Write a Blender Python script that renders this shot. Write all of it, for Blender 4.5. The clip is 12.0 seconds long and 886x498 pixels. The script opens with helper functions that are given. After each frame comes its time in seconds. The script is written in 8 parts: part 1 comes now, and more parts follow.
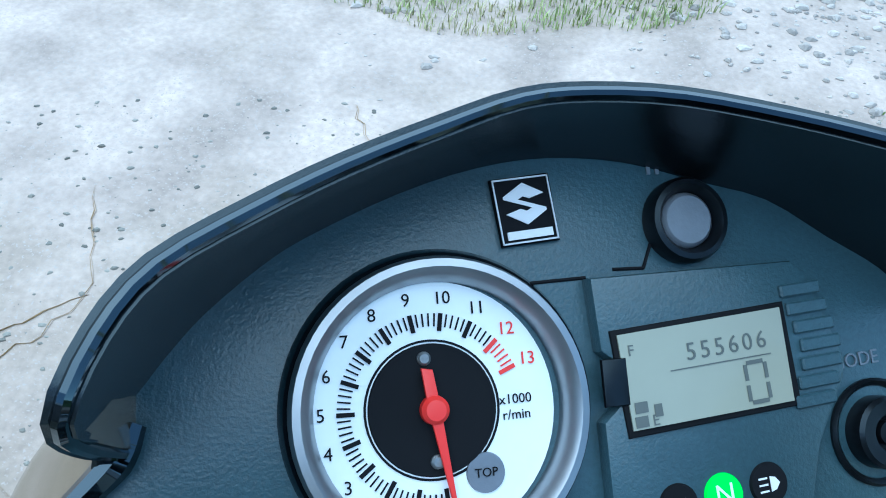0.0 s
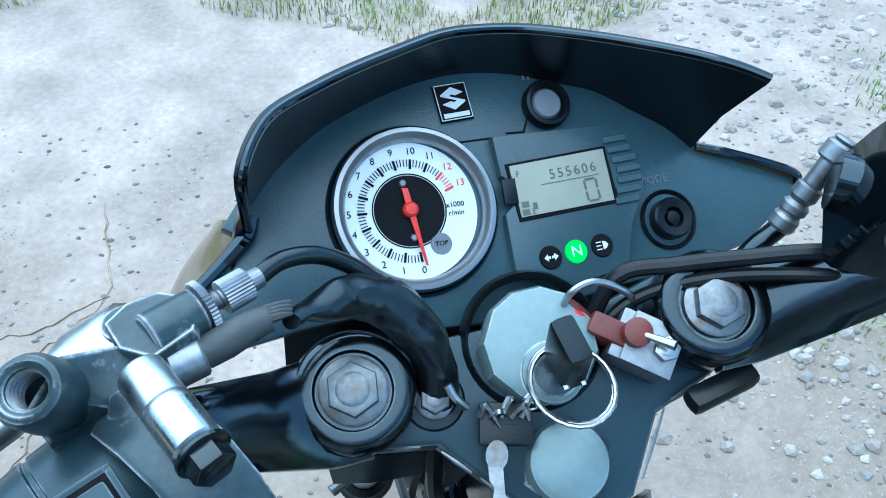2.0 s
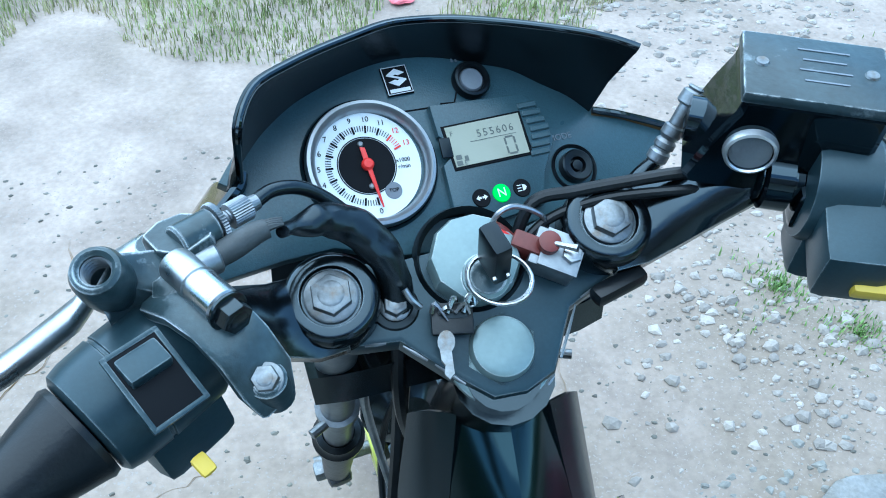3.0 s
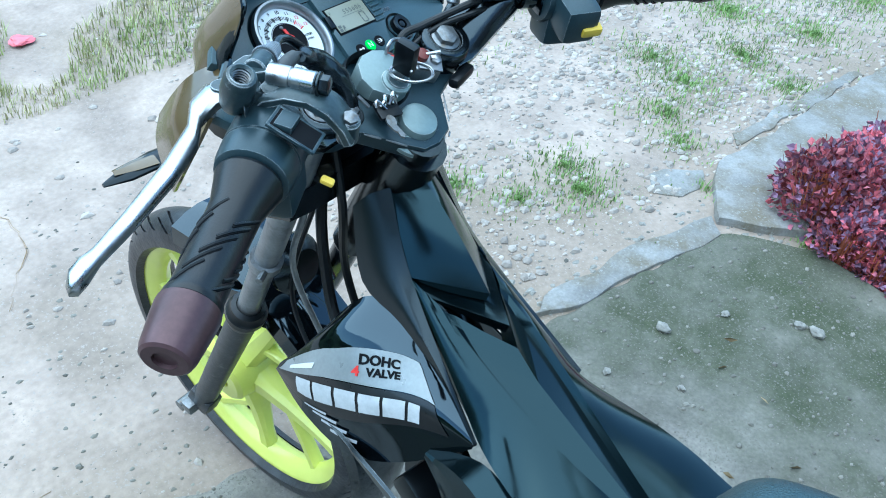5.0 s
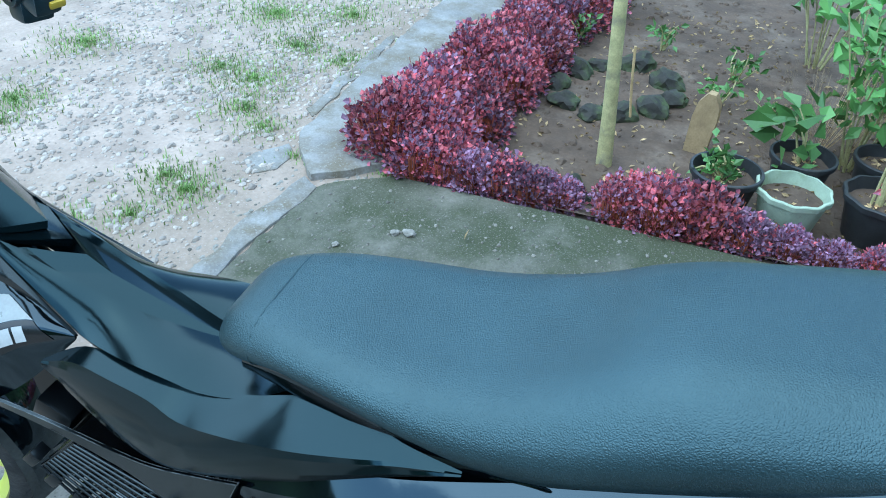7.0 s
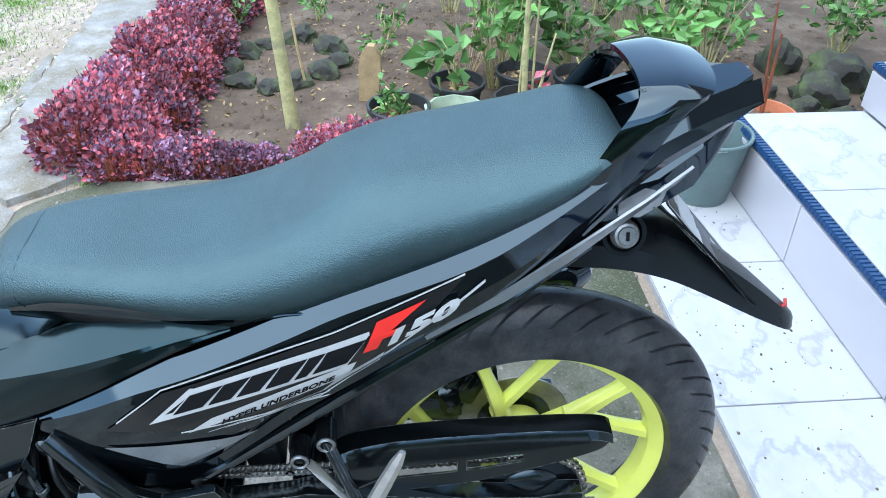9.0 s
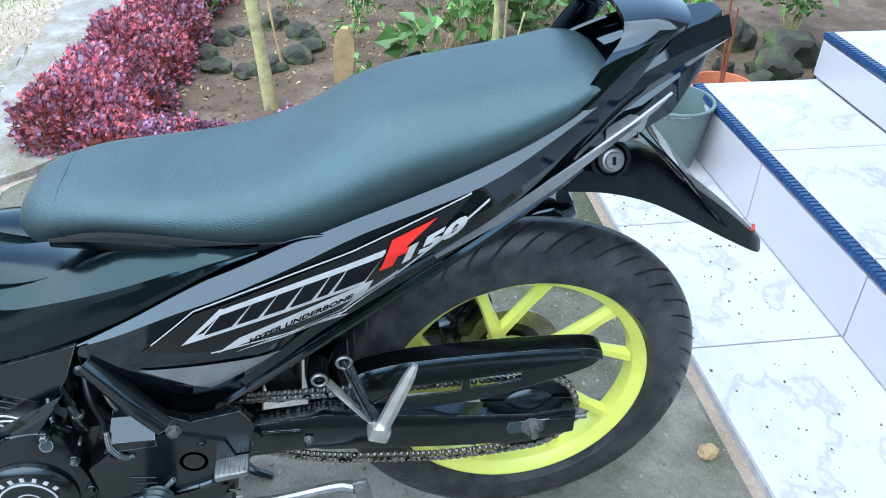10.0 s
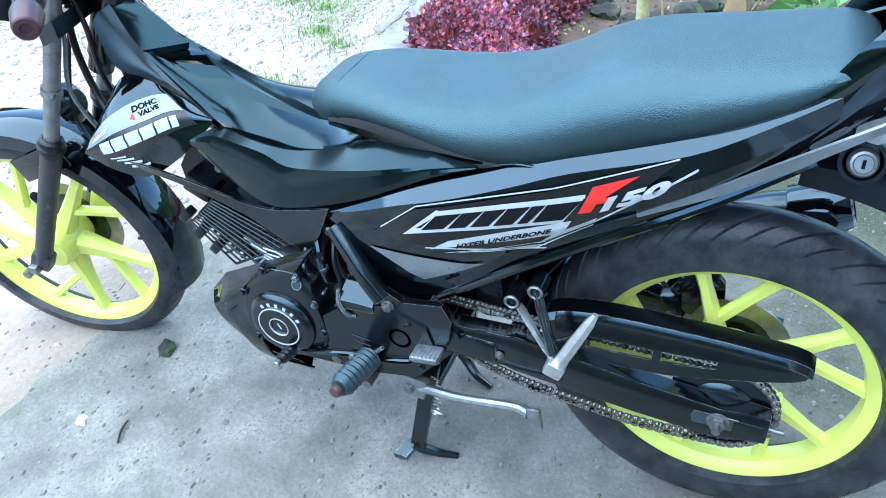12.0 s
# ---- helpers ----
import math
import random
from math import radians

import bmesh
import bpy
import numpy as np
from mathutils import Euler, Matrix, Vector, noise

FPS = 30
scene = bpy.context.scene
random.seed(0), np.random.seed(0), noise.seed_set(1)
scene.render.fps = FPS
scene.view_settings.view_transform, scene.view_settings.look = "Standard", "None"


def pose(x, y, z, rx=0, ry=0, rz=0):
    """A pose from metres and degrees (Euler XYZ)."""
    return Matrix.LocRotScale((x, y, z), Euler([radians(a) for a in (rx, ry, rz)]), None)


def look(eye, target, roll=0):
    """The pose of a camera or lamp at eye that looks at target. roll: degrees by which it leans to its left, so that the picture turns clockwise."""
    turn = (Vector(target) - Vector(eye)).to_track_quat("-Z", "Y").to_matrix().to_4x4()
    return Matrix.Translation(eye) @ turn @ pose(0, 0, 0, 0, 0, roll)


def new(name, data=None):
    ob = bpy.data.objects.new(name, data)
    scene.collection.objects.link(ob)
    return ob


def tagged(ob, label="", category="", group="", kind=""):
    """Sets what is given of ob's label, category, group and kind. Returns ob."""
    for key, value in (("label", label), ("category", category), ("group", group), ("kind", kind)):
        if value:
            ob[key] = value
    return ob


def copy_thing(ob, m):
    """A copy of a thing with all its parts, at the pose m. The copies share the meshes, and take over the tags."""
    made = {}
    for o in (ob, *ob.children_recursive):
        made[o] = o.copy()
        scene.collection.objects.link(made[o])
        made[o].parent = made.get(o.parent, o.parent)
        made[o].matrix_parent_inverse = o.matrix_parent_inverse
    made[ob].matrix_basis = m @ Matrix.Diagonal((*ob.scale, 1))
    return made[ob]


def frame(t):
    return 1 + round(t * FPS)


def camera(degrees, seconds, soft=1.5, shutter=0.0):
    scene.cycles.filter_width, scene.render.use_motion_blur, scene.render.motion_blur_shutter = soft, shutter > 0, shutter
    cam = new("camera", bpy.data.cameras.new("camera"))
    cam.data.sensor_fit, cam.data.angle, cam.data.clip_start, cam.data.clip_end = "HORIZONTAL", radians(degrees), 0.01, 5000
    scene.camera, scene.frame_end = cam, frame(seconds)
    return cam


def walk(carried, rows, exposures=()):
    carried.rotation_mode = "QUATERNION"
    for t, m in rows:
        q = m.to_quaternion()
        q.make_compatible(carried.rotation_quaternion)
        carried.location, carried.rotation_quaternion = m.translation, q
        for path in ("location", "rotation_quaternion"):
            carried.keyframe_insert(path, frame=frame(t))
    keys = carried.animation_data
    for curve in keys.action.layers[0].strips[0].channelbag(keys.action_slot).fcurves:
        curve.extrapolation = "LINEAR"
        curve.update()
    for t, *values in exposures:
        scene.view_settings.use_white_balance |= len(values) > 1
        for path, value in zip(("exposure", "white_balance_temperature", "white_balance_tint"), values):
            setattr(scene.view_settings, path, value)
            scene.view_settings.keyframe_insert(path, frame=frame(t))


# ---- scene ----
cam = camera(56.6, 12.0, soft=1.0)
PATH = [
    (0, (-0.065, 0.998, 1.033), (0.062, 2.285, -0.493), 6.0),
    (0.5, (-0.064, 0.971, 1.056), (0.066, 2.22, -0.5), 4.6),
    (1, (-0.065, 0.947, 1.081), (0.08, 2.149, -0.511), 4.7),
    (1.5, (-0.07, 0.903, 1.097), (0.087, 2.159, -0.452), 4.0),
    (2, (-0.07, 0.841, 1.118), (0.096, 2.158, -0.378), 2.7),
    (2.5, (-0.071, 0.781, 1.132), (0.113, 2.148, -0.315), 1.5),
    (2.7, (-0.074, 0.762, 1.139), (0.138, 2.144, -0.291), 1.6),
    (4.3, (-0.245, 0.636, 1.188), (0.555, 1.871, -0.168), 6.6),
    (4.5, (-0.302, 0.611, 1.189), (0.594, 1.791, -0.153), 6.8),
    (5, (-0.404, 0.553, 1.191), (0.69, 1.596, -0.119), 8.0),
    (5.5, (-0.422, 0.503, 1.2), (0.794, 1.467, -0.062), 6.9),
    (6, (-0.465, 0.416, 1.217), (0.862, 1.294, 0.005), 5.6),
    (6.5, (-0.507, 0.305, 1.223), (0.976, 0.942, 0.042), 5.3),
    (6.8, (-0.544, 0.263, 1.22), (0.991, 0.787, 0.051), 3.9),
    (7, (-0.564, 0.253, 1.217), (0.987, 0.726, 0.046), 4.0),
    (7.5, (-0.617, 0.196, 1.196), (0.99, 0.502, 0.046), 2.8),
    (7.7, (-0.626, 0.188, 1.194), (0.997, 0.41, 0.047), 2.4),
    (9.3, (-0.852, 0.223, 1.23), (0.769, -0.01, 0.082), 1.9),
    (9.5, (-0.88, 0.244, 1.219), (0.738, -0.014, 0.072), 2.1),
    (10, (-0.923, 0.272, 1.205), (0.694, 0.007, 0.058), 1.7),
    (10.5, (-0.91, 0.248, 1.183), (0.693, -0.013, 0.016), 1.8),
    (11, (-0.893, 0.166, 1.189), (0.715, 0.12, 0.001), -0.7),
    (11.5, (-0.907, 0.075, 1.209), (0.625, 0.447, -0.021), -2.6),
    (12, (-0.953, 0.043, 1.211), (0.493, 0.675, -0.017), -2.0),
]
EXPOSURES = [(0.0, 1.5, 5500, -8), (2.7, 1.55, 5500, -8), (5.0, 1.58, 5800, -8), (5.5, 1.48, 5750, -8), (6.5, 1.38, 5680, -8), (7.7, 1.78, 5980, -5), (9.5, 1.95, 6800, 4), (10.5, 2.05, 6750, 4), (12.0, 2.25, 5850, -1)]
walk(cam, [(t, look(eye, target, roll)) for t, eye, target, roll in PATH], EXPOSURES)

# ---- light: soft overcast daylight ----
world = bpy.data.worlds.new("sky")
scene.world = world
world.use_nodes = True
wn, wl = world.node_tree.nodes, world.node_tree.links
sky = wn.new("ShaderNodeTexSky")
sky.sky_type, sky.sun_disc = "NISHITA", False
sky.sun_elevation, sky.sun_rotation = radians(70), radians(-38)
sky.air_density, sky.dust_density = 1.0, 0.3
wn["Background"].inputs["Strength"].default_value = 0.15
wl.new(sky.outputs[0], wn["Background"].inputs["Color"])
sun = new("sun", bpy.data.lights.new("sun", "SUN"))
sun.data.energy, sun.data.angle, sun.data.color = 1.62, radians(108), (0.97, 0.985, 1.0)
sun.matrix_world = look((0, 0, 0), (0.20, -0.26, -0.94))


# ---- materials ----
def shade(name, base, rough=0.5, metal=0.0, vary=0.15, scale=30.0, fine=300.0, bump=0.0, bump_scale=200.0, coat=0.0,
          other=None, other_scale=6.0, other_cut=0.55, spread=0.1, rough_vary=0.1, emit=None, island=0.0, sheen=0.0, spec=0.5, space="Object", speck=None, drift=(), vein=None, tint=None, grain=0.0, worn=None):
    m = bpy.data.materials.new(name)
    m.use_nodes = True
    n, l = m.node_tree.nodes, m.node_tree.links
    b = n["Principled BSDF"]
    co = n.new("ShaderNodeTexCoord").outputs[space]

    def noise_at(size, detail=4.0, rough_=0.55):
        t = n.new("ShaderNodeTexNoise")
        t.inputs["Scale"].default_value, t.inputs["Detail"].default_value = size, detail
        t.inputs["Roughness"].default_value = rough_
        l.new(co, t.inputs["Vector"])
        return t.outputs["Fac"]

    def mixed(fac, a, c):
        x = n.new("ShaderNodeMix")
        x.data_type = "RGBA"
        l.new(fac, x.inputs[0])
        for i, v in ((6, a), (7, c)):
            if isinstance(v, tuple):
                x.inputs[i].default_value = (*v, 1)
            else:
                l.new(v, x.inputs[i])
        return x.outputs[2]

    def ramp(fac, lo, hi):
        r = n.new("ShaderNodeMapRange")
        r.inputs[1].default_value, r.inputs[2].default_value = lo, hi
        l.new(fac, r.inputs[0])
        return r.outputs[0]

    dark = tuple(max(0.0, v * (1 - vary)) for v in base)
    light = tuple(min(1.0, v * (1 + vary)) for v in base)
    colour = mixed(ramp(noise_at(scale), 0.3, 0.7), dark, light)
    if other:
        mask = noise_at(other_scale, 6.0, 0.65)
        for axis, start, end, at_start, at_end in drift:
            sep = n.new("ShaderNodeSeparateXYZ")
            l.new(co, sep.inputs[0])
            far_in = ramp(sep.outputs[axis], start, end)
            far_in.node.inputs[3].default_value, far_in.node.inputs[4].default_value = at_start, at_end
            total = n.new("ShaderNodeMath")
            l.new(mask, total.inputs[0])
            l.new(far_in, total.inputs[1])
            mask = total.outputs[0]
        colour = mixed(ramp(mask, other_cut - spread, other_cut + spread), colour, other)
    if fine:
        f = n.new("ShaderNodeMix")
        f.data_type, f.blend_type = "RGBA", "OVERLAY"
        f.inputs[0].default_value = 0.5 * min(1.0, vary * 2)
        l.new(colour, f.inputs[6])
        g = n.new("ShaderNodeCombineColor")
        ff = noise_at(fine, 2.0)
        for k in range(3):
            l.new(ff, g.inputs[k])
        l.new(g.outputs[0], f.inputs[7])
        colour = f.outputs[2]
    if vein:
        vc, vs, vw = vein
        off = n.new("ShaderNodeMath")
        off.operation = "SUBTRACT"
        off.inputs[1].default_value = 0.5
        l.new(noise_at(vs, 5.0, 0.6), off.inputs[0])
        mag = n.new("ShaderNodeMath")
        mag.operation = "ABSOLUTE"
        l.new(off.outputs[0], mag.inputs[0])
        colour = mixed(ramp(mag.outputs[0], 0.0, vw), vc, colour)
    if speck:
        sc, sz, cut = speck
        colour = mixed(ramp(noise_at(sz, 2.0, 0.5), cut - 0.03, cut + 0.03), colour, sc)
    if island:
        for src in (n.new("ShaderNodeNewGeometry").outputs["Random Per Island"], n.new("ShaderNodeObjectInfo").outputs["Random"]):
            h = n.new("ShaderNodeHueSaturation")
            l.new(colour, h.inputs["Color"])
            l.new(ramp(src, 0.0, 1.0), h.inputs["Value"])
            mr = h.inputs["Value"].links[0].from_node
            mr.inputs[3].default_value, mr.inputs[4].default_value = 1 - island, 1 + island
            colour = h.outputs[0]
    # broken pale edges: chipped wear on castings, painted bright edge lines on satin paint
    if worn:
        rounded = n.new("ShaderNodeBevel")
        rounded.samples = 4
        rounded.inputs["Radius"].default_value = worn[1]
        plain = n.new("ShaderNodeNewGeometry")
        turn = n.new("ShaderNodeVectorMath")
        turn.operation = "DOT_PRODUCT"
        l.new(rounded.outputs[0], turn.inputs[0])
        l.new(plain.outputs["Normal"], turn.inputs[1])
        edge_mask = n.new("ShaderNodeMath")
        edge_mask.operation = "MULTIPLY"
        l.new(ramp(turn.outputs["Value"], 0.995, 0.90), edge_mask.inputs[0])
        l.new(ramp(noise_at(worn[2], 5.0, 0.7), 0.42, 0.56), edge_mask.inputs[1])
        colour = mixed(edge_mask.outputs[0], colour, worn[0])
    l.new(colour, b.inputs["Base Color"])
    rr = ramp(noise_at(scale * 1.7), 0.3, 0.7)
    rn = rr.node
    rn.inputs[3].default_value, rn.inputs[4].default_value = max(0.02, rough * (1 - rough_vary)), min(1.0, rough * (1 + rough_vary))
    l.new(rr, b.inputs["Roughness"])
    b.inputs["Metallic"].default_value = metal
    b.inputs["Coat Weight"].default_value, b.inputs["Coat Roughness"].default_value = coat, 0.05
    b.inputs["Sheen Weight"].default_value = sheen
    b.inputs["Specular IOR Level"].default_value = spec
    if tint:
        b.inputs["Specular Tint"].default_value = (*tint, 1)
    if bump:
        bp = n.new("ShaderNodeBump")
        bp.inputs["Strength"].default_value, bp.inputs["Distance"].default_value = bump, min(0.002, 0.3 / bump_scale)
        l.new(noise_at(bump_scale, 3.0), bp.inputs["Height"])
        if grain:
            cell = n.new("ShaderNodeTexVoronoi")
            cell.feature = "DISTANCE_TO_EDGE"
            cell.inputs["Scale"].default_value = grain
            l.new(co, cell.inputs["Vector"])
            crease = n.new("ShaderNodeBump")
            crease.inputs["Strength"].default_value, crease.inputs["Distance"].default_value = 0.42, 0.0007
            l.new(ramp(cell.outputs["Distance"], 0.0, 0.32), crease.inputs["Height"])
            l.new(bp.outputs[0], crease.inputs["Normal"])
            bp = crease
        l.new(bp.outputs[0], b.inputs["Normal"])
    if emit:
        b.inputs["Emission Color"].default_value, b.inputs["Emission Strength"].default_value = (*emit[:3], 1), emit[3]
    return m


GLOSS = shade("black_gloss_paint", (0.0014, 0.0022, 0.0032), 0.050, vary=0.3, scale=8, fine=0, rough_vary=0.4, bump=0.012, bump_scale=50, spec=0.90, tint=(0.66, 0.86, 1.0))
DULL = shade("black_satin_plastic", (0.0045, 0.0055, 0.007), 0.30, vary=0.3, scale=25, fine=500, bump=0.06, bump_scale=900, spec=0.34, tint=(0.70, 0.88, 1.0))
SWITCH = shade("grey_black_switch_plastic", (0.018, 0.034, 0.042), 0.34, vary=0.25, scale=18, fine=500, bump=0.10, bump_scale=900, spec=0.55, tint=(0.72, 0.9, 1.0), worn=((0.20, 0.23, 0.24), 0.0012, 60))
GRAIN = shade("grained_dash_plastic", (0.040, 0.080, 0.098), 0.30, vary=0.25, scale=12, fine=700, bump=0.55, bump_scale=1000)
HOOD = shade("satin_black_hood", (0.006, 0.008, 0.010), 0.25, vary=0.25, scale=12, fine=700, bump=0.2, bump_scale=800, spec=0.6, tint=(0.72, 0.9, 1.0))
RUBBER = shade("tyre_rubber", (0.020, 0.023, 0.028), 0.36, other=(0.058, 0.060, 0.064), other_scale=22, other_cut=0.58, spread=0.16, vary=0.35, scale=20, fine=300, bump=0.4, bump_scale=120, spec=0.35)
GRIP = shade("grip_rubber", (0.006, 0.008, 0.010), 0.34, vary=0.3, scale=40, fine=500, bump=0.25, bump_scale=600, spec=0.38)
LIME = shade("lime_yellow_paint", (0.72, 0.76, 0.16), 0.32, vary=0.06, scale=14, fine=250, coat=0.3, other=(0.42, 0.44, 0.12), other_scale=45, other_cut=0.74, spread=0.04)
VINYL = shade("seat_vinyl", (0.018, 0.034, 0.040), 0.39, vary=0.2, scale=9, fine=330, bump=0.5, bump_scale=420, spec=0.95, tint=(0.56, 0.88, 1.0), grain=400)
STEEL = shade("brushed_steel", (0.46, 0.47, 0.48), 0.32, 1.0, vary=0.14, scale=40, fine=400, rough_vary=0.4, bump=0.06)
SATINSTEEL = shade("satin_bezel_metal", (0.36, 0.38, 0.40), 0.40, 1.0, vary=0.06, scale=40, fine=0)
ALLOY = shade("dull_cast_alloy", (0.31, 0.33, 0.35), 0.46, 0.9, vary=0.2, scale=50, fine=300, bump=0.2, bump_scale=300, other=(0.16, 0.15, 0.14), other_scale=30, other_cut=0.66)
FORK = shade("worn_grey_fork_metal", (0.24, 0.255, 0.27), 0.38, 0.7, vary=0.2, scale=40, fine=300, bump=0.08, other=(0.10, 0.09, 0.08), other_scale=30, other_cut=0.65)
FORKDARK = shade("dark_grey_cast_metal", (0.035, 0.040, 0.045), 0.42, 0.2, vary=0.2, scale=50, fine=400, bump=0.2, bump_scale=350, other=(0.16, 0.16, 0.16), other_scale=60, other_cut=0.70)
PERCH = shade("weathered_grey_casting", (0.034, 0.056, 0.064), 0.33, 0.2, vary=0.35, scale=35, fine=300, bump=0.2, bump_scale=350, other=(0.22, 0.26, 0.28), other_scale=55, other_cut=0.68, spread=0.06, spec=0.6, worn=((0.62, 0.66, 0.68), 0.0018, 45))
CAPGREY = shade("satin_grey_cap", (0.20, 0.27, 0.275), 0.34, 0.25, vary=0.12, scale=30, fine=300, bump=0.05, worn=((0.60, 0.64, 0.65), 0.0012, 60))
BOLT = shade("aged_bolt_metal", (0.22, 0.235, 0.245), 0.42, 0.85, vary=0.25, scale=130, fine=500, bump=0.15, other=(0.18, 0.15, 0.12), other_scale=120, other_cut=0.62)
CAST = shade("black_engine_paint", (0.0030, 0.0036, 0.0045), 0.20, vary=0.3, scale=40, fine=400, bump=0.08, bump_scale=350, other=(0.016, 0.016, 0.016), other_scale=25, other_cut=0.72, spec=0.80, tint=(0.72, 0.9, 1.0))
MOULD = shade("moulded_black_panel", (0.0016, 0.0036, 0.0046), 0.15, vary=0.3, scale=8, fine=0, rough_vary=0.3, bump=0.012, bump_scale=50, spec=0.52, tint=(0.50, 0.86, 1.0))
# here the pale edges are painted in for bright edge lines
SATIN = shade("black_satin_paint", (0.0020, 0.0028, 0.0036), 0.17, vary=0.3, scale=30, fine=300, rough_vary=0.35, bump=0.05, bump_scale=300, other=(0.014, 0.015, 0.016), other_scale=35, other_cut=0.74, spec=0.85, tint=(0.70, 0.88, 1.0), worn=((0.22, 0.24, 0.25), 0.0014, 40))
BARE = shade("bare_cast_alloy", (0.66, 0.67, 0.68), 0.36, 0.85, vary=0.14, scale=60, fine=400, bump=0.15, bump_scale=300, other=(0.36, 0.35, 0.34), other_scale=45, other_cut=0.66)
CHAIN = shade("oily_chain_steel", (0.36, 0.355, 0.34), 0.25, 0.9, vary=0.4, scale=160, fine=500)
DIAL = shade("white_dial", (0.78, 0.82, 0.84), 0.5, vary=0.04, scale=40, fine=300)
INK = shade("black_ink", (0.010, 0.011, 0.013), 0.6, vary=0.1, fine=0, spec=0.05)
RED = shade("red_ink", (0.75, 0.03, 0.025), 0.4, vary=0.06, fine=0)
FOIL = shade("smoked_silver_print", (0.30, 0.325, 0.33), 0.30, 0.25, vary=0.12, scale=30, fine=300)
BLOCK = shade("worn_white_print", (0.50, 0.52, 0.53), 0.40, vary=0.12, scale=60, fine=300)
PALE = shade("silver_print", (0.55, 0.57, 0.60), 0.35, 0.25, vary=0.08, scale=60, fine=300)
DARKPRINT = shade("dark_grey_print", (0.007, 0.008, 0.010), 0.3, vary=0.1, scale=50, fine=0, coat=0.3)
WHITEPRINT = shade("white_print", (0.75, 0.76, 0.78), 0.4, vary=0.04, fine=0)
LCD = shade("liquid_crystal_panel", (0.31, 0.32, 0.25), 0.25, vary=0.05, scale=20, fine=0, coat=0.4)
SEGMENT = shade("display_segment", (0.10, 0.11, 0.10), 0.4, vary=0.05, fine=0)
GREENLAMP = shade("green_lamp", (0.02, 0.42, 0.04), 0.3, vary=0.05, fine=0, emit=(0.03, 0.8, 0.06, 0.25))
BAREND = shade("brown_red_bar_end", (0.085, 0.045, 0.050), 0.38, 0.35, vary=0.25, scale=35, fine=300)
BUTTON = shade("grey_button", (0.16, 0.18, 0.21), 0.3, vary=0.1, fine=300, bump=0.3, bump_scale=900)
YELLOW = shade("yellow_switch", (0.75, 0.52, 0.06), 0.4, vary=0.06, fine=0)
PEGRUB = shade("worn_grey_rubber", (0.055, 0.062, 0.065), 0.55, vary=0.25, scale=60, fine=400, bump=0.3, bump_scale=500)
REDPLASTIC = shade("faded_red_plastic", (0.15, 0.026, 0.020), 0.4, vary=0.2, scale=60, fine=300)
AMBER = shade("smoked_amber_lens", (0.11, 0.075, 0.035), 0.2, vary=0.15, scale=20, fine=0, coat=0.5)
LENS = shade("clear_tail_lens", (0.24, 0.26, 0.28), 0.12, 0.3, vary=0.15, scale=60, fine=0, coat=0.6, bump=0.5, bump_scale=160)
SILVERGREY = shade("silver_grey_paint", (0.20, 0.225, 0.25), 0.3, 0.4, vary=0.12, scale=30, fine=400, coat=0.4)
SPRAY = shade("wire_red", (0.5, 0.03, 0.03), 0.4, vary=0.1, fine=0)
DISC = shade("brake_disc_steel", (0.30, 0.29, 0.27), 0.35, 0.9, vary=0.2, scale=50, fine=400)


# ---- mesh helpers ----
def link_mesh(name, bm, material, parent=None, label="", smooth=True, angle=35):
    bmesh.ops.recalc_face_normals(bm, faces=bm.faces)
    me = bpy.data.meshes.new(name)
    bm.to_mesh(me)
    bm.free()
    me.materials.append(material)
    if smooth:
        me.shade_smooth()
        me.set_sharp_from_angle(angle=radians(angle))
    ob = new(name, me)
    if parent:
        ob.parent = parent
    return tagged(ob, label)


def part(name, bm, material, parent, label="", smooth=True, angle=35):
    return link_mesh(name, bm, material, parent, label, smooth, angle)


def thing(name, label, category, group="", kind="", at=(0, 0, 0)):
    ob = new(name)
    ob.location = at
    ob.empty_display_size = 0.05
    return tagged(ob, label, category, group, kind)


def xform(bm, m):
    bmesh.ops.transform(bm, matrix=m, verts=bm.verts)
    return bm


def box(sx, sy, sz, m=Matrix(), bevel=0.0, seg=2):
    bm = bmesh.new()
    bmesh.ops.create_cube(bm, size=1)
    bmesh.ops.scale(bm, vec=(sx, sy, sz), verts=bm.verts)
    if bevel:
        bmesh.ops.bevel(bm, geom=bm.edges[:], offset=bevel, segments=seg, affect="EDGES", profile=0.6)
    return xform(bm, m)


def join(*bms):
    out = bms[0]
    for b in bms[1:]:
        me = bpy.data.meshes.new("t")
        b.to_mesh(me)
        b.free()
        out.from_mesh(me)
        bpy.data.meshes.remove(me)
    return out


def revolve(profile, m=Matrix(), seg=32, closed=False):
    """Turns (radius, height) pairs about z."""
    bm = bmesh.new()
    rings = []
    for r, h in profile:
        if r < 1e-6:
            rings.append([bm.verts.new((0, 0, h))])
        else:
            rings.append([bm.verts.new((r * math.cos(2 * math.pi * i / seg), r * math.sin(2 * math.pi * i / seg), h)) for i in range(seg)])
    pairs = list(zip(rings, rings[1:])) + ([(rings[-1], rings[0])] if closed else [])
    for a, b in pairs:
        for i in range(seg):
            j = (i + 1) % seg
            q = [a[i % len(a)], a[j % len(a)], b[j % len(b)], b[i % len(b)]]
            q = list(dict.fromkeys(q))
            if len(q) > 2:
                bm.faces.new(q)
    return xform(bm, m)


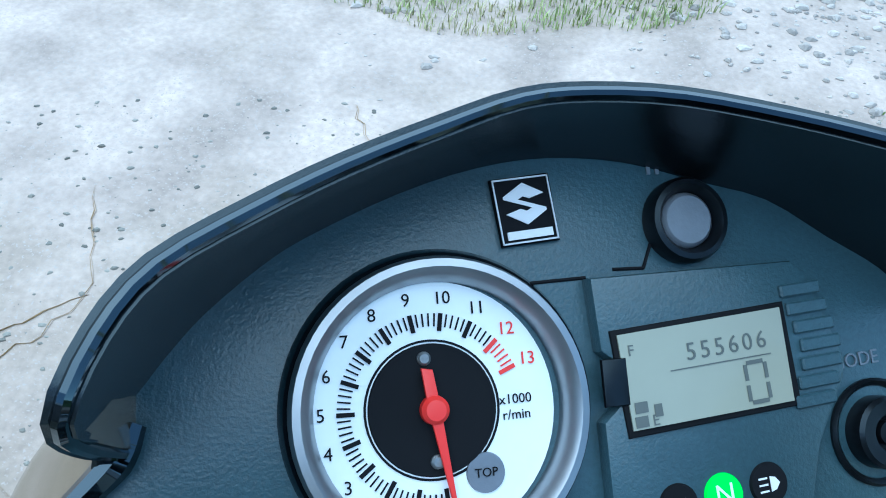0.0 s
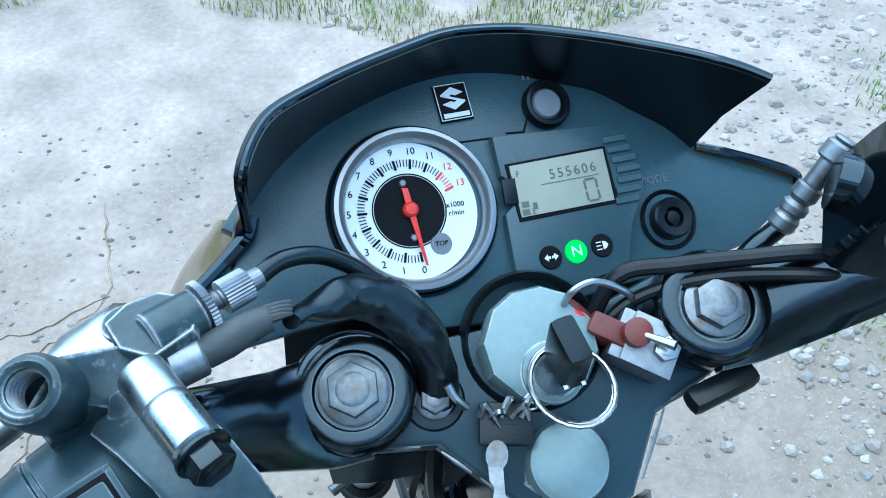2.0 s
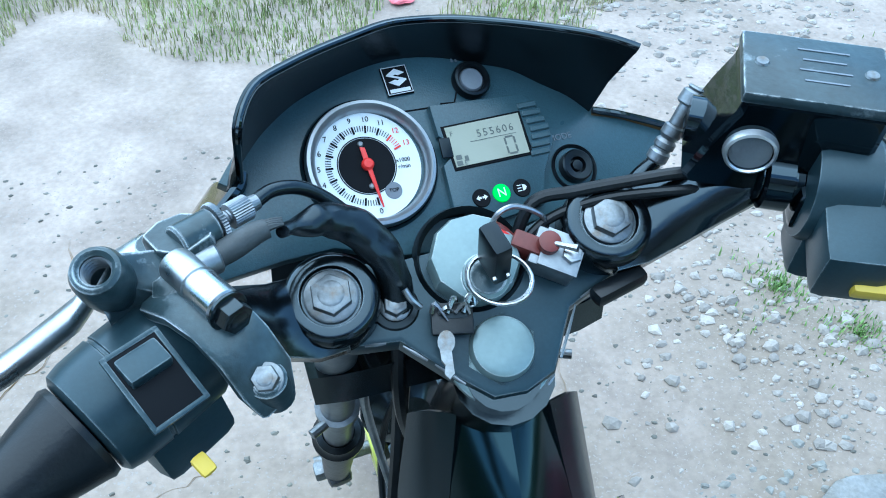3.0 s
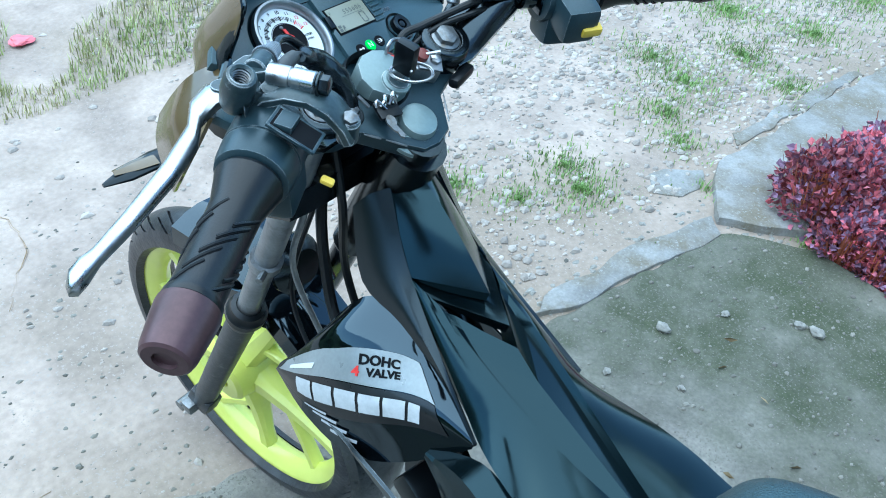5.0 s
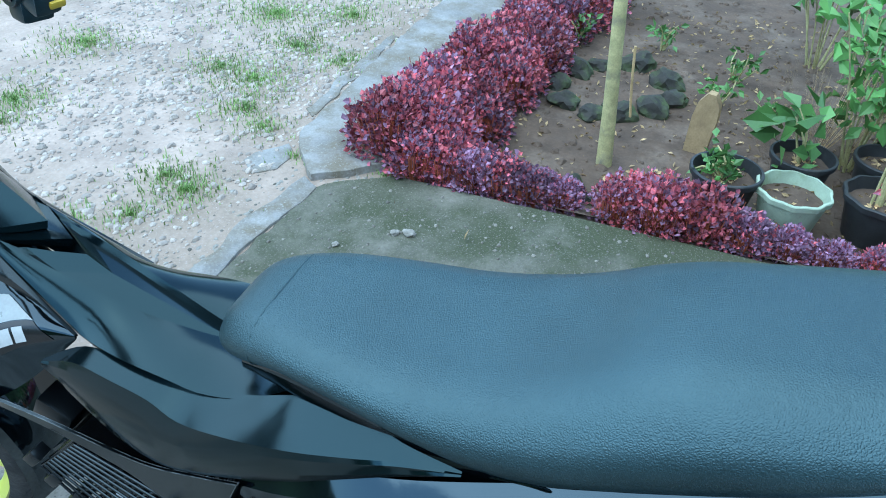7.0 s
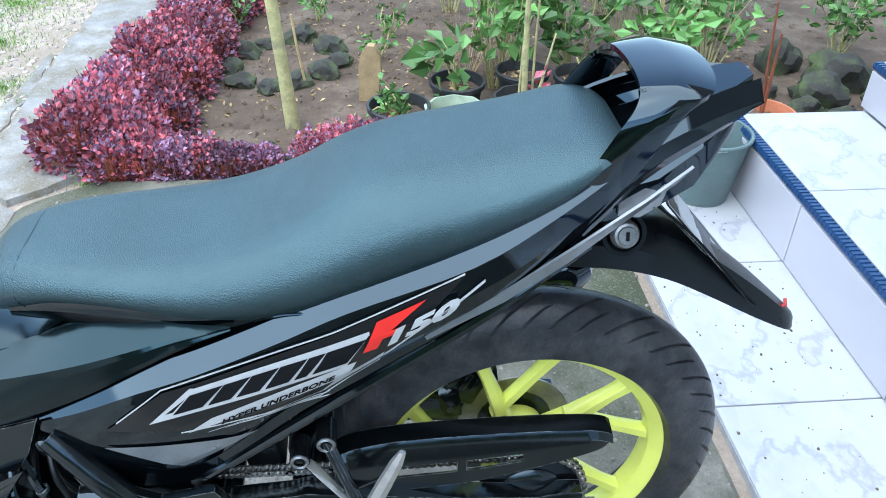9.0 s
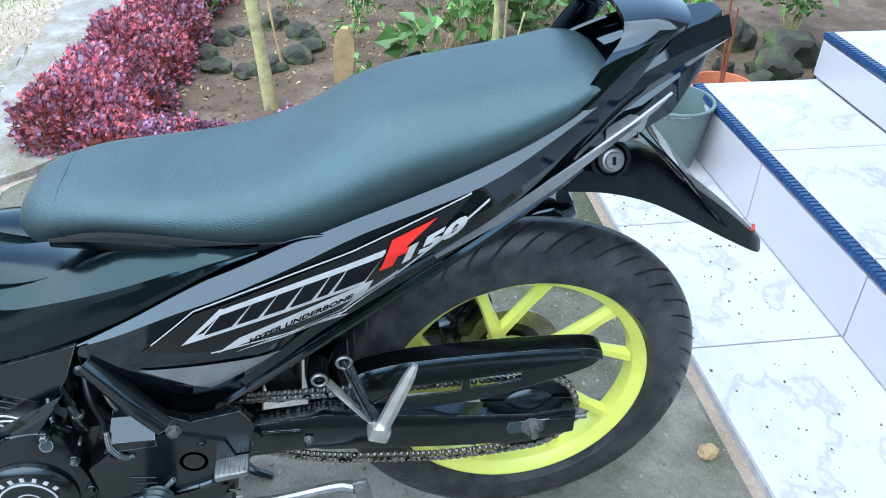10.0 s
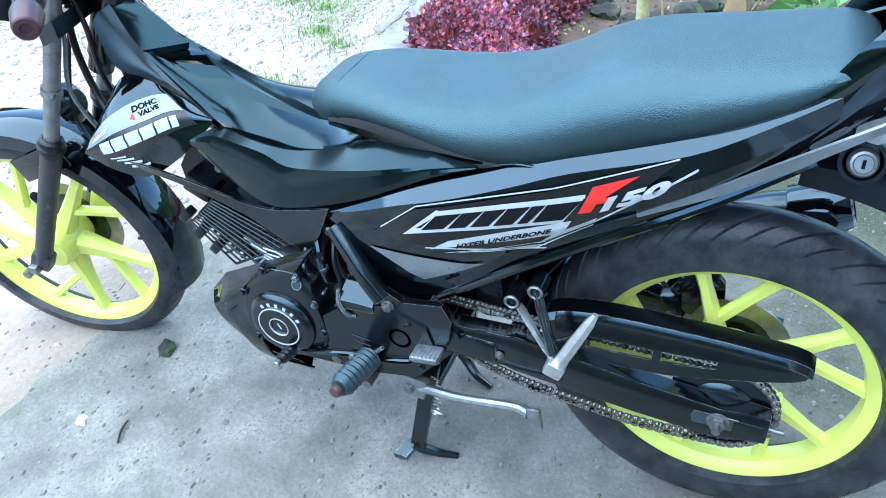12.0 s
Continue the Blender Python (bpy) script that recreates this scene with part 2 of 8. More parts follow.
def loft(rings, caps=True, closed_ring=True):
    bm = bmesh.new()
    rows = [[bm.verts.new(p) for p in r] for r in rings]
    n = len(rows[0])
    for a, b in zip(rows, rows[1:]):
        for i in range(n if closed_ring else n - 1):
            j = (i + 1) % n
            bm.faces.new((a[i], a[j], b[j], b[i]))
    if caps and closed_ring:
        bm.faces.new(rows[0][::-1])
        bm.faces.new(rows[-1])
    return bm


def curve_points(pts, steps=6):
    """A smooth line through the points."""
    p = [Vector(q) for q in pts]
    p = [p[0] * 2 - p[1]] + p + [p[-1] * 2 - p[-2]]
    out = []
    for i in range(1, len(p) - 2):
        for k in range(steps):
            t = k / steps
            a, b, c, d = p[i - 1], p[i], p[i + 1], p[i + 2]
            out.append(0.5 * (2 * b + (c - a) * t + (2 * a - 5 * b + 4 * c - d) * t * t + (3 * b - a - 3 * c + d) * t ** 3))
    return out + [p[-2]]


def tube(pts, radius, seg=10, smooth_steps=6, caps=True):
    """A round bar along points; radius may be a list, one for each point given."""
    line = curve_points(pts, smooth_steps) if smooth_steps > 1 else [Vector(q) for q in pts]
    rad = radius if isinstance(radius, (list, tuple)) else [radius] * len(pts)
    rings, up = [], Vector((0.13, 0.31, 0.94)).normalized()
    for i, q in enumerate(line):
        d = (line[min(i + 1, len(line) - 1)] - line[max(i - 1, 0)]).normalized()
        side = d.cross(up).normalized()
        u2 = side.cross(d)
        f = i / (len(line) - 1) * (len(rad) - 1)
        k = min(int(f), len(rad) - 2)
        r = rad[k] + (rad[k + 1] - rad[k]) * (f - k)
        rings.append([q + (side * math.cos(a) + u2 * math.sin(a)) * r for a in (2 * math.pi * j / seg for j in range(seg))])
        up = u2
    return loft(rings, caps)


def plate(outline, thick, m=Matrix(), bevel=0.0):
    """A flat piece: the outline in x, y, made thick along +z."""
    bm = bmesh.new()
    bottom = [bm.verts.new((x, y, 0)) for x, y in outline]
    f = bm.faces.new(bottom)
    r = bmesh.ops.extrude_face_region(bm, geom=[f])
    bmesh.ops.translate(bm, vec=(0, 0, thick), verts=[v for v in r["geom"] if isinstance(v, bmesh.types.BMVert)])
    if bevel:
        top = [e for e in bm.edges if all(abs(v.co.z - thick) < 1e-7 for v in e.verts)]
        bmesh.ops.bevel(bm, geom=top, offset=bevel, segments=2, affect="EDGES", profile=0.5)
    return xform(bm, m)


def shell(rings, thick, skip=None, core=(0.0, 0.3)):
    """A skin of rows of points, made thick inwards; skip(i, j) leaves that cell open."""
    grid = [[Vector(p) for p in r] for r in rings]
    nr, nc = len(grid), len(grid[0])

    def normal(i, j):
        a = grid[min(i + 1, nr - 1)][j] - grid[max(i - 1, 0)][j]
        b = grid[i][min(j + 1, nc - 1)] - grid[i][max(j - 1, 0)]
        return a.cross(b).normalized()

    nn = [[normal(i, j) for j in range(nc)] for i in range(nr)]
    side_sum = sum(nn[i][j].dot(grid[i][j] - Vector((core[0], grid[i][j].y, core[1]))) for i in range(nr) for j in range(nc))
    sign = 1 if side_sum > 0 else -1
    bm = bmesh.new()
    out = [[bm.verts.new(p) for p in r] for r in grid]
    ins = [[bm.verts.new(grid[i][j] - nn[i][j] * sign * abs(thick)) for j in range(nc)] for i in range(nr)]
    kept = {(i, j) for i in range(nr - 1) for j in range(nc - 1) if not (skip and skip(i, j))}
    for i, j in kept:
        bm.faces.new((out[i][j], out[i + 1][j], out[i + 1][j + 1], out[i][j + 1]))
        bm.faces.new((ins[i][j], ins[i][j + 1], ins[i + 1][j + 1], ins[i + 1][j]))
        for other, a, b in (((i - 1, j), (i, j), (i, j + 1)), ((i + 1, j), (i + 1, j), (i + 1, j + 1)), ((i, j - 1), (i, j), (i + 1, j)), ((i, j + 1), (i, j + 1), (i + 1, j + 1))):
            if other not in kept:
                bm.faces.new((out[a[0]][a[1]], out[b[0]][b[1]], ins[b[0]][b[1]], ins[a[0]][a[1]]))
    return bm


def basis(o, u, v, n):
    m = Matrix.Identity(4)
    for i, c in enumerate((u, v, n, o)):
        for j in range(3):
            m[j][i] = c[j]
    return m


def along(a, b):
    """A pose whose z runs from a to b."""
    a, b = Vector(a), Vector(b)
    return Matrix.Translation(a) @ (b - a).to_track_quat("Z", "Y").to_matrix().to_4x4()


def rod(a, b, r, seg=16, r2=None, bevel=0.0):
    h = (Vector(b) - Vector(a)).length
    r2 = r if r2 is None else r2
    p = [(0, 0), (r - bevel, 0), (r, bevel), (r2, h - bevel), (r2 - bevel, h), (0, h)] if bevel else [(0, 0), (r, 0), (r2, h), (0, h)]
    return revolve(p, along(a, b), seg)


def hexbolt(m, size, height, washer=True):
    hexa = [(size * math.cos(math.pi / 3 * i), size * math.sin(math.pi / 3 * i)) for i in range(6)]
    bm = plate(hexa, height, m, size * 0.12)
    bm = join(bm, revolve([(0, height), (size * 0.62, height), (size * 0.5, height + size * 0.05), (0, height + size * 0.05)], m, 20))
    if washer:
        bm = join(bm, revolve([(0, 0), (size * 1.25, 0), (size * 1.25, size * 0.18), (size * 1.15, size * 0.24), (0, size * 0.24)], m, 28))
    return bm


def lettering(text, size, m, thick=0.0002, align="CENTER", bold=0.0):
    cu = bpy.data.curves.new("t", "FONT")
    cu.body, cu.size, cu.align_x, cu.align_y, cu.extrude, cu.resolution_u = text, size, align, "CENTER", thick, 3
    cu.offset = bold
    ob = bpy.data.objects.new("t", cu)
    scene.collection.objects.link(ob)
    bpy.context.view_layer.update()
    me = bpy.data.meshes.new_from_object(ob.evaluated_get(bpy.context.evaluated_depsgraph_get()))
    bm = bmesh.new()
    bm.from_mesh(me)
    bpy.data.objects.remove(ob)
    bpy.data.curves.remove(cu)
    bpy.data.meshes.remove(me)
    return xform(bm, m)


# ---- setting ----
def ground_height(x, y):
    fall = min(1, max(0, (y - 0.75) / 0.6)) * min(1, max(0, (0.75 - x) / 0.6))
    dip = min(1, max(0, (x - 1.34) / 0.12)) * min(1, max(0, (1.06 - y) / 0.12))
    return -0.06 * dip + 0.006 * noise.noise((x * 1.3, y * 1.3, 0)) + 0.003 * noise.noise((x * 7, y * 7, 3)) - 0.06 * fall * fall * (3 - 2 * fall)


SOIL = shade("gravelly_dirt", (0.375, 0.302, 0.255), 0.9, vary=0.26, scale=6.0, fine=70, bump=0.8, bump_scale=90, speck=((0.35, 0.305, 0.27), 190, 0.64), other=(0.255, 0.205, 0.160), other_scale=2.0, other_cut=0.54, spread=0.13, drift=((1, 1.2, 2.1, 0.12, -0.10),))
# second drift spreads the dark tone further towards the steps
SLAB = shade("mossy_concrete", (0.212, 0.198, 0.176), 0.85, vary=0.38, scale=7.0, fine=120, bump=1.0, bump_scale=110, speck=((0.145, 0.138, 0.118), 200, 0.62), other=(0.052, 0.062, 0.032), other_scale=4.2, other_cut=0.56, spread=0.21, drift=((0, 0.20, 1.10, -0.08, 0.25), (1, -0.30, 0.55, 0.15, -0.03)))
KERB = shade("weathered_cement", (0.255, 0.253, 0.246), 0.8, vary=0.3, scale=6.0, fine=150, bump=1.0, bump_scale=120, other=(0.17, 0.150, 0.115), other_scale=9, other_cut=0.52, speck=((0.28, 0.275, 0.26), 160, .64))
# near-black colour for the unseen ground that the side panels mirror
UNSEENDARK = shade("unseen_dark_ground", (0.022, 0.026, 0.016), 0.8, vary=0.4, scale=9, fine=90, bump=1.0, bump_scale=60, other=(0.035, 0.045, 0.018), other_scale=5, other_cut=0.6)
BED = shade("garden_earth", (0.094, 0.065, 0.046), 0.95, vary=0.3, scale=9, fine=90, bump=1.0, bump_scale=60, other=(0.17, 0.13, 0.10), other_scale=5, other_cut=0.6)
TILE = shade("white_marble_tile", (0.46, 0.47, 0.49), 0.16, vary=0.05, scale=4, fine=0, other=(0.40, 0.41, 0.44), other_scale=3.0, other_cut=0.60, spread=0.10, vein=((0.35, 0.36, 0.39), 1.6, 0.030), coat=0.2, space="Generated")
RISER = shade("pale_riser_tile", (0.45, 0.44, 0.48), 0.18, vary=0.03, scale=4, fine=0, coat=0.2)
GROUT = shade("grey_grout", (0.34, 0.34, 0.35), 0.8, vary=0.15)
BLUE = shade("blue_nosing_tile", (0.014, 0.050, 0.135), 0.25, vary=0.2, scale=60, fine=0)


def sheet(x0, x1, y0, y1, z, nx, ny):
    bm = bmesh.new()
    rows = [[bm.verts.new((x, y, z + ground_height(x, y))) for x in np.linspace(x0, x1, nx)] for y in np.linspace(y0, y1, ny)]
    for a, b in zip(rows, rows[1:]):
        for i in range(nx - 1):
            bm.faces.new((a[i], a[i + 1], b[i + 1], b[i]))
    return bm


far = [-2000, -400, -80, -20, -8] + list(np.linspace(-4, 6, 101)) + [10, 22, 80, 400, 2000]
bm = bmesh.new()
rows = [[bm.verts.new((x, y, ground_height(x, y) if abs(x) < 9 and abs(y) < 9 else 0)) for x in far] for y in far]
for a, b in zip(rows, rows[1:]):
    for i in range(len(far) - 1):
        bm.faces.new((a[i], a[i + 1], b[i + 1], b[i]))
tagged(link_mesh("ground", bm, SOIL), "trampled gravelly dirt with patches of thin grass", "ground", kind="structure")


def rough_slab(outline, z0, z1, seed):
    rnd = random.Random(seed)
    pts = []
    for (x0, y0), (x1, y1) in zip(outline, outline[1:] + outline[:1]):
        k = max(2, int(math.hypot(x1 - x0, y1 - y0) / 0.032))
        for i in range(k):
            pts.append((x0 + (x1 - x0) * i / k + .022 * noise.noise((x0 + i * .31, seed, y0 * 9)), y0 + (y1 - y0) * i / k + .022 * noise.noise((seed, x0 * 7 + i * .31, y0))))
    return plate(pts, z1 - z0, Matrix.Translation((0, 0, z0)), 0.004)


def apron_edge(x):
    return 1.02 + 0.15 * min(1, max(0, (1.32 - x) / 0.13)) + 0.06 * min(1, max(0, (1.19 - x) / 0.57)) + 0.12 * min(1, max(0, (0.62 - x) / 0.92)) + 0.10 * min(1, max(0, (-0.3 - x) / 1.2))


bm = bmesh.new()
xs = np.linspace(-3.5, 1.32, 240)
rows = []
for j in range(41):
    row = []
    for i, x in enumerate(xs):
        y = -0.485 + (apron_edge(x) + 0.022 + 0.030 * noise.noise((x * 4, 0, 5)) + 0.022 * noise.noise((x * 15, 0, 5)) + 0.485) * j / 40
        row.append(bm.verts.new((x, y, 0.007 + ground_height(x, y) - (0.03 if j in (0, 40) else 0))))
    rows.append(row)
for a, b in zip(rows, rows[1:]):
    for i in range(len(xs) - 1):
        bm.faces.new((a[i], a[i + 1], b[i + 1], b[i]))
tagged(link_mesh("pavement", bm, SLAB), "worn concrete apron with dark moss stains, darker towards the steps", "pavement", kind="structure")
for i, o in enumerate(([(1.20, 1.19), (1.34, 1.03), (1.46, 1.09), (2.6, 1.06), (4.6, 1.02), (4.6, 1.30), (2.3, 1.345), (1.42, 1.33), (1.30, 1.27)],
                       [(0.60, 1.232), (0.72, 1.200), (0.86, 1.190), (1.02, 1.170), (1.17, 1.160), (1.215, 1.212), (1.10, 1.238), (0.95, 1.256), (0.78, 1.258), (0.66, 1.262)],
                       [(1.22, 1.30), (1.29, 1.30), (1.38, 1.36), (1.24, 1.41), (1.18, 1.36)],
                       [(1.55, 1.36), (2.3, 1.365), (2.3, 1.40), (1.6, 1.41)])):
    tagged(link_mesh("kerb", rough_slab(o, -0.06, (0.022, 0.0085, 0.004, 0.004)[i], 10 + i), KERB), "cracked grey cement edging strip", "kerb", kind="structure")


# garden earth behind the red border
bm = sheet(1.345, 6.0, -3.6, 1.06, 0.008, 110, 110)
tagged(link_mesh("flower_bed", bm, BED), "bare brown garden earth with dry litter", "soil", kind="structure")

# unseen dark ground on the near side, added so the side panels reflect black
tagged(link_mesh("verge", rough_slab([(-3.46, -0.44), (-1.6, -0.45), (-0.70, -0.42), (-0.64, -0.05), (-0.58, 0.30), (-0.66, 0.62), (-0.74, 0.86), (-1.05, 0.99), (-1.60, 0.93), (-2.20, 1.06), (-2.90, 0.98), (-3.46, 1.10)], -0.04, 0.020, 19), UNSEENDARK), "unseen dark ground added beside the apron to darken panel reflections", "soil", kind="structure")

# tiled steps: two levels that turn round the corner
Z1, Z2, Z3 = 0.022, 0.215, 0.35
Y1, Y2, Y3 = -0.475, -0.835, -1.235
porch = tagged(link_mesh("porch_steps", join(box(6.2, 0.36, 0.12, Matrix.Translation((-1.85, -0.655, Z1 - 0.066))), box(6.2, 2.6, 0.30, Matrix.Translation((-1.855, -2.135, Z2 - 0.156))),
               box(6.2, 2.2, 0.3, Matrix.Translation((-1.825, -2.345, Z3 - 0.156)))), GROUT),
               "white marble-look tiled porch steps with dark blue nosing", "steps", kind="structure")
tile_flat = {}


def tile(x0, x1, y0, y1, z, material=TILE, axis="z", name="tile"):
    g, sx, sy = 0.0018, x1 - x0, y1 - y0
    key = (round(sx, 3), round(sy, 3), axis, material.name)
    if key not in tile_flat:
        size = (sx - 2 * g, sy - 2 * g, 0.008) if axis == "z" else (sx - 2 * g, 0.008, sy - 2 * g)
        b = box(*size, bevel=0.0012, seg=1)
        me = bpy.data.meshes.new(name)
        b.to_mesh(me)
        b.free()
        me.materials.append(material)
        tile_flat[key] = me
    ob = new(name, tile_flat[key])
    ob.location = ((x0 + x1) / 2, (y0 + y1) / 2, z - 0.004) if axis == "z" else ((x0 + x1) / 2, z + 0.0, (y0 + y1) / 2)
    ob.parent = porch
    return ob


XJ = [1.28 - 0.482 * k for k in range(7)]
for k, (xa, xb) in enumerate(zip(XJ[1:], XJ)):
    tile(xa, xb - (0.03 if k == 0 else 0), Y2, Y1, Z1)
    tile(xa - 0.01, xb - (0.035 if k == 0 else 0.01), Z1 + 0.001, Z2 - 0.022, Y2 + 0.002, RISER, "y")
    tile(xa + 0.02, xb - (0.035 if k == 0 else -0.02), Y3 + 0.008, Y2 - 0.022, Z2)
    tile(xa + 0.01, xb - (0.005 if k == 0 else -0.01), Z2 + 0.001, Z3 - 0.022, Y3 + 0.002, RISER, "y")
    tile(xa, xb, Y3 - 0.46, Y3 - 0.022, Z3)
for z, y, x1 in ((Z2, Y2, 1.25), (Z3, Y3, 1.28)):
    tagged(link_mesh("trim", box(2.9, 0.026, 0.020, Matrix.Translation((x1 - 1.45, y - 0.007, z - 0.010)), 0.006), BLUE), "dark blue glazed nosing along the step edge", "trim", kind="structure")
    ribs = bmesh.new()
    for k in range(190):
        xr = x1 - .01 - .0152 * k
        top = [ribs.verts.new((xr + dx, y - .007 + dy, z + .0022)) for dx, dy in ((-.0045, -.012), (.0045, -.012), (.0045, .012), (-.0045, .012))]
        low = [ribs.verts.new((xr + dx, y - .007 + dy, zl)) for dx, dy, zl in ((-.006, -.013, z - .001), (.006, -.013, z - .001), (.006, .015, z - .012), (-.006, .015, z - .012))]
        ribs.faces.new(top)
        for i in range(4):
            ribs.faces.new((low[i], low[(i + 1) % 4], top[(i + 1) % 4], top[i]))
    tagged(link_mesh("nosing_ribs", ribs, BLUE), "close anti-slip ribs on the blue nosing", "trim", kind="structure")
tagged(link_mesh("porch_post", box(0.30, 0.30, 2.2, Matrix.Translation((0.98, -1.62, Z3 + 1.09)), 0.006), RISER), "white tiled porch post", "post", kind="structure")

# unseen roof, added to dim the tiles and what the panels reflect
tagged(link_mesh("ceiling", box(6.9, 2.35, .12, Matrix.Translation((-2.15, -2.15, 2.62)), .01), RISER), "plain unseen roof added over the porch to darken reflections", "roof", kind="structure")

# ---- motorcycle ----
bike = thing("motorcycle", "black underbone motorcycle with lime yellow wheels on its centre stand", "motorcycle")
S0, RAKE, STEER = Vector((0.004, 0.993, 0.79)), radians(25), radians(10)
AXIS = Vector((0, -math.sin(RAKE), math.cos(RAKE)))
ST = Matrix.Translation(S0) @ Matrix.Rotation(STEER, 4, AXIS) @ Matrix.Translation(-S0)


def fixed(name, bm, material, label="", parent=None, **k):
    return part(name, bm, material, parent or bike, label, **k)


def turned(name, bm, material, label="", parent=None, **k):
    return part(name, xform(bm, ST), material, parent or bike, label, **k)


def mirrored(bm):
    xform(bm, Matrix.Diagonal((-1, 1, 1, 1)))
    bmesh.ops.reverse_faces(bm, faces=bm.faces)
    return bm


def grooved_tyre(tyre_r, half, rim_r, m, lean=1.0):
    """A tyre whose crown is cut by slanting grooves, alternately long and short; the columns of the mesh follow the slant."""
    us = [-1, -.93, -.84, -.76, -.69, -.665, -.64, -.55, -.46, -.37, -.33, -.31, -.22, -.14, -.085, -.065, 0]
    us += [-u for u in us[-2::-1]]
    periods, within = 22, (0, .10, .115, .195, .21, .34, .5, .60, .615, .685, .70, .84)
    bm = bmesh.new()
    cols = []
    for p in range(periods):
        for c, f in enumerate(within):
            col = []
            for u in us:
                t = math.pi / 2 * (1 + u)
                r = rim_r - 0.006 + (tyre_r - rim_r + 0.006) * math.sin(t) ** 0.75
                x = -half * 1.28 * math.cos(t) * (1 - 0.10 * math.sin(t) ** 6)
                k = c if u < 0 else (c + 6) % 12
                cut = (k in (2, 3) and .07 < abs(u) < .65) or (k in (8, 9) and .32 < abs(u) < .67)
                r -= .0052 if cut else 0
                a = 2 * math.pi * (p + f) / periods + lean * .42 * abs(u)
                col.append(bm.verts.new((r * math.cos(a), r * math.sin(a), x)))
            cols.append(col)
    inner = [[bm.verts.new(((rim_r - .012) * math.cos(2 * math.pi * i / len(cols) + lean * .42), (rim_r - .012) * math.sin(2 * math.pi * i / len(cols) + lean * .42), s * half * .9)) for s in (-1, 1)] for i in range(len(cols))]
    cols = [[i[0]] + c + [i[1]] for c, i in zip(cols, inner)]
    for a, b in zip(cols, cols[1:] + cols[:1]):
        for i in range(len(a) - 1):
            bm.faces.new((a[i], a[i + 1], b[i + 1], b[i]))
    return xform(bm, m)


def bar_between(p0, p1, sizes):
    """A tapered bar of eight-sided section in the wheel's plane: sizes are (share of the way, half width, half depth)."""
    d = (p1 - p0).normalized()
    q = Vector((-d.y, d.x, 0))
    rings = []
    for f, wd, th in sizes:
        c = p0 + (p1 - p0) * f
        rings.append([c + q * (wd * ca) + Vector((0, 0, th * cz)) for ca, cz in ((-1, -.5), (-.6, -1), (.6, -1), (1, -.5), (1, .5), (.6, 1), (-.6, 1), (-1, .5))])
    return loft(rings)


def wheel(name, centre, tyre_r, half, rim_r, first, put, lean, thick):
    """A cast wheel whose axle runs along x: tyre, rim and five spokes that fork half way out."""
    m = Matrix.Translation(centre) @ Matrix.Rotation(radians(90), 4, "Y")
    w = fixed(name, put(revolve([(0.034, -0.050), (0.040, -0.044), (0.044, -0.02), (0.044, 0.02), (0.040, 0.044), (0.034, 0.050), (0.012, 0.050), (0.012, -0.050)], m, 32, True)), LIME, "lime yellow cast wheel hub")
    part("tyre", put(grooved_tyre(tyre_r, half, rim_r, m, lean)), RUBBER, w, "dusty black road tyre with slanting grooves", angle=28)
    h = half
    rim = [(rim_r, -h), (rim_r + 0.003, -h + .002), (rim_r + 0.001, -h + 0.006), (rim_r - 0.012, -h + 0.009), (rim_r - 0.020, -h + 0.016), (rim_r - 0.026, -h * 0.3), (rim_r - 0.026, h * 0.3),
           (rim_r - 0.020, h - 0.016), (rim_r - 0.012, h - 0.009), (rim_r + 0.001, h - 0.006), (rim_r + 0.003, h - .002), (rim_r, h), (rim_r - 0.003, h - .001),
           (rim_r - 0.018, h - 0.008), (rim_r - 0.030, h - 0.018), (rim_r - 0.034, 0), (rim_r - 0.030, -h + 0.018), (rim_r - 0.018, -h + 0.008), (rim_r - 0.003, -h + .001)]
    part("rim", put(revolve(rim, m, 96, True)), LIME, w, "lime yellow painted rim")
    ri = rim_r - 0.028

    def polar(r, a):
        return Vector((r * math.cos(radians(a)), r * math.sin(radians(a)), 0))

    for k in range(5):
        a = first + 72 * k
        part("spoke", put(xform(bar_between(polar(.030, a - 6), polar(ri, a), ((-.1, .018 * thick, .030), (.12, .014 * thick, .022), (.42, .0115 * thick, .015), (.8, .0085 * thick, .011), (1.0, .0105 * thick, .012), (1.05, .015, .013))), m)), LIME, w, "")
        part("spoke_branch", put(xform(bar_between(polar(.092, a - 1), polar(ri, a + 33), ((-.12, .007, .010), (.05, .0085, .011), (.6, .0080, .010), (1.0, .010, .011), (1.06, .014, .012))), m)), LIME, w, "")
        # thin black plate in place of a pocket; the spoke itself is not hollowed
        part("spoke_recess", put(xform(bar_between(polar(.060, a - 3), polar(.095, a - 1), ((0, .0052, .0008), (.5, .0060, .0008), (1, .0050, .0008))), m @ Matrix.Translation((0, 0, -.0235)))), CAST, w, "thin black plate laid on the spoke") if thick < 1.2 else None
    part("valve", put(xform(revolve([(0, .022), (.0035, .022), (.004, .018), (.003, .012), (.0045, .010), (.006, 0)], along(polar(ri, first - 20), polar(ri - .03, first - 20)), 12), m)), GRIP, w, "black tyre valve")
    return w


REAR, FRONT = Vector((0, 0, 0.302)), Vector((0.008, 1.316, 0.200))
# wheel-plane angle: local x runs down, local y runs forward
rear = wheel("rear_wheel", REAR, 0.288, 0.034, 0.216, 159, lambda b: b, -1.0, 1.0)
front = wheel("front_wheel", FRONT, 0.266, 0.028, 0.230, -78, lambda b: xform(b, ST), 1.0, 1.35)
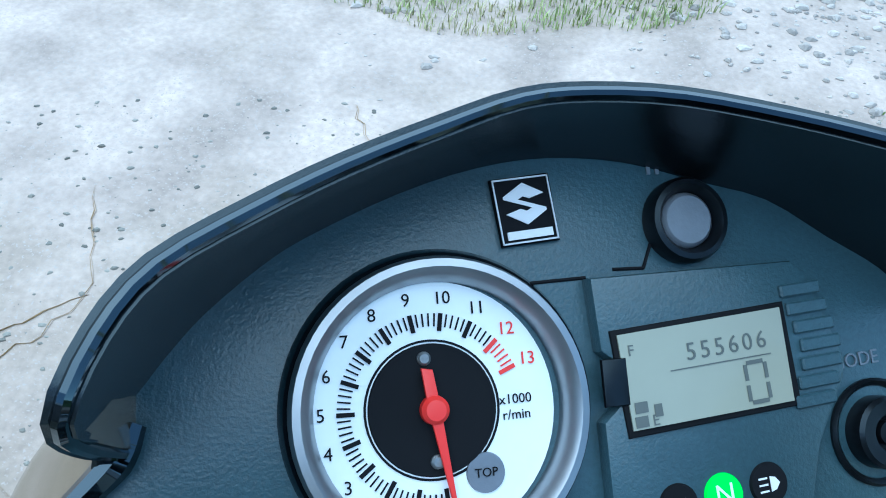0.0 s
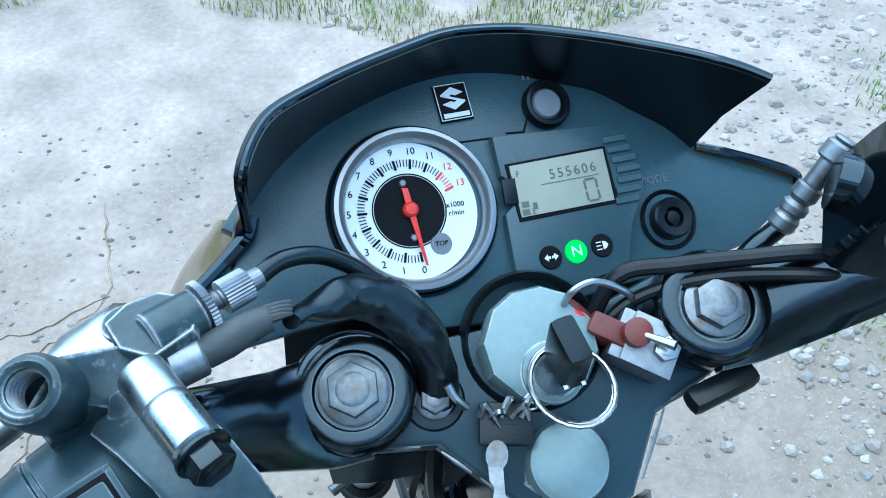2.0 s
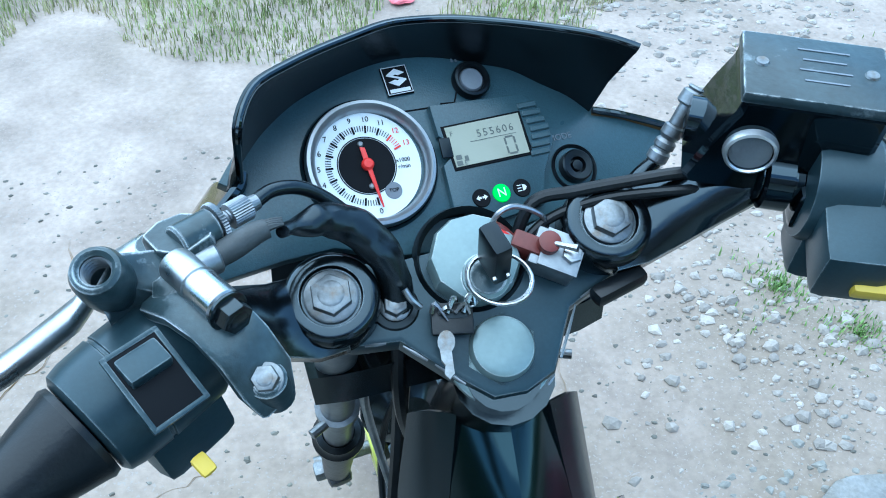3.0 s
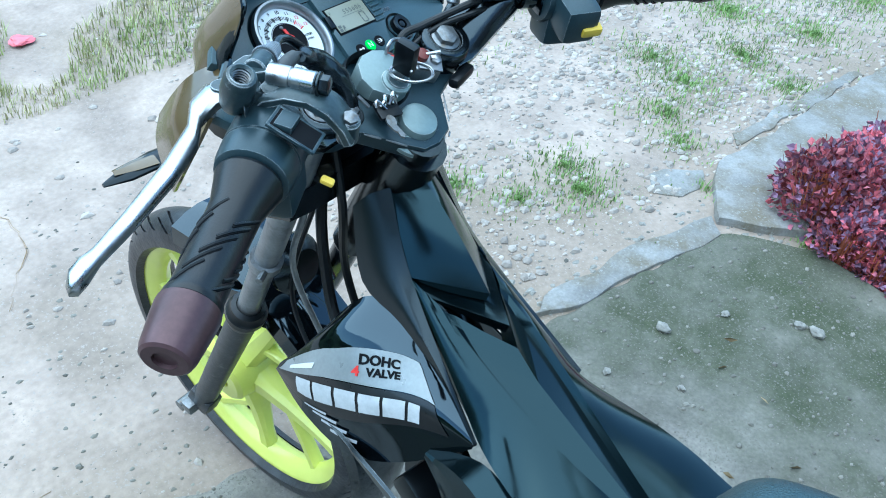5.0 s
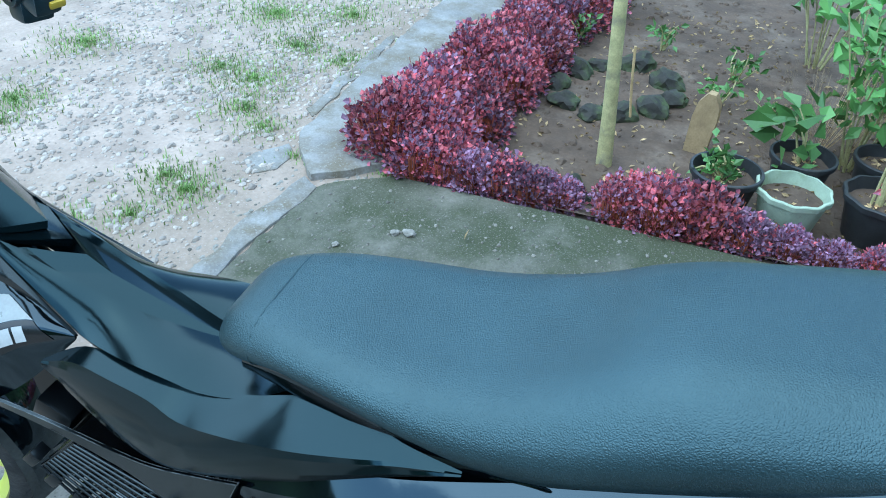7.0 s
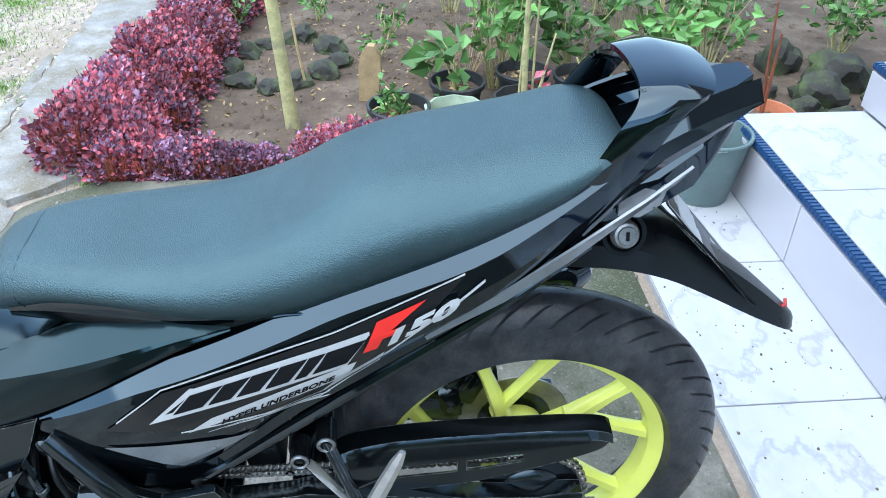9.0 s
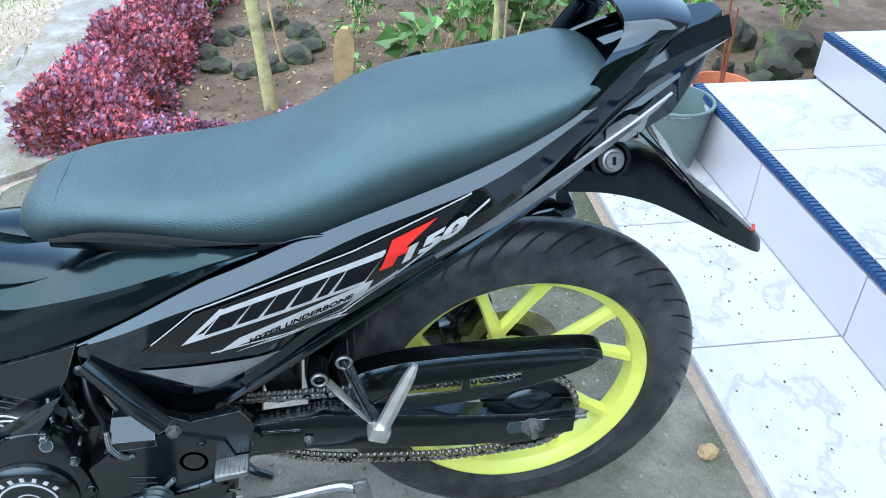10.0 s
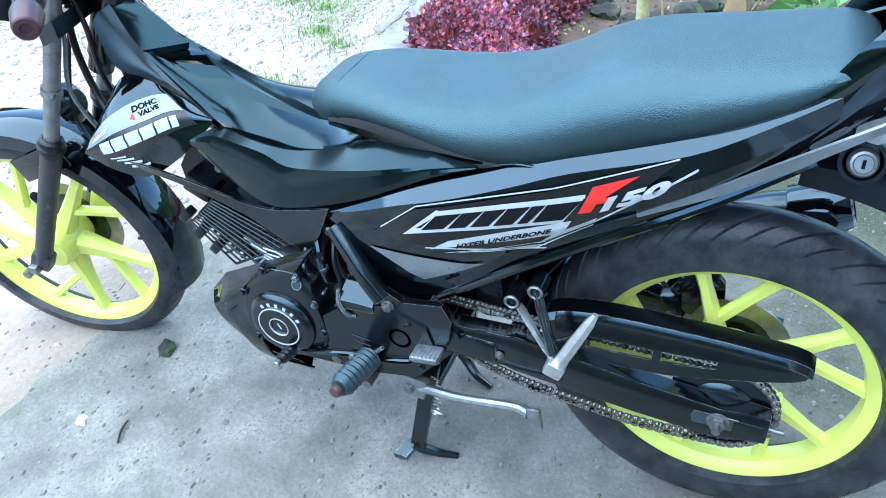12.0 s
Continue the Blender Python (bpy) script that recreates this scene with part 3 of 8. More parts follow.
for w, c, put, r in ((rear, REAR, lambda b: b, 0.085), (front, FRONT, lambda b: xform(b, ST), 0.10)):
    m = Matrix.Translation(c + Vector((0.055, 0, 0))) @ Matrix.Rotation(radians(90), 4, "Y")
    bm = revolve([(r, -.0015), (r, .0015), (r - .03, .0015), (r - .03, -.0015)], m, 48, True)
    part("brake_disc", put(bm), DISC, w, "drilled steel brake disc")
    part("brake_disc_carrier", put(revolve([(r - .028, -.002), (r - .028, .002), (.02, .004), (.02, -.004)], m, 24, True)), CAST, w)


def dense_rows(rows, k=4, across=1):
    """More points between the rows, and across each row too where asked."""
    cols = [curve_points(c, k) for c in zip(*rows)]
    got = [list(r) for r in zip(*cols)]
    return [curve_points(r, across) for r in got] if across > 1 else got


# seat: cross-sections along its length
def seat_ring(y, half, top, low, crease, dish):
    """One cross-section: rounded shoulders, flat or dished top, sides drawn in below."""
    h = top - low
    pts = [(-half * .73, low - .014), (-half * .93, low + h * 0.05), (-half * 1.01, low + h * 0.26), (-half * 1.03, low + h * 0.46), (-half * 0.97, low + h * 0.66), (-half * crease, low + h * 0.86),
           (-half * crease * 0.82, top - h * 0.045), (-half * 0.45, top - dish * .6), (0, top - dish)]
    return [Vector((x, y, z)) for x, z in pts] + [Vector((-x, y, z)) for x, z in pts[-2::-1]]


SEAT = [(0.640, 0.030, 0.662, 0.652, .8, 0), (0.630, 0.056, 0.682, 0.646, .8, 0), (0.605, 0.072, 0.697, 0.650, .82, 0), (0.55, 0.088, 0.706, 0.664, .84, 0.001), (0.48, 0.103, 0.708, 0.664, .84, 0.003),
        (0.41, 0.115, 0.712, 0.656, .84, 0.004), (0.35, 0.121, 0.724, 0.652, .84, 0.004), (0.29, 0.124, 0.749, 0.660, .80, 0.002), (0.235, 0.125, 0.781, 0.678, .76, 0), (0.18, 0.124, 0.802, 0.700, .74, 0),
        (0.11, 0.121, 0.815, 0.730, .74, 0), (0.05, 0.116, 0.825, 0.758, .74, 0), (0.0, 0.108, 0.834, 0.786, .75, 0), (-0.03, 0.098, 0.837, 0.808, .78, 0), (-0.055, 0.080, 0.834, 0.820, .8, 0), (-0.066, 0.055, 0.830, 0.824, .8, 0)]
fine = []
for a in range(len(SEAT[0])):
    fine.append([p[0] for p in curve_points([(s[a], 0, 0) for s in SEAT], 4)])
rings = [seat_ring(*v) for v in zip(*fine)]
fixed("seat", loft(rings), VINYL, "long stepped dual seat in dark grey grained vinyl", angle=60)
# stitched seam near the nose
seam = [p + (p - Vector((0, p.y, 0.69))).normalized() * 0.0006 for p in seat_ring(0.585, 0.077, 0.7005, 0.655, .825, 0)]
fixed("seam", tube(seam, 0.0012, 6, 2), VINYL, "stitched seam round the seat nose")
# seat pan below the vinyl: a smooth tray drawn in under the edge
pan = []
for (y, half, top, low, _c, _d), dz in zip(SEAT[2:-2], (.012, .026, .036, .044, .044, .036, .028, .022, .020, .018, .016, .012)):
    pan.append([Vector((sx * half * q, y, low + h)) for sx, q, h in ((-1, .80, .004), (-1, .845, -.008), (-1, .835, -.010 - dz * .5), (-1, .79, -.008 - dz), (1, .79, -.008 - dz), (1, .835, -.010 - dz * .5), (1, .845, -.008), (1, .80, .004))])
fixed("seat_pan", loft(dense_rows(pan, 4)), GLOSS, "smooth black plastic seat base", angle=40)


# body panels: each is a skin of rows of points, built for the left and mirrored for the right
def pair(name, rows, thick, material, label="", smooth_rows=4, angle=40, cx=0.0, across=1):
    dense = dense_rows(rows, smooth_rows, across)
    for s in (1, -1):
        rr = [[Vector((cx + (p.x - cx) * s, p.y, p.z)) for p in r] for r in dense]
        fixed(name, shell(rr, thick), material, label, angle=angle)


side = []
for y, zt, zb, xo in ((0.592, .535, .462, .108), (0.54, .558, .398, .118), (0.47, .590, .386, .126), (0.40, .617, .414, .129), (0.31, .655, .497, .131), (0.234, .690, .551, .132),
                      (0.10, .733, .634, .126), (0.01, .783, .700, .112), (-0.08, .838, .775, .086), (-0.15, .862, .815, .064), (-0.215, .868, .85, .035)):
    h = zt - zb
    w = .020 * min(1, max(.3, (y + .1) / .5))
    side.append([Vector((-xo + .019, y, zt - w + .017)), Vector((-xo + .001, y, zt - w - .004 * min(1, h / .12))), Vector((-xo, y, zt - w - .010 * min(1, h / .12) - h * .04)), Vector((-xo - .002, y, zt - h * .45)), Vector((-xo + .004, y, zb + h * .30)),
                 Vector((-xo + .014, y, zb + h * .16)), Vector((-xo + .016, y, zb + h * .04)), Vector((-xo + .028, y, zb))])
pair("side_panel", side, 0.004, GLOSS, "glossy black rear side panel", angle=16)
# lower edge bar of the panel, running up to the tail
for s in (1, -1):
    fixed("grab_strut", tube([(s * -.112, .42, .405), (s * -.113, .31, .487), (s * -.112, .20, .566), (s * -.104, .08, .645), (s * -.09, -.03, .722)], [.006, .008, .009, .009, .006], 10), GLOSS, "black frame edge below the side panel")

# centre cover between the steering head and the seat: a front panel and a chevron, each overhanging the next piece
CX = 0.012
COVER = [(.946, .694, .030, .684, .041, .681), (.912, .684, .032, .671, .047, .661), (.880, .675, .034, .659, .053, .642), (.842, .661, .034, .647, .060, .619), (.812, .653, .032, .637, .066, .601), (.775, .642, .028, .624, .075, .598),
         (.734, .628, .022, .612, .082, .598), (.690, .611, .014, .602, .086, .597), (.650, .600, .007, .597, .087, .593), (.600, .600, .004, .600, .082, .600), (.556, .618, .003, .618, .072, .620)]


SMOOTH_COVER = list(zip(*[[p.x for p in curve_points([(c, 0, 0) for c in col], 6)] for col in zip(*COVER)]))


def cover_at(y):
    for a, b in zip(SMOOTH_COVER, SMOOTH_COVER[1:]):
        if y >= b[0]:
            break
    f = (y - a[0]) / (b[0] - a[0])
    return [u + (v - u) * f for u, v in zip(a, b)]


def front_line(f):
    return Vector((CX + f * .041, .885 + .060 * abs(f), .687 - .005 * abs(f)))


def chevron_line(f):
    return Vector((CX + f * .041, .856 + .070 * abs(f), .671 + .004 * abs(f)))


FS = [-1, -.96, -.85, -.7, -.5, -.3, -.12, 0, .12, .3, .5, .7, .85, .96, 1]
DROP = Vector((0, .003, -.011))
rows = []
for k in range(9):
    t = k / 8
    rows.append([Vector((CX + f * .0265, 1.006 - .008 * (1 - abs(f)), .757 - .011 * f * f)).lerp(front_line(f), t) + Vector((0, 0, (.006 * (1 - f * f)) * math.sin(math.pi * t))) for f in FS])
rows.append([front_line(f) + DROP * (1 - abs(f) ** 3) for f in FS])
fixed("front_panel", shell(rows, .002), MOULD, "glossy black panel above two chevron vents", angle=25)
rows = [[(front_line(f) + Vector((0, .020, -.012 + .011 * abs(f) ** 3))).lerp(chevron_line(f), k / 6) for f in FS] for k in range(7)]
rows.append([chevron_line(f) + DROP * (1 - abs(f) ** 2) for f in FS])
fixed("vent_chevron", shell(rows, .002), MOULD, "stepped chevron air vent on the cover", angle=25)
rows = []
for k in range(-1, 29):
    t = max(0, k) / 28
    left = []
    for q, g in ((1, -1), (1, 0), (.95, .12), (.86, .3), (.76, .55), (.66, .8), (.58, 1), (.52, 1.16), (.3, 1.5), (0, 2)):
        y0 = .842 + .104 * q
        y = y0 + (.556 - y0) * t
        _, zc, wx, zw, hw, ze = cover_at(y)
        if g < 0:
            p = Vector((-hw + .011, y, ze - .017))
        elif g <= 1:
            p = Vector((-hw + (hw - wx) * g, y, ze + (zw - ze) * g + .0045 * math.sin(math.pi * g) ** .8))
        else:
            p = Vector((-wx * (2 - g), y, zw + (zc - zw) * (g - 1) * .5 - .0085 * min(1, (g - 1) / .16) * min(1, t / .10) * min(1, (1 - t) / .10)))
        if k < 0:
            p += Vector((0, .016 * (1 - q), -.012 * (1 - q)))
        left.append(p)
    rows.append([p + Vector((CX, 0, 0)) for p in left + [Vector((-p.x, p.y, p.z)) for p in left[-2::-1]]])
fixed("centre_cover", shell(rows, .003), MOULD, "glossy black centre cover with creased facets", angle=17)
inner_edge = [(-.0160, .998, .745), (-.0255, .962, .699), (-.034, .920, .664), (-.045, .863, .629), (-.0545, .813, .600)]
outer_edge = [(-.042, 1.018, .722), (-.053, .985, .660), (-.049, .930, .646), (-.050, .868, .624), (-.057, .814, .597)]
neck = [[Vector(a), Vector(a).lerp(Vector(b), .5) + Vector((-.003, 0, .004)), Vector(b)] for a, b in zip(inner_edge, outer_edge)]
pair("neck_cover", neck, .003, HOOD, "satin black neck cover tapering along the centre cover", cx=CX, across=2)
for s in (-1, 1):
    fixed("panel_screw", revolve([(0, .003), (.004, .003), (.0055, .0015), (.0055, 0), (.0085, 0), (.009, -.001)], along((CX + s * .046, .994, .678), (CX + s * .070, .988, .690)), 16), BOLT, "panel screw")
    fixed("screw_pocket", revolve([(.0085, .0005), (.011, .0015), (.0125, .0005), (.0125, -.002)], along((CX + s * .046, .994, .678), (CX + s * .070, .988, .690)), 20), GLOSS, "")

# leg fairing with the stickers: its rows are the lower edge, the foot and head of the maker's mark, the sticker's top and the rolled shoulder
FAIR = [[(-.116, 1.039, .527), (-.1165, .985, .508), (-.107, .925, .502), (-.088, .866, .540), (-.058, .815, .593)],
        [(-.116, 1.038, .529), (-.1150, .985, .537), (-.0995, .925, .563), (-.0765, .870, .587), (-.0575, .815, .5955)],
        [(-.1155, 1.036, .533), (-.110, .985, .561), (-.091, .925, .586), (-.068, .870, .606), (-.057, .816, .598)],
        [(-.112, 1.032, .543), (-.085, .985, .606), (-.062, .925, .624), (-.0515, .870, .622), (-.055, .817, .601)],
        [(-.100, 1.022, .553), (-.051, .985, .638), (-.0415, .930, .646), (-.0450, .872, .626), (-.0535, .819, .601)]]
FAIR = [[Vector(p) for p in r] for r in FAIR]
FAIR_DENSE = dense_rows(FAIR, 5, 5)
pair("leg_fairing", FAIR, 0.004, GLOSS, "glossy black leg fairing with printed stickers", cx=CX, smooth_rows=5, across=5)


def on_fair(a, b, off=0.0012):
    """A point on the left fairing: a along its length from the front, b upwards, both 0 to 1."""
    F = FAIR_DENSE
    fa, fb = a * 20, b * 20
    i, j = min(max(int(fb), 0), 19), min(max(int(fa), 0), 19)
    u, v = fb - i, fa - j
    p = (F[i][j] * (1 - v) + F[i][j + 1] * v) * (1 - u) + (F[i + 1][j] * (1 - v) + F[i + 1][j + 1] * v) * u
    e1 = F[i][j + 1] - F[i][j]
    e2 = F[i + 1][j] - F[i][j]
    nn = e1.cross(e2).normalized()
    if nn.x > 0:
        nn = -nn
    return p + nn * off


def decal(name, quads, material, label, where=on_fair, off=0.0012, n=5):
    """Printed shapes laid on a surface: each is four corners in its two coordinates."""
    bm = bmesh.new()
    for c in quads:
        g = [[bm.verts.new(where(*[(c[0][k] * (1 - s) + c[1][k] * s) * (1 - t) + (c[3][k] * (1 - s) + c[2][k] * s) * t for k in (0, 1)], off)) for s in (i / n for i in range(n + 1))] for t in (j / n for j in range(n + 1))]
        for r0, r1 in zip(g, g[1:]):
            for i in range(n):
                bm.faces.new((r0[i], r0[i + 1], r1[i + 1], r1[i]))
    bmesh.ops.remove_doubles(bm, verts=bm.verts[:], dist=1e-4)
    return fixed(name, bm, material, label)


decal("sticker", [((.03, .18), (.30, .16), (.30, .52), (.03, .50)), ((.30, .16), (.90, .24), (.79, .55), (.30, .52))], DARKPRINT, "dark grey fairing sticker", off=.0010, n=14)
decal("sticker", [((.02, .48), (.30, .525), (.30, .68), (.05, .66)), ((.30, .525), (.79, .56), (.63, .78), (.30, .68))], FOIL, "silver fairing sticker", off=.0012, n=14)
# maker's name as six plain slanted blocks
for k in range(6):
    f0, f1 = k / 6 + .004, (k + (.50 if k == 5 else .90)) / 6
    decal("maker_mark", [((.195 + .63 * f0, .255 + .0 * f0), (.195 + .63 * f1, .255), (.165 + .63 * f1, .475), (.165 + .63 * f0, .475))], BLOCK, "white block of the maker's mark", off=.0018)
for k in range(4):
    decal("small_print", [((.25 + .05 * k, .165 - .030 * k), (.37 + .055 * k, .165 - .030 * k), (.37 + .055 * k, .182 - .030 * k), (.25 + .05 * k, .182 - .030 * k))], PALE, "row of small white print", off=.0018)
decal("small_print", [((.10, .545), (.24, .565), (.24, .60), (.10, .58))], WHITEPRINT, "short word of small white print", off=.0020)

# side cover between centre cover and rear panel
cover = []
for y, *pts in ((.848, -.072, .570, -.079, .569, -.0805, .566, -.079, .560), (.80, -.060, .592, -.083, .588, -.090, .565, -.089, .535), (.75, -.062, .592, -.090, .588, -.099, .556, -.097, .508),
                (.70, -.064, .591, -.096, .584, -.107, .548, -.104, .498), (.66, -.066, .592, -.104, .576, -.1125, .550, -.108, .505), (.60, -.066, .602, -.113, .588, -.1165, .560, -.111, .525),
                (.53, -.070, .632, -.117, .604, -.1185, .585, -.114, .556), (.47, -.080, .642, -.116, .620, -.118, .608, -.116, .590), (.42, -.098, .643, -.113, .633, -.1155, .627, -.116, .617), (.36, -.110, .645, -.1115, .644, -.112, .643, -.1125, .641)):
    cover.append([Vector((x, y, z)) for x, z in zip(pts[::2], pts[1::2])])
cover = [[r[0], r[1], r[1].lerp(r[2], .5) + Vector((-.0012, 0, .0005)), r[2], r[2].lerp(r[3], .5) + Vector((-.0015, 0, 0)), r[3]] for r in cover]
pair("side_cover", cover, 0.004, MOULD, "glossy black middle side cover", angle=13)
lower = [[Vector((-.112, 1.03, .530)), Vector((-.106, .995, .517))], [Vector((-.112, .92, .524)), Vector((-.108, .90, .508))], [Vector((-.108, .84, .510)), Vector((-.106, .82, .490))],
         [Vector((-.106, .75, .492)), Vector((-.106, .74, .465))], [Vector((-.108, .70, .492)), Vector((-.108, .70, .446))], [Vector((-.112, .64, .508)), Vector((-.110, .645, .430))], [Vector((-.116, .590, .524)), Vector((-.115, .612, .470))]]
pair("lower_cover", lower, 0.004, SATIN, "satin black lower frame cover")
for s in (-1, 1):
    fixed("cover_bolt", revolve([(0, .006), (.006, .006), (.008, .003), (.008, 0)], along((s * .072, .808, .523), (s * .10, .808, .523)), 16), BOLT, "cover bolt")
fixed("cover_bolt", revolve([(0, .006), (.006, .006), (.009, .003), (.009, 0)], along((-.112, .593, .481), (-.14, .593, .481)), 16), CAST, "black cover bolt")


# rear panel graphics
SIDE_DENSE = dense_rows(side, 4)


def on_side(y, z, off=0.0012):
    """A point on the left side panel at that length and height."""
    ys = [r[0].y for r in SIDE_DENSE]
    k = 0
    while k < len(ys) - 2 and y < ys[k + 1]:
        k += 1
    f = (y - ys[k]) / (ys[k + 1] - ys[k])
    row = [a * (1 - f) + b * f for a, b in zip(SIDE_DENSE[k], SIDE_DENSE[k + 1])]
    for a, b in zip(row, row[1:]):
        if b.z <= z <= a.z:
            g = (z - a.z) / (b.z - a.z)
            return Vector((a.x + (b.x - a.x) * g - off, y, z))
    return Vector((row[3].x - off, y, z))


decal("sticker", [((.515, .510), (.429, .511), (.395, .586), (.442, .569)), ((.429, .511), (.271, .546), (.249, .648), (.395, .586)), ((.271, .546), (.200, .604), (.110, .714), (.249, .648))], DARKPRINT, "black side sticker", on_side, .0020, 14)
for (a, b), (c, d) in (((.500, .522), (.442, .573)), ((.442, .573), (.249, .650)), ((.249, .650), (.110, .716)), ((.429, .508), (.271, .543)), ((.271, .543), (.200, .601))):
    decal("stripe", [((a, b), (c, d), (c, d + .0022), (a, b + .0022))], PALE, "thin silver border line", on_side, .0028, 8)
decal("stripe", [((.272, .549), (.200, .606), (.195, .617), (.250, .575)), ((.200, .606), (.088, .706), (.0885, .7095), (.198, .611))], PALE, "silver tapering stripe", on_side, .0026, 8)
decal("stripe", [((.522, .482), (.345, .494), (.40, .462), (.438, .440))], SILVERGREY, "grey swoosh below the mark", on_side, .0026, 8)
decal("model_mark", [((.463, .523), (.236, .601), (.236, .607), (.450, .536)), ((.405, .571), (.211, .646), (.211, .651), (.405, .577)), ((.463, .523), (.452, .530), (.400, .577), (.410, .577))], PALE, "silver outline of the model mark", on_side, .0032, 8)
ML, MH = (Vector((.440, .534)), Vector((.236, .604))), (Vector((.409, .571)), Vector((.212, .646)))
decal("model_mark", [(tuple(ML[0]), tuple(ML[1]), tuple(MH[1]), tuple(MH[0]))], PALE, "silver ground of the model mark", on_side, .0036, 12)
cuts = (0, .20, .36, .52, .68, .78, 1.0)
for k, (f0, f1) in enumerate(zip(cuts, cuts[1:])):
    t = .006
    q = [ML[0].lerp(ML[1], f0 + .010 + t).lerp(MH[0].lerp(MH[1], f0 + .010 + t), .09), ML[0].lerp(ML[1], f1 - .008 - t).lerp(MH[0].lerp(MH[1], f1 - .008 - t), .09),
         ML[0].lerp(ML[1], f1 - .008 + t).lerp(MH[0].lerp(MH[1], f1 - .008 + t), .91), ML[0].lerp(ML[1], f0 + .010 - t).lerp(MH[0].lerp(MH[1], f0 + .010 - t), .91)]
    decal("model_mark", [[tuple(p) for p in q]], INK, "black block of the model mark", on_side, .0044)
decal("model_mark", [((.219, .620), (.203, .626), (.190, .656), (.206, .655)), ((.206, .655), (.190, .650), (.150, .690), (.203, .664)), ((.198, .640), (.178, .648), (.172, .658), (.194, .650))], RED, "bright red letter-shaped block", on_side, .0044, 8)
for k in range(3):
    decal("stripe", [((.40 - .02 * k, .507 + .006 * k), (.262, .556 - .006 * k), (.258, .559 - .006 * k), (.395 - .02 * k, .5095 + .006 * k))], PALE, "thin silver stripe", on_side, .0032, 6)
for word, size, p0, p1, mt in (("150", .034, (.188, .641), (.116, .682), PALE),):
    b = lettering(word, size, Matrix(), bold=.0018)
    xs = [v.co.x for v in b.verts]
    lo, hi = min(xs), max(xs)
    pa, pb = Vector(p0), Vector(p1)
    for v in b.verts:
        q = pa.lerp(pb, (v.co.x - lo) / (hi - lo)) + Vector((-.35 * v.co.y, .95 * v.co.y))
        v.co = on_side(q.x, q.y, .0068 + v.co.z)
    fixed("lettering", b, mt, "silver number on the side panel", smooth=False)
bm = lettering("HYPER UNDERBONE", 0.0125, Matrix(), bold=.0004)
a0, b0 = Vector((.393, .519)), Vector((.240, .588))
for v in bm.verts:
    f = (v.co.x + .068) / .136
    q = a0.lerp(b0, f)
    n2 = Vector((-.30, .95))
    p = on_side(q.x + n2.x * v.co.y * 1.0, q.y + n2.y * v.co.y * 1.0, .004 + v.co.z)
    v.co = p
fixed("lettering", bm, INK, "black italic lettering on a silver band", smooth=False)
decal("stripe", [((.422, .508), (.238, .579), (.226, .606), (.392, .532))], PALE, "silver band under the lettering", on_side, .0030, 10)
bm = lettering("DOHC", 0.0145, Matrix.Translation((0, .0065, 0)), bold=.0006)
bm = join(bm, lettering("VALVE", 0.0125, Matrix.Translation((.005, -.0065, 0)), bold=.0006))
bm2 = lettering("4", 0.0145, Matrix.Translation((-.024, -.006, 0)), bold=.0006)
for b, mt in ((bm, INK), (bm2, RED)):
    for v in b.verts:
        v.co = on_fair(.50 + v.co.x * 3.7 - v.co.y * 1.8, .645 + v.co.x * .9 + v.co.y * 4.4, .0017 + v.co.z)
    fixed("lettering", b, mt, "printed lettering on the fairing", smooth=False)

for s in (-1, 1):
    fixed("panel_edge", tube([(s * PE[0], PE[1], PE[2]) for PE in ((.112, .335, .652), (.1155, .304, .662), (.1165, .275, .664), (.1165, .240, .670), (.1165, .208, .679), (.1165, .175, .690), (.1150, .137, .707), (.1100, .080, .737), (.1040, .018, .770))], [.0012, .0020, .0022, .0022, .0022, .0022, .0022, .0020, .0014], 8, 4), GLOSS, "rolled upper edge of the side panel")
# tail, grab rail, mudguard
half = [((-.098, .012, .765), (-.103, -.006, .735)), ((-.088, -.038, .848), (-.096, -.072, .826)), ((-.078, -.060, .878), (-.088, -.110, .880)), ((-.055, -.068, .893), (-.066, -.143, .893)), ((0, -.071, .897), (0, -.156, .896))]
path = half + [((-a[0], a[1], a[2]), (-b[0], b[1], b[2])) for a, b in half[-2::-1]]
ia, oa = curve_points([p[0] for p in path], 5), curve_points([p[1] for p in path], 5)
rings = []
for a, b in zip(ia, oa):
    mid, up = (a + b) / 2, Vector((-.25 if a.x < 0 else .25, 0, 1)).normalized() * .007
    a, b = a + Vector((0, 0, -.004)), b + Vector((0, 0, -.004))
    mid = (a + b) / 2
    rings.append([a - up * .5, a + up * .4, mid + up * 1.3, b + up * .4, b - up * .5, mid - up])
fixed("grab_rail", loft(rings), GLOSS, "broad glossy black grab rail behind the seat", angle=55)
# the sky highlight on the tail's lower fold, laid on as silver grey strips
for s in (-1, 1):
    fixed("tail_trim", shell([[Vector((s * .117, .15, .626)), Vector((s * .119, .148, .622))], [Vector((s * .118, .06, .690)), Vector((s * .117, .065, .671))], [Vector((s * .111, -.01, .738)), Vector((s * .105, -.003, .712))], [Vector((s * .098, -.08, .782)), Vector((s * .088, -.07, .757))], [Vector((s * .082, -.13, .812)), Vector((s * .076, -.12, .792))]], .003), SILVERGREY, "silver grey strip painted as the highlight on the tail's lower fold")
tail = []
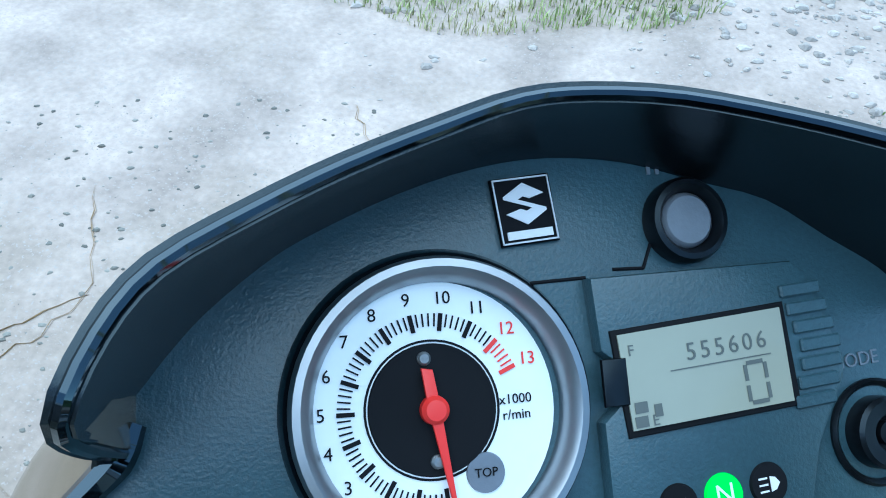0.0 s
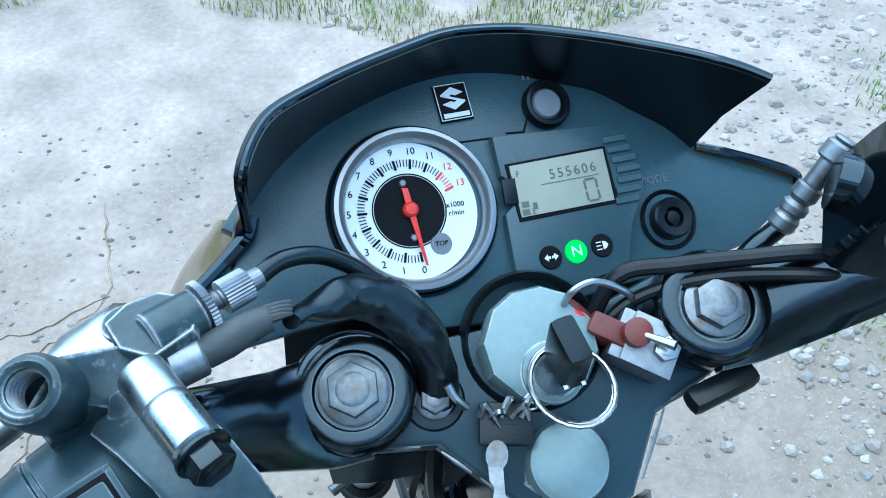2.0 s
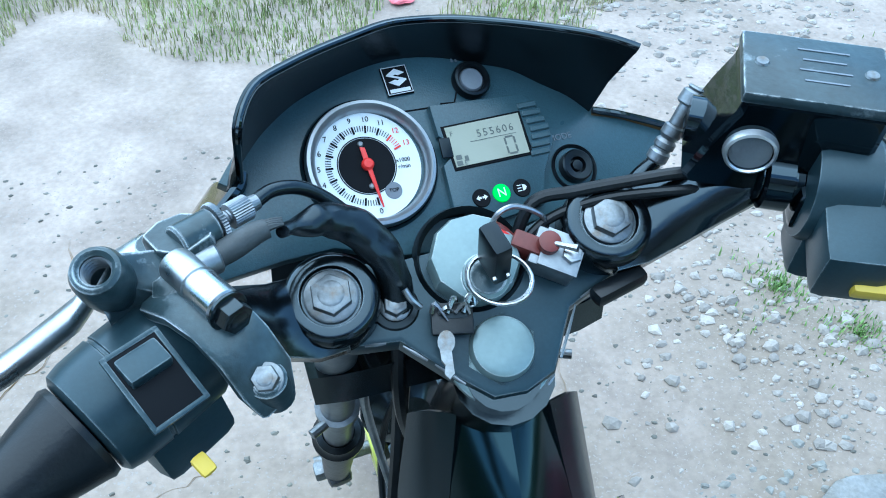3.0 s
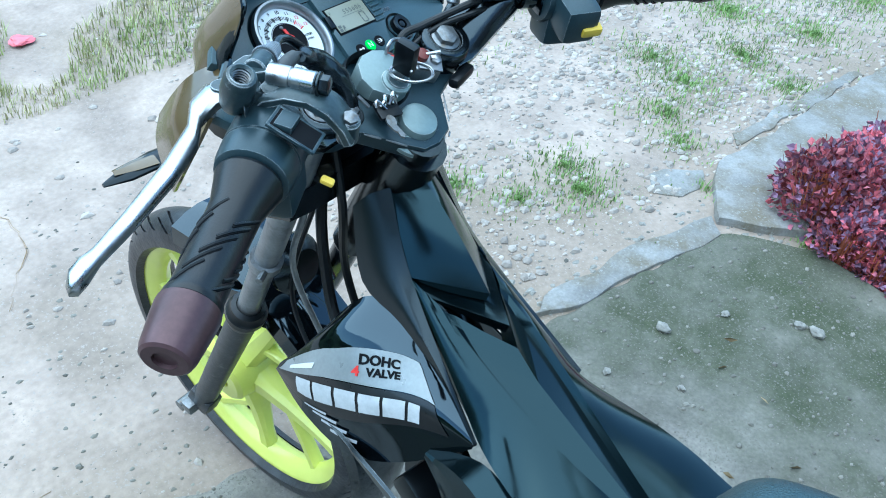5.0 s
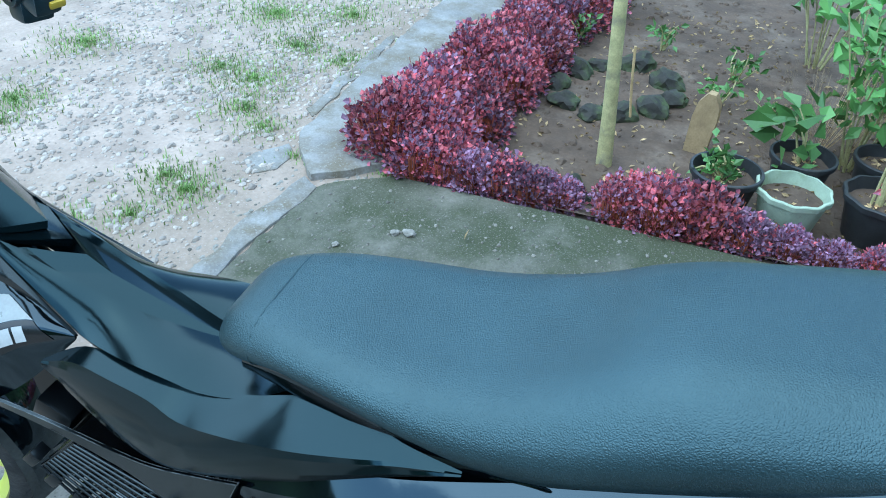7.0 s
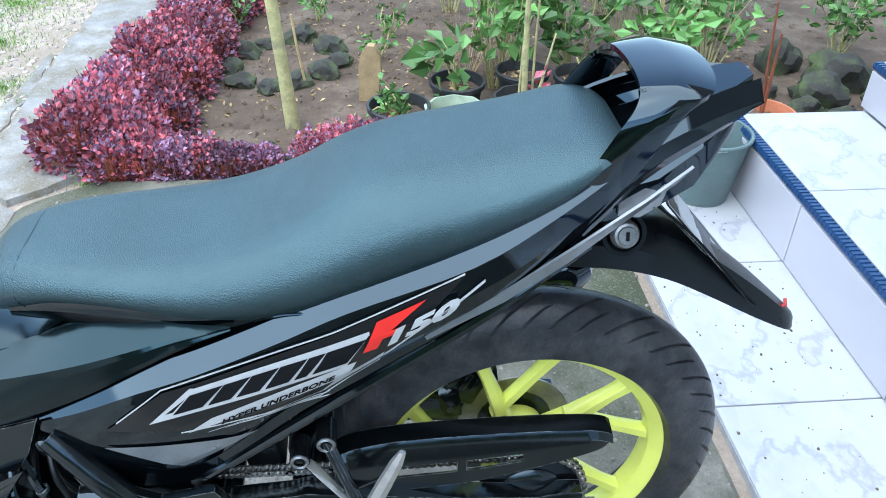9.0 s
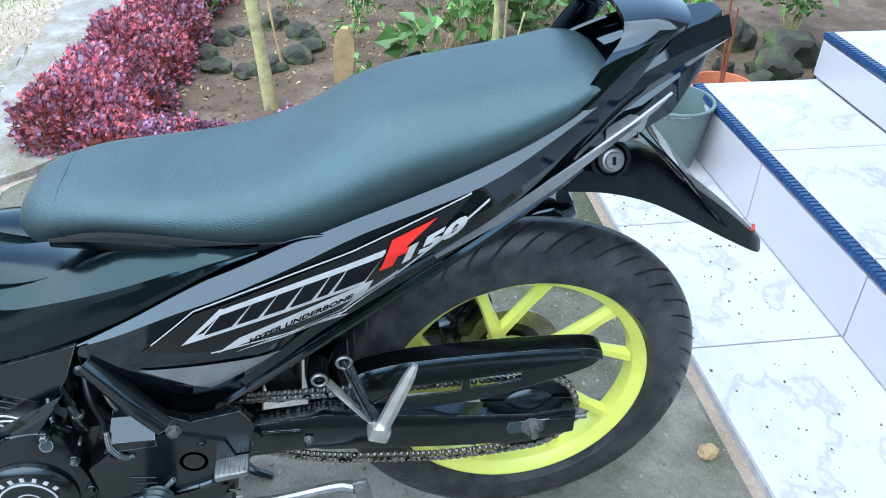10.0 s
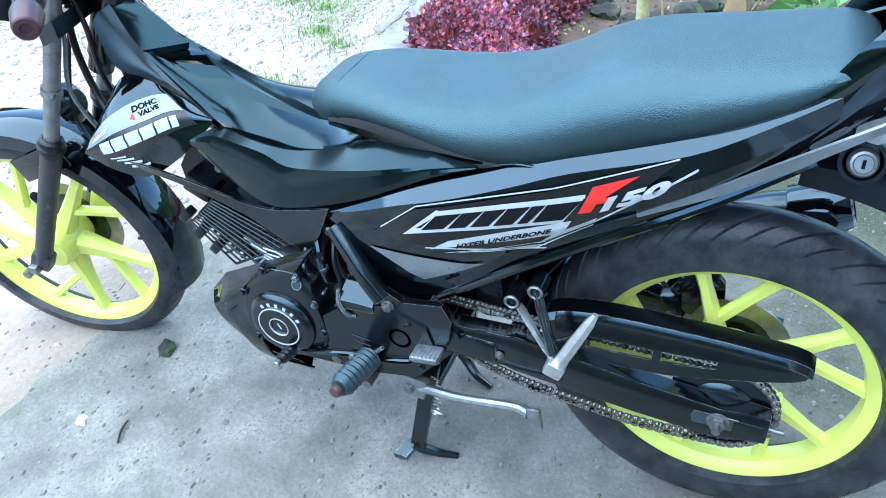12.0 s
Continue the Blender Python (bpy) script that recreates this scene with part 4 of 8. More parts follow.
for y, hw, zt, zb in ((-.045, .075, .806, .72), (-.10, .074, .822, .735), (-.145, .062, .850, .755), (-.180, .044, .875, .80), (-.205, .024, .884, .850)):
    tail.append([Vector((x, y, z)) for x, z in ((-hw, zb + .02), (-hw, zt - .03), (-hw * .7, zt), (hw * .7, zt), (hw, zt - .03), (hw, zb + .02), (hw * .6, zb), (-hw * .6, zb))])
fixed("tail_cowl", loft(tail), GLOSS, "black tail cowl", angle=30)
lens = []
for y, hw, zt, zb in ((-.060, .078, .764, .750), (-.085, .077, .780, .746), (-.108, .072, .794, .758), (-.130, .062, .816, .795), (-.150, .048, .832, .825)):
    lens.append([Vector((x, y, z)) for x, z in ((-hw, zb), (-hw * 1.02, (zt + zb) / 2), (-hw * .97, zt), (hw * .97, zt), (hw * 1.02, (zt + zb) / 2), (hw, zb))])
fixed("tail_light", loft(lens), LENS, "clear ribbed tail light lens", angle=30)
mud = []
for y, z, hw, d in ((-.02, .700, .060, .03), (-.08, .698, .064, .032), (-.14, .674, .060, .028), (-.20, .634, .052, .022), (-.27, .585, .044, .016), (-.33, .542, .030, .010), (-.350, .526, .012, .006)):
    mud.append([Vector((-hw, y - .0, z - d)), Vector((-hw * .92, y, z - .004)), Vector((-hw * .6, y, z + .001 + .022 * max(0, math.sin((-y - .05) * 9.5)))), Vector((0, y, z + .004 + .024 * max(0, math.sin((-y - .05) * 9.5)))), Vector((hw * .6, y, z + .001 + .022 * max(0, math.sin((-y - .05) * 9.5)))), Vector((hw * .92, y, z - .004)), Vector((hw, y, z - d))])
cols = [curve_points(c, 4) for c in zip(*mud)]
fixed("rear_mudguard", shell([list(r) for r in zip(*cols)], .003), DULL, "long matt black rear mudguard")
PL0, PL1 = Vector((-.048, -.126, .742)), Vector((-.040, -.272, .577))
pl_v = (PL1 - PL0).normalized()
pl_u = Vector((1, -.10, .04)).normalized()
pl_n = pl_u.cross(pl_v).normalized()
pl_n = pl_n if pl_n.z > 0 else -pl_n
PLM = basis(PL0, pl_u, pl_v, pl_n)
npl = fixed("number_plate", plate([(.002, 0), (.088, 0), (.090, .002), (.090, .218), (.088, .220), (.002, .220), (0, .218), (0, .002)], .0016, PLM, .0006), DULL, "worn dark number plate lying along the mudguard")
for k in range(7):
    part("plate_bar", box(.010 if k % 2 else .013, .052, .0004, PLM @ pose(.014 + .0105 * k, .060 + .002 * (k % 3), .0018, 0, 0, 3), 0), PALE, npl, "plain pale bar", smooth=False)
for k in range(4):
    part("plate_bar", box(.006, .030, .0004, PLM @ pose(.022 + .014 * k, .150, .0018), 0), PALE, npl, "plain pale bar", smooth=False)
part("plate_border", join(*[box(a, b, .0005, PLM @ pose(x, y, .0018)) for a, b, x, y in ((.0015, .21, .004, .11), (.0015, .21, .086, .11), (.082, .0015, .045, .005), (.082, .0015, .045, .215))]), PALE, npl, "thin pale border", smooth=False)
for k in range(4):
    fixed("wire", tube([(-.046 + .008 * k, -.112, .744), (-.050 + .006 * k, -.17, .695 - .003 * k), (-.047 + .008 * k, -.235, .624 - .002 * k), (-.030 + .012 * k, -.290, .565), (-.016 + .012 * k, -.315 - .006 * k, .545)], .0017, 6), (INK, PERCH, INK, PERCH)[k], "thin loose wire")
fixed("wire", tube([(-.014, -.326, .560), (-.006, -.335, .552), (.004, -.338, .556)], .0022, 6), SPRAY, "short red wire end")
fixed("seat_lock", join(revolve([(0, .012), (.010, .012), (.011, .010), (.014, .009), (.015, .006), (.0165, .004), (.017, 0)], along((-.058, -.079, .712), (-.085, -.079, .722)), 28)), FORK, "round key lock below the seat")
fixed("seat_lock_slot", box(.002, .0035, .010, pose(-.0705, -.079, .7165, 0, 20, 0)), INK, "")
fixed("lock_boss", revolve([(.021, 0), (.026, .0), (.027, -.02), (.020, -.03)], along((-.058, -.079, .712), (-.085, -.079, .722)), 28), DULL, "")

# muffler on the far side
fixed("muffler", revolve([(0, 0), (.020, 0), (.026, .02), (.038, .10), (.043, .20), (.043, .43), (.040, .46), (.030, .485), (.020, .49), (.018, .47), (0, .47)], along((.15, .385, .30), (.185, -.125, .505)), 28), CAST, "black conical muffler")
fixed("muffler_cap", revolve([(.0435, 0), (.0445, .004), (.0445, .05), (.041, .062), (.030, .083), (.022, .086)], along((.182, -.04, .472), (.185, -.125, .505)), 28), GLOSS, "glossy muffler end cap")
fixed("exhaust_pipe", tube([(.03, .80, .36), (.05, .88, .26), (.08, .80, .16), (.10, .60, .14), (.13, .45, .22), (.15, .385, .30)], .017, 12), CAST, "exhaust pipe")

# swing arm, chain, sprockets
for s in (-1, 1):
    x = s * .098
    arm = []
    for y, z, h, w in ((.425, .322, .030, .016), (.315, .328, .031, .016), (.300, .328, .035, .017), (.12, .306, .031, .016), (0.0, .296, .029, .015), (-.045, .303, .027, .013), (-.066, .303, .024, .013)):
        arm.append([Vector((x + dx * w, y, z + dz * h)) for dx, dz in ((-1, -.85), (-.85, -1), (.85, -1), (1, -.85), (1, .85), (.85, 1), (-.85, 1), (-1, .85))])
    sa = fixed("swing_arm", loft(arm), SATIN, "black box-section swing arm")
    part("arm_gusset", box(.006, .070, .040, pose(x + s * .0165, .362, .322, 2, 0, 0), .004), SATIN, sa, "raised plate on the arm")
    part("gusset_bolt", hexbolt(along((x + s * .018, .322, .322), (x + s * .05, .322, .322)), .0055, .005), BOLT, sa)
    part("axle_plate", plate([(.030, -.012), (.034, 0), (.030, .012), (-.030, .012), (-.034, 0), (-.030, -.012)], .003, basis(Vector((x + s * .0125, .004, .302)), Vector((0, 1, 0)), Vector((0, 0, 1)), Vector((s, 0, 0))), .001), PERCH, sa, "chipped axle plate")
    part("axle_nut", hexbolt(along((x + s * .013, 0, .302), (x + s * .05, 0, .302)), .013, .011), BOLT, sa, "axle nut")
    part("axle_thread", rod((x + s * .02, 0, .302), (x + s * .036, 0, .302), .006), BOLT, sa)
    part("chain_adjuster", box(.004, .04, .03, pose(x + s * .0145, -.040, .298), .002), CAST, sa)
    part("adjuster_bolt", rod((x, -.062, .298), (x, -.088, .297), .004, 10), BOLT, sa)
fixed("inner_mudguard", shell([[Vector((x, y, z)) for x in (-.066, -.062, -.02, .02, .062, .066)] for y, z in ((.300, .300), (.318, .345), (.322, .400), (.312, .455), (.290, .505), (.255, .548))], .003), DULL, "black inner mudguard before the rear tyre")
fixed("swing_arm_bridge", rod((-.1, .30, .335), (.1, .30, .335), .022), CAST, "swing arm cross tube")
fixed("swing_arm_pivot", rod((-.125, .40, .340), (.125, .40, .340), .016), CAST, "swing arm pivot")


def sprocket(c, r, teeth, width):
    pts = []
    for i in range(teeth * 4):
        a = 2 * math.pi * i / (teeth * 4)
        pts.append(((r + (.0035 if i % 4 in (1, 2) else -.002)) * math.cos(a), (r + (.0035 if i % 4 in (1, 2) else -.002)) * math.sin(a)))
    return plate(pts, width, Matrix.Translation(c) @ Matrix.Rotation(radians(90), 4, "Y"))


XC = -.080
fixed("rear_sprocket", sprocket((XC - .002, 0, .302), .075, 36, .004), CAST, "toothed rear sprocket", smooth=False)
fixed("sprocket_carrier", revolve([(.046, -.003), (.042, -.007), (.03, -.012), (.0, -.012)], Matrix.Translation((XC, 0, .302)) @ Matrix.Rotation(radians(90), 4, "Y"), 28), CAST, "")
link = join(box(.0020, .0080, .0052, Matrix.Translation((-.0052, 0, 0))), box(.0020, .0080, .0052, Matrix.Translation((.0052, 0, 0))), *[rod((x0, y, 0), (x1, y, 0), r, 8) for y in (-.0046, .0046) for x0, x1, r in ((-.0064, -.0038, .0054), (.0038, .0064, .0054), (-.0080, .0080, .0024))])
link_me = bpy.data.meshes.new("chain_link")
link.to_mesh(link_me)
link.free()
link_me.materials.append(CHAIN)
chain = thing("chain", "", "")
chain.parent = bike
path_pts = [Vector((XC, y, z)) for y, z in ((.42, .376), (.3, .374), (.15, .374), (0, .377))]
path_pts += [Vector((XC, -.075 * math.sin(a), .302 + .075 * math.cos(a))) for a in (math.pi * k / 8 for k in range(1, 8))]
path_pts += [Vector((XC, y, z)) for y, z in ((0, .227), (.08, .221), (.15, .222), (.3, .240), (.40, .276), (.43, .304))]
path_pts += [Vector((XC, .42 + .036 * math.sin(a), .340 - .036 * math.cos(a))) for a in (math.pi * k / 4 for k in range(1, 5))]
dense = curve_points(path_pts, 16)
acc, last = 0.0, dense[0]
for a, b in zip(dense, dense[1:]):
    acc += (b - a).length
    if acc >= 0.0127:
        acc -= 0.0127
        ob = new("chain_link", link_me)
        d = (b - a).normalized()
        ob.matrix_basis = Matrix.Translation(b) @ Matrix.Rotation(math.atan2(d.z, d.y), 4, "X")
        ob.parent = chain
guard = [[Vector((-.064, y, zt + .004)), Vector((-.090, y, zt)), Vector((-.097, y, zt - .010)), Vector((-.099 + lift, y, zb))]
         for y, zt, zb, lift in ((.262, .404, .348, .004), (.235, .416, .343, 0), (.18, .426, .343, 0), (.08, .430, .352, 0), (.0, .430, .372, 0), (-.065, .427, .390, .002), (-.090, .422, .398, .006), (-.100, .416, .402, .012))]
grows = dense_rows([[r[0], r[1], r[2], r[2].lerp(r[3], .40), r[2].lerp(r[3], .66), r[3]] for r in guard], 8)
fixed("chain_guard", shell(grows, .003, lambda i, j: j == 3 and (.105 < grows[i][0].y < .205 or .022 < grows[i][0].y < .092)), SATIN, "satin black chain guard with two long slots")
# passenger peg bracket, folded up
for s in (-1, 1):
    hanger = fixed("peg_hanger", loft([[Vector((s * x + dx * .004, y + dy * w, z + dy * w * .8)) for dx, dy in ((-1, -1), (1, -1), (1, 1), (-1, 1))] for x, y, z, w in ((.127, .294, .446, .010), (.137, .268, .415, .0085), (.146, .240, .383, .0075), (.150, .226, .370, .008))]), BARE if s < 0 else CAST, "cast alloy passenger peg hanger", angle=40)
    part("hanger_arm", tube([(s * .127, .267, .477), (s * .142, .245, .42), (s * .150, .226, .375)], [.008, .007, .009], 10), SATIN, hanger)
    for y, z in ((.300, .450), (.267, .477)):
        part("bolt", hexbolt(along((s * .128, y, z), (s * .16, y, z)), .0068, .006), CAST, hanger)
        part("washer", revolve([(.0070, .001), (.0092, .0025), (.0112, .001), (.0112, -.003)], along((s * .1345, y, z), (s * .16, y, z)), 24), BOLT, hanger, "bare metal ring round the bolt")
        part("boss", rod((s * .100, y, z), (s * .134, y, z), .0125), CAST, hanger)
    part("footrest_boss", box(.030, .028, .024, pose(s * .156, .226, .372, 20, 0, 0), .005), BARE, hanger, "bare alloy hinge block")
    part("return_spring", tube([(s * .140, .250, .395), (s * .150, .215, .425), (s * .158, .192, .452), (s * .160, .188, .470)], .0022, 8, 4), CAST, hanger, "bent black rod")
    part("footrest", loft([[Vector((s * .160, .225 + .047 * f * -1, .372 + .115 * f)) + Vector((dx * w, dy * w, dz * w * .4)) for dx, dy, dz in ((-.5, -1, -1), (.5, -1, -1), (1, 0, 0), (.5, 1, 1), (-.5, 1, 1), (-1, 0, 0))] for f, w in ((0, .005), (.08, .0085), (.5, .0080), (.85, .0065), (1.0, .0035))]), BARE, hanger, "folded bare alloy passenger footrest", angle=25)

# engine
eng = fixed("engine", loft([[Vector((x, y, z)) for y, z in ((.80, .20), (.82, .27), (.78, .33), (.62, .37), (.48, .385), (.42, .36), (.40, .29), (.46, .215), (.60, .185), (.72, .178))] for x in (-.105, -.095, .095, .105)]), CAST, "black painted engine case", angle=25)
cl = along((-.10, .692, .287), (-.20, .692, .287))
OUT = [(.776, .285), (.768, .325), (.742, .362), (.702, .392), (.658, .398), (.634, .374), (.622, .335), (.612, .290), (.620, .250), (.650, .218), (.695, .207), (.740, .222), (.768, .250)]
OUT = [(p.x, p.y) for p in curve_points([(y, z, 0) for y, z in OUT + OUT[:1]], 3)[:-1]]
mid_y, mid_z = .692, .292
rings = [[Vector((x, mid_y + (y - mid_y) * q, mid_z + (z - mid_z) * q)) for y, z in OUT] for x, q in ((-.095, 1.0), (-.128, 1.0), (-.133, .965), (-.1345, .90), (-.1365, .80))]
part("clutch_cover", loft(rings), CAST, eng, "lobed black engine cover", angle=30)
part("cover_dome", revolve([(.062, .030), (.060, .042), (.054, .048), (.048, .050), (.040, .050), (.038, .052), (.018, .052), (.016, .049), (0, .049)], cl, 48), CAST, eng, "round raised cap of the cover")
for r0, r1 in ((.0365, .0385), (.017, .0182)):
    part("cover_ring", revolve([(r0, .0495), (r0, .0530), (r1, .0530), (r1, .0495)], cl, 48, True), PALE, eng, "pale raised ring on the cover")
for k in range(6):
    a = radians(148 - 19 * k)
    part("maker_mark", box(.0065, .0055, .001, cl @ Matrix.Rotation(-a + math.pi, 4, "Z") @ Matrix.Translation((.0445, 0, .0505))), PALE, eng, "small pale raised block", smooth=False)
part("cap_mark", box(.0025, .012, .001, cl @ Matrix.Rotation(.5, 4, "Z") @ Matrix.Translation((0, 0, .0500))), PALE, eng, "", smooth=False)
for k, (y, z) in enumerate(((.762, .330), (.715, .388), (.652, .393), (.625, .345), (.616, .285), (.632, .238), (.690, .212), (.750, .235))):
    part("bolt_boss", rod((-.118, y, z), (-.1385, y, z), .0088, 16, .0080, .001), CAST, eng)
    part("cover_bolt", hexbolt(along((-.138, y, z), (-.16, y, z)), .0050, .005, False), PERCH if k in (2, 3) else CAST, eng)
part("filler_cap", revolve([(0, .016), (.008, .016), (.0095, .013), (.0105, .006), (.0105, 0)], along((-.125, .655, .372), (-.150, .650, .384)), 20), PERCH, eng, "worn oil filler cap")
part("top_edge", tube([(-.134, .765, .335), (-.134, .735, .370), (-.134, .700, .394)], [.002, .003, .002], 6, 4), CAST, eng)
part("sprocket_cover", loft([[Vector((x, y, z)) for y, z in ((.60, .25), (.61, .33), (.56, .372), (.50, .385), (.43, .36), (.41, .30), (.45, .25), (.52, .235))] for x in (-.10, -.135, -.142)]), CAST, eng, "black sprocket cover", angle=25)
part("case_facet", loft([[Vector((x, y, z)) for y, z in q] for x, q in ((-.098, ((.582, .372), (.518, .378), (.518, .408), (.570, .408))), (-.122, ((.582, .370), (.518, .376), (.518, .402), (.570, .402))), (-.146, ((.584, .362), (.516, .368), (.516, .380), (.574, .380))))]), SATIN, eng, "smooth flat top of the sprocket cover", angle=20)
for k in range(3):
    part("embossed_row", box(.0012, .034 - .006 * k, .0034, pose(-.1428, .545 - .004 * k, .305 - .012 * k, 8, 0, 0), .0003, 1), CAST, eng, "row of embossed marks")
part("case_plug", revolve([(0, .004), (.012, .004), (.014, .006), (.019, .006), (.021, .002), (.021, -.004)], along((-.136, .475, .327), (-.17, .475, .327)), 28), CAST, eng, "round black plug")
part("cable_arm", tube([(-.141, .575, .395), (-.146, .573, .372), (-.146, .560, .352), (-.143, .548, .350)], [.003, .0045, .0045, .003], 8, 4), PERCH, eng, "small bare clutch arm")
part("shift_shaft", rod((-.13, .53, .225), (-.165, .53, .225), .008, 16), BOLT, eng, "gear shift shaft")
part("drain_plug", hexbolt(along((-.10, .62, .195), (-.14, .62, .190)), .010, .008), BOLT, eng, "drain plug")
for y, z in ((.575, .35), (.46, .36), (.57, .26), (.44, .275)):
    part("cover_bolt", hexbolt(along((-.141, y, z), (-.16, y, z)), .0055, .005), CAST, eng)
part("cylinder", box(.12, .11, .10, pose(0, .72, .405, -28, 0, 0), .012), CAST, eng, "black finned cylinder")
for k in range(8):
    part("cooling_fin", box(.150 - .002 * (k % 2), .135, .0035, pose(0, .715 + .0045 * k, .365 + .0125 * k, -28, 0, 0), .0012, 1), CAST if k > 3 else ALLOY, eng)
part("cylinder_head", box(.13, .10, .06, pose(0, .745, .475, -28, 0, 0), .015), CAST, eng)
fixed("oil_cooler", loft([[Vector((x, y, z)) for y, z in ((.812, .484), (.664, .432), (.770, .366), (.856, .438))] for x in (-.050, -.094)]), CAST, "black oil cooler", angle=30)
for k in range(9):
    f = k / 8
    a, b = Vector((-.098, .812, .478)).lerp(Vector((-.098, .690, .436)), f), Vector((-.106, .846, .440)).lerp(Vector((-.106, .775, .378)), f)
    fixed("cooler_rib", rod(a, b, .0035, 8), CAST, "black core rib behind the grille")
for k, (y, z) in enumerate(((.860, .447), (.838, .420), (.812, .396))):
    fixed("cooler_mount", box(.020, .016, .026, pose(-.112, y, z, 42, 0, 0), .003), DULL, "black rubber mount at the cooler edge")
for k in range(11):
    f = k / 10
    fixed("cooler_slat", rod((-.106 - .014 * f, .806 + .043 * f, .480 - .040 * f), (-.106 - .014 * f, .672 + .105 * f, .432 - .060 * f), .0018, 8), CAST, "thin black grille bar")
for k in range(5):
    f = k / 4
    a, b = Vector((-.104, .806, .480)).lerp(Vector((-.104, .672, .432)), f), Vector((-.118, .849, .440)).lerp(Vector((-.118, .777, .372)), f)
    fixed("cooler_slat", rod(a, b, .0022, 8), CAST, "thin black cross bar")
for k in range(6):
    fixed("cylinder_fin", join(box(.050, .034, .0050, pose(-.088, .742 - .010 * k, .420 - .0105 * k, 22, 0, 0), .0015, 1), box(.050, .030, .0050, pose(-.088, .716 - .010 * k, .412 - .0105 * k, 4, 0, 0), .0015, 1), box(.050, .034, .0050, pose(-.088, .688 - .010 * k, .405 - .0105 * k, 24, 0, 0), .0015, 1)), ALLOY, "wavy bare alloy cylinder fin")
cowl = [[Vector((-.06, .86, .285)), Vector((-.10, .85, .30)), Vector((-.120, .795, .367)), Vector((-.126, .612, .472))],
        [Vector((-.065, .865, .262)), Vector((-.112, .845, .265)), Vector((-.133, .785, .325)), Vector((-.132, .64, .432))],
        [Vector((-.06, .84, .215)), Vector((-.10, .825, .21)), Vector((-.124, .785, .235)), Vector((-.122, .74, .27))],
        [Vector((-.05, .79, .165)), Vector((-.085, .78, .165)), Vector((-.11, .76, .178)), Vector((-.115, .74, .19))],
        [Vector((-.04, .70, .145)), Vector((-.07, .69, .145)), Vector((-.09, .68, .15)), Vector((-.095, .67, .16))]]
cowl = [[p + Vector((0, .008, -.020)) for p in r] for r in cowl]
pair("belly_cowl", cowl, .004, GLOSS, "glossy black belly cowl sweeping up under the side cover")
fixed("frame_tube", tube([(-.108, .588, .490), (-.117, .562, .462), (-.128, .530, .426), (-.133, .503, .394)], [.0150, .0165, .0170, .0165], 18), SATIN, "black frame tube")
fixed("frame_plate", plate([(.528, .410), (.506, .418), (.470, .398), (.405, .410), (.390, .384), (.398, .330), (.424, .316), (.462, .328), (.488, .350), (.512, .384)], .014, basis((-.138, 0, 0), (0, 1, 0), (0, 0, 1), (1, 0, 0)), .003), SATIN, "black pivot plate")
fixed("frame_bolt", hexbolt(along((-.138, .493, .385), (-.17, .493, .385)), .0085, .007), BOLT, "pivot plate bolt")
fixed("carburettor", box(.07, .08, .07, pose(-.03, .60, .44, -15, 0, 0), .014), CAST, "carburettor")
for k, (a, b) in enumerate((((-.07, .62, .47), (-.09, .60, .30)), ((-.06, .60, .48), (-.10, .565, .36)), ((-.05, .64, .46), (-.085, .66, .38)))):
    fixed("hose", tube([a, ((a[0] + b[0]) / 2 - .02, (a[1] + b[1]) / 2 + .015, (a[2] + b[2]) / 2), b], .005, 8), GRIP, "rubber hose")
for k, pts in enumerate(([(-.10, .630, .455), (-.122, .612, .420), (-.118, .605, .385)], [(-.09, .600, .470), (-.118, .590, .430), (-.120, .582, .390), (-.125, .588, .370)], [(-.10, .645, .440), (-.126, .640, .410), (-.128, .622, .392)], [(-.08, .585, .465), (-.105, .575, .425), (-.110, .560, .395)])):
    fixed("hose", tube(pts, (.006, .004, .0045, .003)[k], 8, 4), (GLOSS, GRIP, GLOSS, BOLT)[k], "shiny black hose beside the frame tube")
fixed("hose_clip", revolve([(.0065, 0), (.0078, .001), (.0078, .006), (.0065, .007)], along((-.121, .610, .415), (-.119, .606, .395)), 16), PERCH, "wire hose clip")
fixed("inner_fairing", plate([(.905, .440), (.868, .425), (.815, .470), (.800, .520), (.835, .552), (.880, .540), (.912, .490)], .008, basis((-.045, 0, 0), (0, 1, 0), (0, 0, 1), (1, 0, 0)), .002), DULL, "black inner fairing behind the coil")
fixed("ignition_coil", box(.04, .05, .035, pose(-.06, .86, .475, 25, 0, 0), .006), DULL, "black coil block")
# shock absorber and rear caliper seen through the wheel
fixed("shock_absorber", rod((.03, .30, .36), (.0, .25, .56), .022), CAST, "shock absorber")
fixed("caliper_bracket", plate([(.02, .33), (.06, .34), (.115, .375), (.10, .43), (.07, .445), (.03, .40)], .012, basis(Vector((.068, 0, 0)), Vector((0, 1, 0)), Vector((0, 0, 1)), Vector((1, 0, 0))), .002), CAST, "black caliper bracket")
for k in range(3):
    fixed("caliper_rib", box(.006, .010, .030, pose(.038, .062 + .016 * k, .395 + .006 * k, 25, 0, 0), .002), CAST, "ribbed caliper housing")
fixed("caliper_pin", rod((.030, .10, .352), (.075, .10, .352), .006, 12), BOLT, "caliper slide pin")
fixed("brake_line", tube([(.05, .10, .42), (.04, .13, .46), (.03, .18, .47), (.03, .24, .44)], .0042, 8), GRIP, "rear brake hose")
fixed("brake_caliper", join(box(.04, .05, .075, pose(.06, .075, .39, 25, 0, 0), .008), box(.03, .03, .05, pose(.045, .10, .36, -10, 0, 0), .006)), CAST, "black rear brake caliper")
